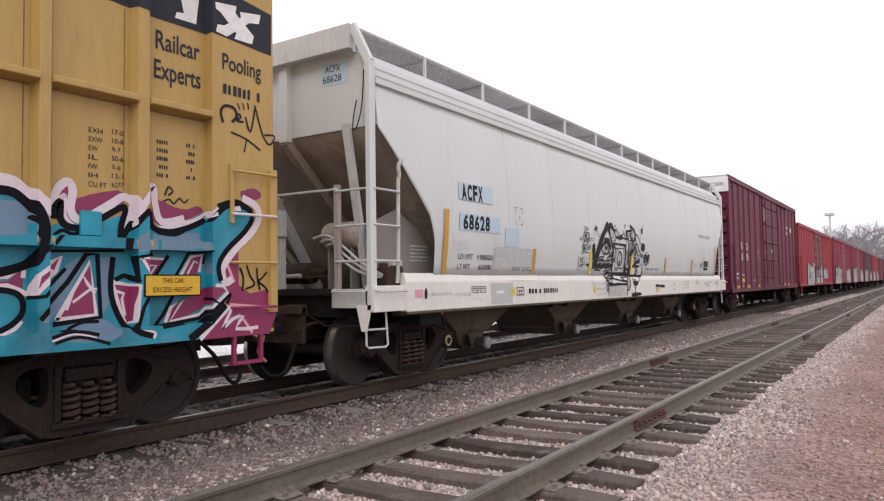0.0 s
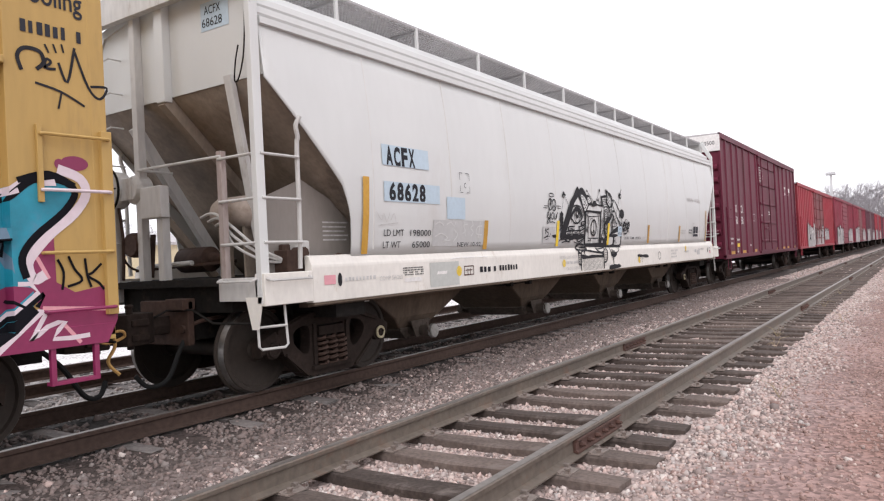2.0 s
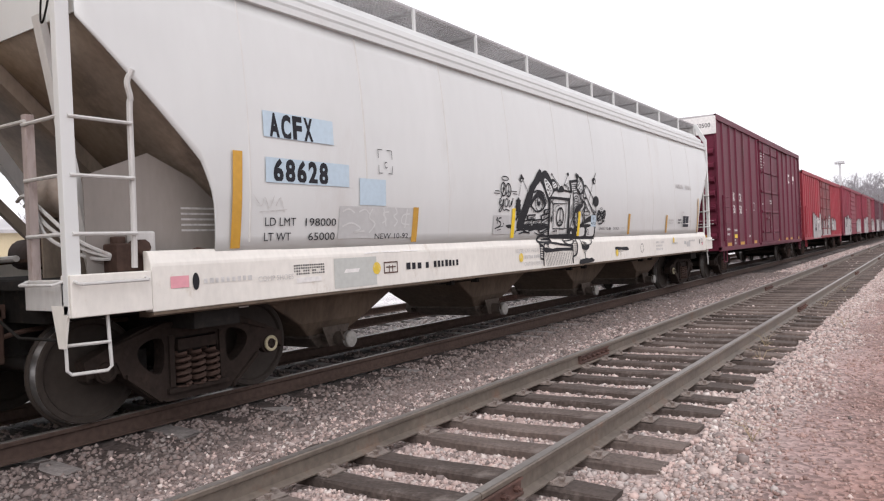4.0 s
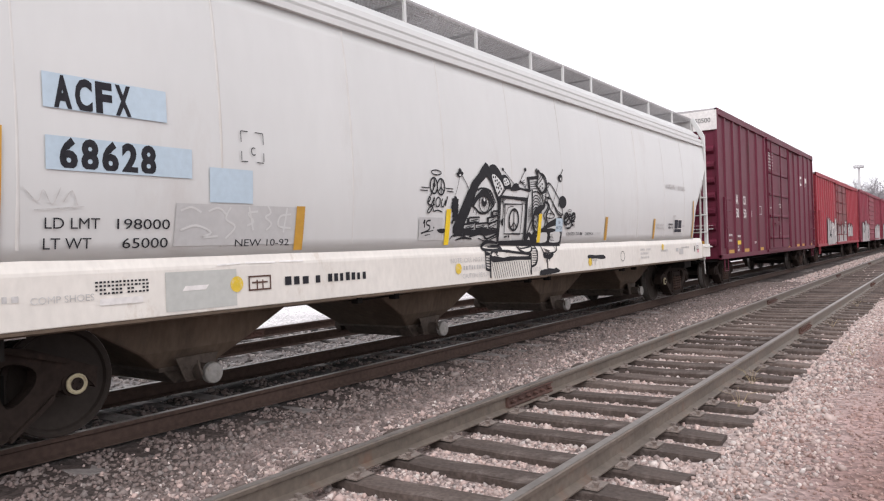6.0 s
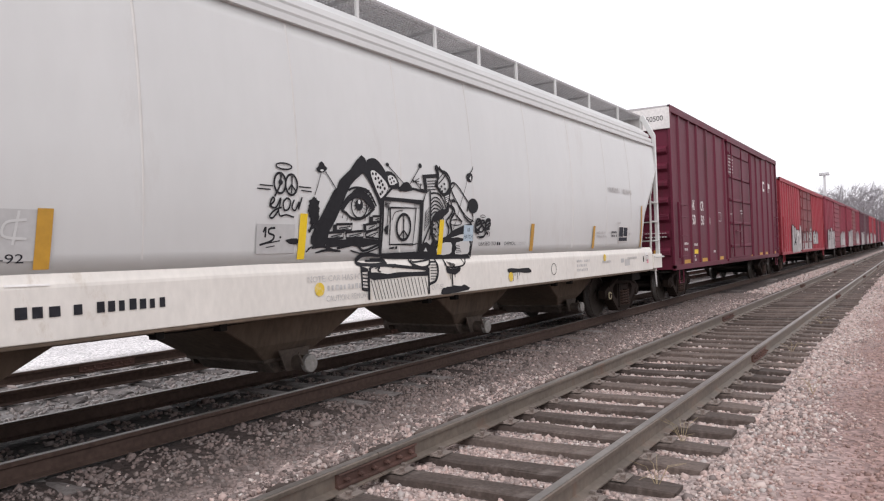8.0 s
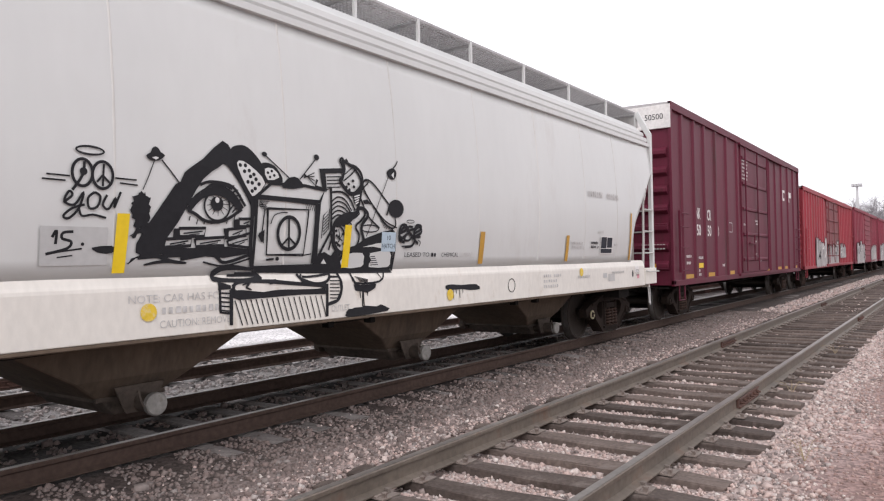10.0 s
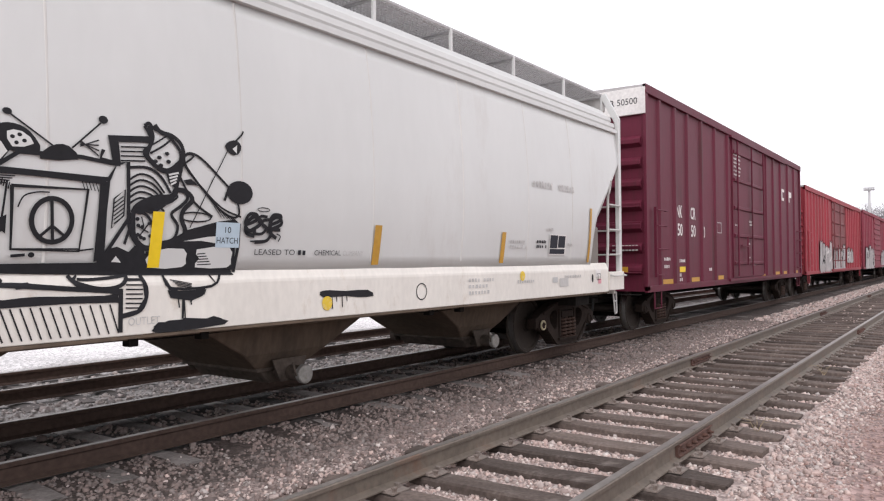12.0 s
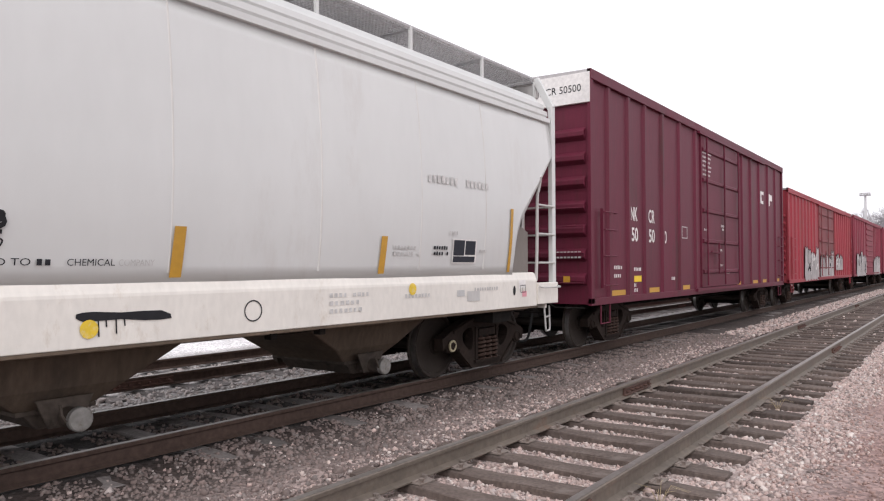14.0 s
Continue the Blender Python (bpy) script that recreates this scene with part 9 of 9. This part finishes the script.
y_paint.area("graffiti_fill", M_BLUEGREY, [(6.208, 1.890), (6.418, 2.018), (6.424, 1.805), (6.229, 1.791)], 0.0043, "", 0)
y_paint.area("graffiti_fill", M_BLUEGREY, [(6.457, 1.960), (6.948, 1.996), (7.003, 1.845), (7.042, 1.571), (6.902, 1.842), (6.457, 1.801)], 0.0043, "", 0)
y_paint.area("graffiti_fill", M_BLUEGREY, [(5.934, 1.251), (6.107, 1.159), (6.021, 1.055), (5.584, 1.079), (5.703, 1.191)], 0.0043, "", 2)
y_paint.area("graffiti_fill", M_BLUEGREY, [(5.954, 1.745), (6.058, 1.747), (6.070, 1.395), (5.992, 1.258)], 0.0043, "", 0)
y_paint.area("graffiti_fill", M_MAGENTA, [(5.583, 2.191), (5.648, 2.313), (5.729, 2.286), (5.762, 2.216), (5.878, 2.259), (6.124, 2.317), (6.216, 2.260), (6.125, 2.192), (5.880, 2.051), (5.731, 2.023), (5.641, 2.071)], 0.005, "", 2)
y_paint.area("graffiti_fill", M_MAGENTA, [(4.929, 2.340), (5.229, 2.344), (5.342, 2.275), (5.350, 2.229), (4.930, 2.240)], 0.005, "", 0)
y_paint.area("graffiti_fill", M_MAGENTA, [(6.478, 2.272), (6.673, 2.218), (6.823, 2.209), (6.916, 2.248), (6.992, 2.201), (6.674, 2.064), (6.456, 2.070)], 0.005, "", 2)
y_paint.area("graffiti_fill", M_MAGENTA, [(5.086, 1.542), (5.239, 1.549), (5.369, 1.665), (5.350, 1.539), (5.351, 1.477), (5.086, 1.517)], 0.005, "", 0)
y_paint.area("graffiti_fill", M_MAGENTA, [(5.391, 1.475), (5.423, 1.589), (5.557, 1.687), (5.640, 1.737), (5.601, 1.635), (5.465, 1.516)], 0.005, "", 0)
y_paint.area("graffiti_fill", M_MAGENTA, [(5.623, 1.248), (5.874, 1.683), (5.934, 1.279)], 0.005, "", 0)
y_paint.area("graffiti_fill", M_MAGENTA, [(6.089, 1.526), (6.283, 1.495), (6.243, 1.210), (6.196, 1.184), (6.131, 1.322)], 0.005, "", 0)
y_paint.area("graffiti_fill", M_MAGENTA, [(6.293, 1.735), (6.582, 1.734), (6.436, 1.543)], 0.005, "", 0)
y_paint.area("graffiti_fill", M_MAGENTA, [(6.606, 1.190), (6.664, 1.304), (6.824, 1.401), (7.029, 1.486), (7.186, 1.463), (6.980, 1.287), (6.676, 1.166)], 0.005, "", 0)
y_paint.area("graffiti_fill", M_MAGENTA, [(6.758, 1.583), (6.867, 1.761), (6.979, 1.774), (6.904, 1.557)], 0.005, "", 0)
y_paint.area("graffiti_fill", M_MAGENTA, [(7.133, 1.662), (7.173, 1.754), (7.329, 1.867), (7.335, 1.499), (7.475, 1.414), (7.725, 1.455), (7.832, 1.477), (7.815, 1.177), (7.723, 0.999), (7.502, 1.002), (6.878, 0.998), (7.041, 1.149), (7.212, 1.285), (7.146, 1.501)], 0.0048, "", 0)
y_paint.disc("graffiti_spot", M_MAGENTA, (7.515, 2.409), 0.110, 0.057, 0.005)
y_paint.disc("graffiti_spot", M_MAGENTA, (7.393, 2.397), 0.035, 0.039, 0.005)
y_paint.line("graffiti_stroke", M_PINK, [(7.199, 1.689), (7.280, 1.527)], 0.03, 0.0052, 0)
y_paint.line("graffiti_stroke", M_PINK, [(7.225, 1.311), (7.724, 1.267)], 0.03, 0.0052, 0)
y_paint.line("graffiti_stroke", M_PINK, [(7.362, 1.197), (7.502, 1.024)], 0.03, 0.0052, 0)
y_paint.line("graffiti_stroke", M_LILAC, [(4.930, 2.300), (5.229, 2.302), (5.334, 2.245), (5.425, 2.168), (5.553, 2.073)], 0.1, 0.006, 4)
y_paint.line("graffiti_stroke", M_LILAC, [(5.342, 2.212), (5.425, 2.143), (5.477, 2.001)], 0.05, 0.0058, 4)
y_paint.line("graffiti_stroke", M_LILAC, [(5.570, 2.145), (5.604, 2.273), (5.683, 2.344), (5.729, 2.281), (5.712, 2.130), (5.759, 2.052), (5.856, 2.068), (6.075, 2.207), (6.175, 2.265), (6.259, 2.215), (6.228, 2.097), (6.188, 1.966)], 0.07, 0.006, 4)
y_paint.line("graffiti_stroke", M_LILAC, [(5.631, 2.204), (5.666, 2.230), (5.668, 2.073), (5.732, 1.996)], 0.03, 0.006, 4)
y_paint.line("graffiti_stroke", M_LILAC, [(5.918, 2.082), (6.151, 2.185), (6.175, 2.198), (6.152, 2.036)], 0.03, 0.006, 4)
y_paint.line("graffiti_stroke", M_LILAC, [(6.188, 1.966), (6.270, 2.148), (6.400, 2.334), (6.460, 2.381), (6.478, 2.232), (6.546, 2.076), (6.781, 2.122)], 0.065, 0.006, 4)
y_paint.line("graffiti_stroke", M_LILAC, [(6.490, 2.012), (6.674, 2.043), (6.947, 2.134), (7.127, 2.258)], 0.04, 0.006, 4)
y_paint.line("graffiti_stroke", M_LILAC, [(7.379, 2.357), (7.551, 2.293), (7.594, 2.171), (7.492, 2.018), (7.322, 1.878), (7.213, 1.765), (7.133, 1.645), (7.172, 1.527), (7.253, 1.560)], 0.075, 0.006, 4)
y_paint.line("graffiti_stroke", M_LILAC, [(5.086, 1.582), (5.238, 1.582), (5.357, 1.667), (5.364, 1.690), (5.350, 1.572)], 0.035, 0.006, 0)
y_paint.line("graffiti_stroke", M_LILAC, [(5.087, 1.509), (5.239, 1.516), (5.343, 1.472), (5.400, 1.429)], 0.035, 0.006, 0)
y_paint.line("graffiti_stroke", M_LILAC, [(5.391, 1.454), (5.423, 1.589), (5.557, 1.692), (5.640, 1.742), (5.601, 1.626), (5.465, 1.512), (5.400, 1.445)], 0.035, 0.006, 0)
y_paint.line("graffiti_stroke", M_LILAC, [(5.440, 1.504), (5.545, 1.617), (5.575, 1.635)], 0.022, 0.006, 0)
y_paint.line("graffiti_stroke", M_LILAC, [(5.605, 1.240), (5.878, 1.706), (5.934, 1.270), (5.605, 1.240)], 0.04, 0.006, 0)
y_paint.line("graffiti_stroke", M_LILAC, [(5.684, 1.316), (5.745, 1.484), (5.818, 1.592), (5.856, 1.528), (5.923, 1.444)], 0.028, 0.006, 0)
y_paint.line("graffiti_stroke", M_LILAC, [(5.737, 1.376), (5.885, 1.482), (5.942, 1.481)], 0.022, 0.006, 0)
y_paint.line("graffiti_stroke", M_LILAC, [(6.079, 1.536), (6.273, 1.504), (6.243, 1.200), (6.196, 1.174), (6.141, 1.317), (6.079, 1.512)], 0.035, 0.006, 0)
y_paint.line("graffiti_stroke", M_LILAC, [(6.110, 1.460), (6.179, 1.439), (6.161, 1.392), (6.191, 1.250)], 0.026, 0.006, 0)
y_paint.line("graffiti_stroke", M_LILAC, [(6.282, 1.749), (6.593, 1.739), (6.431, 1.524), (6.282, 1.749)], 0.032, 0.006, 0)
y_paint.line("graffiti_stroke", M_LILAC, [(6.414, 1.681), (6.491, 1.682), (6.425, 1.593)], 0.02, 0.006, 0)
y_paint.line("graffiti_stroke", M_LILAC, [(6.583, 1.171), (6.641, 1.304), (6.782, 1.387), (6.629, 1.179), (6.948, 1.225), (7.199, 1.430), (7.146, 1.496), (7.056, 1.498)], 0.035, 0.006, 0)
y_paint.line("graffiti_stroke", M_LILAC, [(6.746, 1.593), (6.855, 1.766), (6.979, 1.785), (6.948, 1.625)], 0.03, 0.006, 0)
y_paint.line("graffiti_stroke", M_LILAC, [(6.818, 1.604), (6.892, 1.730), (6.929, 1.709)], 0.02, 0.006, 0)
y_paint.line("graffiti_stroke", M_LILAC, [(6.878, 1.003), (7.029, 1.133), (7.212, 1.285)], 0.045, 0.0061, 0)
y_paint.line("graffiti_stroke", M_LILAC, [(7.185, 1.291), (7.239, 1.257), (7.132, 1.080), (7.252, 1.170), (7.390, 1.196), (7.293, 1.076), (7.575, 1.076)], 0.035, 0.0061, 2)
y_paint.line("graffiti_stroke", M_LILAC, [(4.946, 1.179), (5.243, 1.167), (5.345, 1.246)], 0.03, 0.0061, 4)
y_paint.line("graffiti_stroke", M_LILAC, [(6.254, 1.114), (6.403, 1.095), (6.392, 1.047)], 0.03, 0.0061, 4)
y_paint.line("graffiti_stroke", M_LILAC, [(5.520, 1.084), (5.693, 1.132), (5.877, 1.084)], 0.02, 0.0061, 4)
y_paint.line("graffiti_stroke", M_INK, [(4.931, 2.212), (5.230, 2.226), (5.343, 2.169), (5.426, 2.083), (5.469, 1.957), (5.445, 1.793), (5.357, 1.667), (5.012, 1.574)], 0.07, 0.0068, 4)
y_paint.line("graffiti_stroke", M_INK, [(5.385, 2.046), (5.427, 1.980), (5.420, 1.878)], 0.03, 0.0068, 4)
y_paint.line("graffiti_stroke", M_INK, [(4.941, 1.495), (5.239, 1.478), (5.343, 1.413), (5.337, 1.288), (5.204, 1.186), (4.976, 1.148)], 0.045, 0.0068, 4)
y_paint.line("graffiti_stroke", M_INK, [(5.580, 2.040), (5.588, 2.129), (5.631, 2.177), (5.632, 2.044), (5.696, 1.985), (5.833, 1.984), (6.025, 2.099), (6.187, 2.178), (6.152, 2.012), (6.138, 1.792)], 0.055, 0.0068, 4)
y_paint.line("graffiti_stroke", M_INK, [(5.389, 1.707), (5.492, 1.795), (5.629, 1.946), (5.741, 1.925), (5.881, 1.978)], 0.03, 0.0068, 4)
y_paint.line("graffiti_stroke", M_INK, [(5.376, 1.421), (5.474, 1.431), (5.676, 1.649)], 0.03, 0.0068, 0)
y_paint.line("graffiti_stroke", M_INK, [(5.435, 1.250), (5.691, 1.538), (5.845, 1.765), (5.940, 1.768), (5.973, 1.249), (5.580, 1.207)], 0.04, 0.0068, 0)
y_paint.line("graffiti_stroke", M_INK, [(5.548, 1.783), (6.167, 1.803)], 0.022, 0.0068, 0)
y_paint.line("graffiti_stroke", M_INK, [(6.078, 1.748), (6.060, 1.465), (6.131, 1.251), (6.233, 1.125), (6.392, 1.067)], 0.05, 0.0068, 4)
y_paint.line("graffiti_stroke", M_INK, [(6.099, 1.554), (6.191, 1.592), (6.273, 1.533)], 0.04, 0.0068, 4)
y_paint.line("graffiti_stroke", M_INK, [(6.253, 1.143), (6.305, 1.317), (6.436, 1.533), (6.616, 1.775)], 0.035, 0.0068, 0)
y_paint.line("graffiti_stroke", M_INK, [(6.262, 1.533), (6.240, 1.748), (6.457, 1.781)], 0.03, 0.0068, 0)
y_paint.line("graffiti_stroke", M_INK, [(6.148, 1.792), (6.177, 1.936), (6.286, 2.087), (6.411, 2.166), (6.456, 2.020), (6.674, 1.992), (6.979, 2.104), (7.193, 2.264), (7.400, 2.270), (7.507, 2.188), (7.420, 2.037), (7.193, 1.840), (7.094, 1.688), (7.120, 1.538)], 0.055, 0.0068, 4)
y_paint.line("graffiti_stroke", M_INK, [(6.501, 1.973), (6.674, 1.961), (6.781, 1.997)], 0.025, 0.0068, 4)
y_paint.line("graffiti_stroke", M_INK, [(7.081, 2.254), (7.309, 2.317), (7.507, 2.233)], 0.045, 0.007, 4)
y_paint.line("graffiti_stroke", M_INK, [(6.480, 1.149), (6.560, 1.242), (6.675, 1.430)], 0.035, 0.0068, 0)
y_paint.line("graffiti_stroke", M_INK, [(6.491, 1.138), (6.948, 1.194), (7.239, 1.419), (7.185, 1.323)], 0.035, 0.0068, 0)
y_paint.line("graffiti_stroke", M_INK, [(6.687, 1.583), (6.830, 1.802), (7.018, 1.818), (6.992, 1.700)], 0.03, 0.0068, 0)
y_paint.line("graffiti_stroke", M_INK, [(6.769, 1.011), (7.016, 1.171), (7.172, 1.313)], 0.075, 0.0068, 0)
y_paint.line("graffiti_stroke", M_INK, [(5.694, 1.165), (5.817, 1.212), (5.958, 1.213)], 0.025, 0.0068, 4)
y_paint.line("graffiti_stroke", M_INK, [(5.520, 1.109), (5.693, 1.150), (5.900, 1.109)], 0.03, 0.0068, 4)
y_paint.line("graffiti_stroke", M_INK, [(5.541, 1.065), (5.739, 1.103), (5.997, 1.030)], 0.025, 0.0068, 4)
y_paint.line("graffiti_stroke", M_INK, [(7.003, 1.381), (7.119, 1.315), (7.041, 1.264)], 0.025, 0.0068, 0)
y_paint.line("graffiti_stroke", M_INK, [(7.349, 1.669), (7.391, 1.570), (7.376, 1.438)], 0.02, 0.0072, 4)
y_paint.line("graffiti_stroke", M_INK, [(7.433, 1.692), (7.476, 1.593), (7.533, 1.503), (7.418, 1.460)], 0.02, 0.0072, 4)
y_paint.line("graffiti_stroke", M_INK, [(7.563, 1.672), (7.577, 1.536), (7.606, 1.446)], 0.02, 0.0072, 4)
y_paint.line("graffiti_stroke", M_INK, [(7.696, 1.627), (7.621, 1.559), (7.577, 1.536), (7.665, 1.479), (7.710, 1.421)], 0.02, 0.0072, 4)
y_paint.area("graffiti_fill", M_LILAC, [(7.056, 2.184), (7.081, 2.201), (7.094, 2.164), (6.991, 2.130)], 0.0076, "", 0)
y_paint.area("graffiti_fill", M_LILAC, [(7.254, 2.258), (7.351, 2.277), (7.365, 2.228), (7.261, 2.220)], 0.0076, "", 0)
y_paint.area("dark_panel", M_SLATE, [(5.406, 3.953), (6.063, 3.937), (6.449, 3.919), (7.017, 3.924), (7.769, 3.881), (7.771, 4.316), (6.667, 4.441)], 0.004, "dark slate logo panel", 0)
y_paint.area("white_slab", M_WHITEINK, [(7.056, 4.227), (7.314, 4.265), (7.300, 4.193), (7.535, 4.022), (7.513, 3.935), (7.285, 3.929), (7.313, 3.993), (7.116, 4.146), (7.063, 4.163)], 0.0055, "white slab shape", 0)
y_paint.area("white_slab", M_WHITEINK, [(7.626, 4.271), (7.603, 4.170), (7.477, 4.144), (7.196, 3.926), (7.062, 3.943), (7.082, 4.015), (7.162, 4.028), (7.370, 4.169), (7.356, 4.222)], 0.0055, "white slab shape", 0)
y_paint.area("white_slab", M_WHITEINK, [(6.740, 4.201), (6.946, 4.242), (6.914, 3.986), (6.680, 3.980), (6.698, 4.038), (6.777, 4.052)], 0.0055, "white slab shape", 0)
y_paint.line("graffiti_stroke", M_STENCIL, [(7.148, 3.071), (7.121, 3.175), (7.175, 3.240), (7.284, 3.234), (7.311, 3.156), (7.256, 3.096)], 0.03, 0.005, 4)
y_paint.line("graffiti_stroke", M_STENCIL, [(7.311, 3.117), (7.367, 3.167), (7.332, 3.188), (7.325, 3.120), (7.402, 3.122)], 0.021, 0.005, 4)
y_paint.line("graffiti_stroke", M_STENCIL, [(7.424, 3.177), (7.488, 3.036), (7.555, 3.317)], 0.021, 0.005, 4)
y_paint.line("graffiti_stroke", M_STENCIL, [(7.554, 3.288), (7.657, 3.018), (7.748, 2.945), (7.810, 3.043), (7.672, 3.032)], 0.021, 0.005, 4)
y_paint.line("graffiti_stroke", M_STENCIL, [(7.242, 2.994), (7.437, 2.953), (7.619, 2.867)], 0.018, 0.005, 4)
y_paint.line("graffiti_stroke", M_STENCIL, [(7.437, 2.942), (7.409, 2.819)], 0.015, 0.005, 0)
y_paint.line("graffiti_stroke", M_STENCIL, [(7.325, 3.299), (7.353, 3.237)], 0.015, 0.005, 0)
y_paint.line("graffiti_stroke", M_STENCIL, [(7.389, 3.312), (7.410, 3.248)], 0.015, 0.005, 0)
y_paint.line("graffiti_stroke", M_STENCIL, [(7.453, 3.325), (7.467, 3.259)], 0.015, 0.005, 0)
y_paint.line("graffiti_stroke", M_STENCIL, [(6.580, 2.317), (6.614, 2.397), (6.661, 2.361), (6.614, 2.320)], 0.018, 0.005, 4)
y_paint.line("graffiti_stroke", M_STENCIL, [(6.557, 2.259), (6.626, 2.285), (6.673, 2.249), (6.732, 2.305), (6.780, 2.268), (6.829, 2.304)], 0.015, 0.005, 4)

# ---- distance: bare trees, a light mast, a low cream building ----


def bare_tree(seed, height, levels=4):
    """Bare winter tree: tapered trunk and forking limbs, as trunk and crown shapes."""
    rnd = random.Random(seed)
    trunk, crown = Shape(), Shape()

    def limb(p, d, length, r, level):
        pts, rr = [p], [r]
        q = Vector(p)
        for i in range(3):
            d = (d + Vector((rnd.gauss(0, 0.12), rnd.gauss(0, 0.12), rnd.gauss(0.05, 0.08)))).normalized()
            q = q + d * length / 3
            pts.append(q.copy())
            rr.append(r * (1 - 0.2 * (i + 1)))
        (trunk if level == 0 else crown).tube(pts, rr, 6 if level == 0 else 3)
        if level < levels:
            for i in range(rnd.randint(4, 6) if level else 7):
                t = rnd.uniform(0.35, 1.0)
                k = min(int(t * 3), 2)
                at = pts[k].lerp(pts[k + 1], t * 3 - k)
                a = rnd.uniform(0, 2 * math.pi)
                side = d.orthogonal().normalized()
                side.rotate(Matrix.Rotation(a, 3, d))
                limb(at, (d * rnd.uniform(0.5, 1.0) + side * rnd.uniform(0.5, 0.9)).normalized(), length * rnd.uniform(0.45, 0.68), max(r * 0.42, 0.02), level + 1)
    limb(Vector((0, 0, 0)), Vector((0, 0, 1)), height * 0.48, height * 0.018, 0)
    return trunk, crown


TREES = []
for k in range(4):
    a, b = bare_tree(100 + k, 9.0, 3)
    TREES.append((a.mesh("trunk", M_BARK), b.mesh("crown", M_TWIG)))


def plant(x, y, size, turn, kind, label):
    t = thing("tree", (x, y, ground_height(x, y) - 0.05), label, "tree", "bare trees in the distance")
    t.rotation_euler.z, t.scale = turn, (size, size, size)
    a = part("trunk", TREES[kind][0], None, t)
    part("crown", TREES[kind][1], None, t, "bare twigs, greyed to stand for mist")


rnd = random.Random(77)
for i in range(46):
    plant(rnd.uniform(-110, -62), rnd.uniform(5, 120), rnd.uniform(0.9, 1.5), rnd.uniform(0, 6), rnd.randrange(4), "bare grey winter tree behind the rail yard")
for i in range(190):
    y = rnd.uniform(210, 340)
    plant(rnd.uniform(-34, 75), y, rnd.uniform(1.6, 2.7) * y / 260, rnd.uniform(0, 6), rnd.randrange(4), "tall bare tree in the misty distance")


def mast(x, y, h):
    m = thing("light_mast", (x, y, 0), "tall pale steel yard light mast", "light mast")
    part("pole", Shape().lathe([(0, 0.34), (h, 0.2)], "z", (0, 0, 0), 12), M_MAST, m, smooth=True)
    part("head_frame", Shape().box(-0.85, 0.85, -0.35, 0.35, h - 0.15, h + 0.05), M_MAST, m)
    for i in range(4):
        part("floodlight", Shape().box(-0.85 + 0.44 * i, -0.47 + 0.44 * i, -0.6, -0.1, h, h + 0.4), M_MAST, m)


mast(-14.6, 160.0, 13.9)


def shed(x, y0, y1, h):
    b = thing("shed", (x, (y0 + y1) / 2, 0), "long low cream-coloured metal shed with a pale roof", "building")
    n = (y1 - y0) / 2
    part("wall", Shape().box(-4, 4, -n, n, -0.1, h), M_WALLCREAM, b)
    part("roof", Shape().prism([(-4.3, h - 0.05), (0, h + 0.7), (4.3, h - 0.05), (4.3, h + 0.12), (0, h + 0.9), (-4.3, h + 0.12)], "y", -n - 0.3, n + 0.3), M_ROOF, b, "pale metal roof")
    for i in range(int(2 * n / 4)):
        part("door", Shape().box(3.98, 4.05, -n + 1.0 + 4 * i, -n + 3.2 + 4 * i, 0.0, 1.6), M_GRIMESHADE if i % 3 else M_REDDULL, b)
    return b


shed(-42, 14, 62, 3.2)
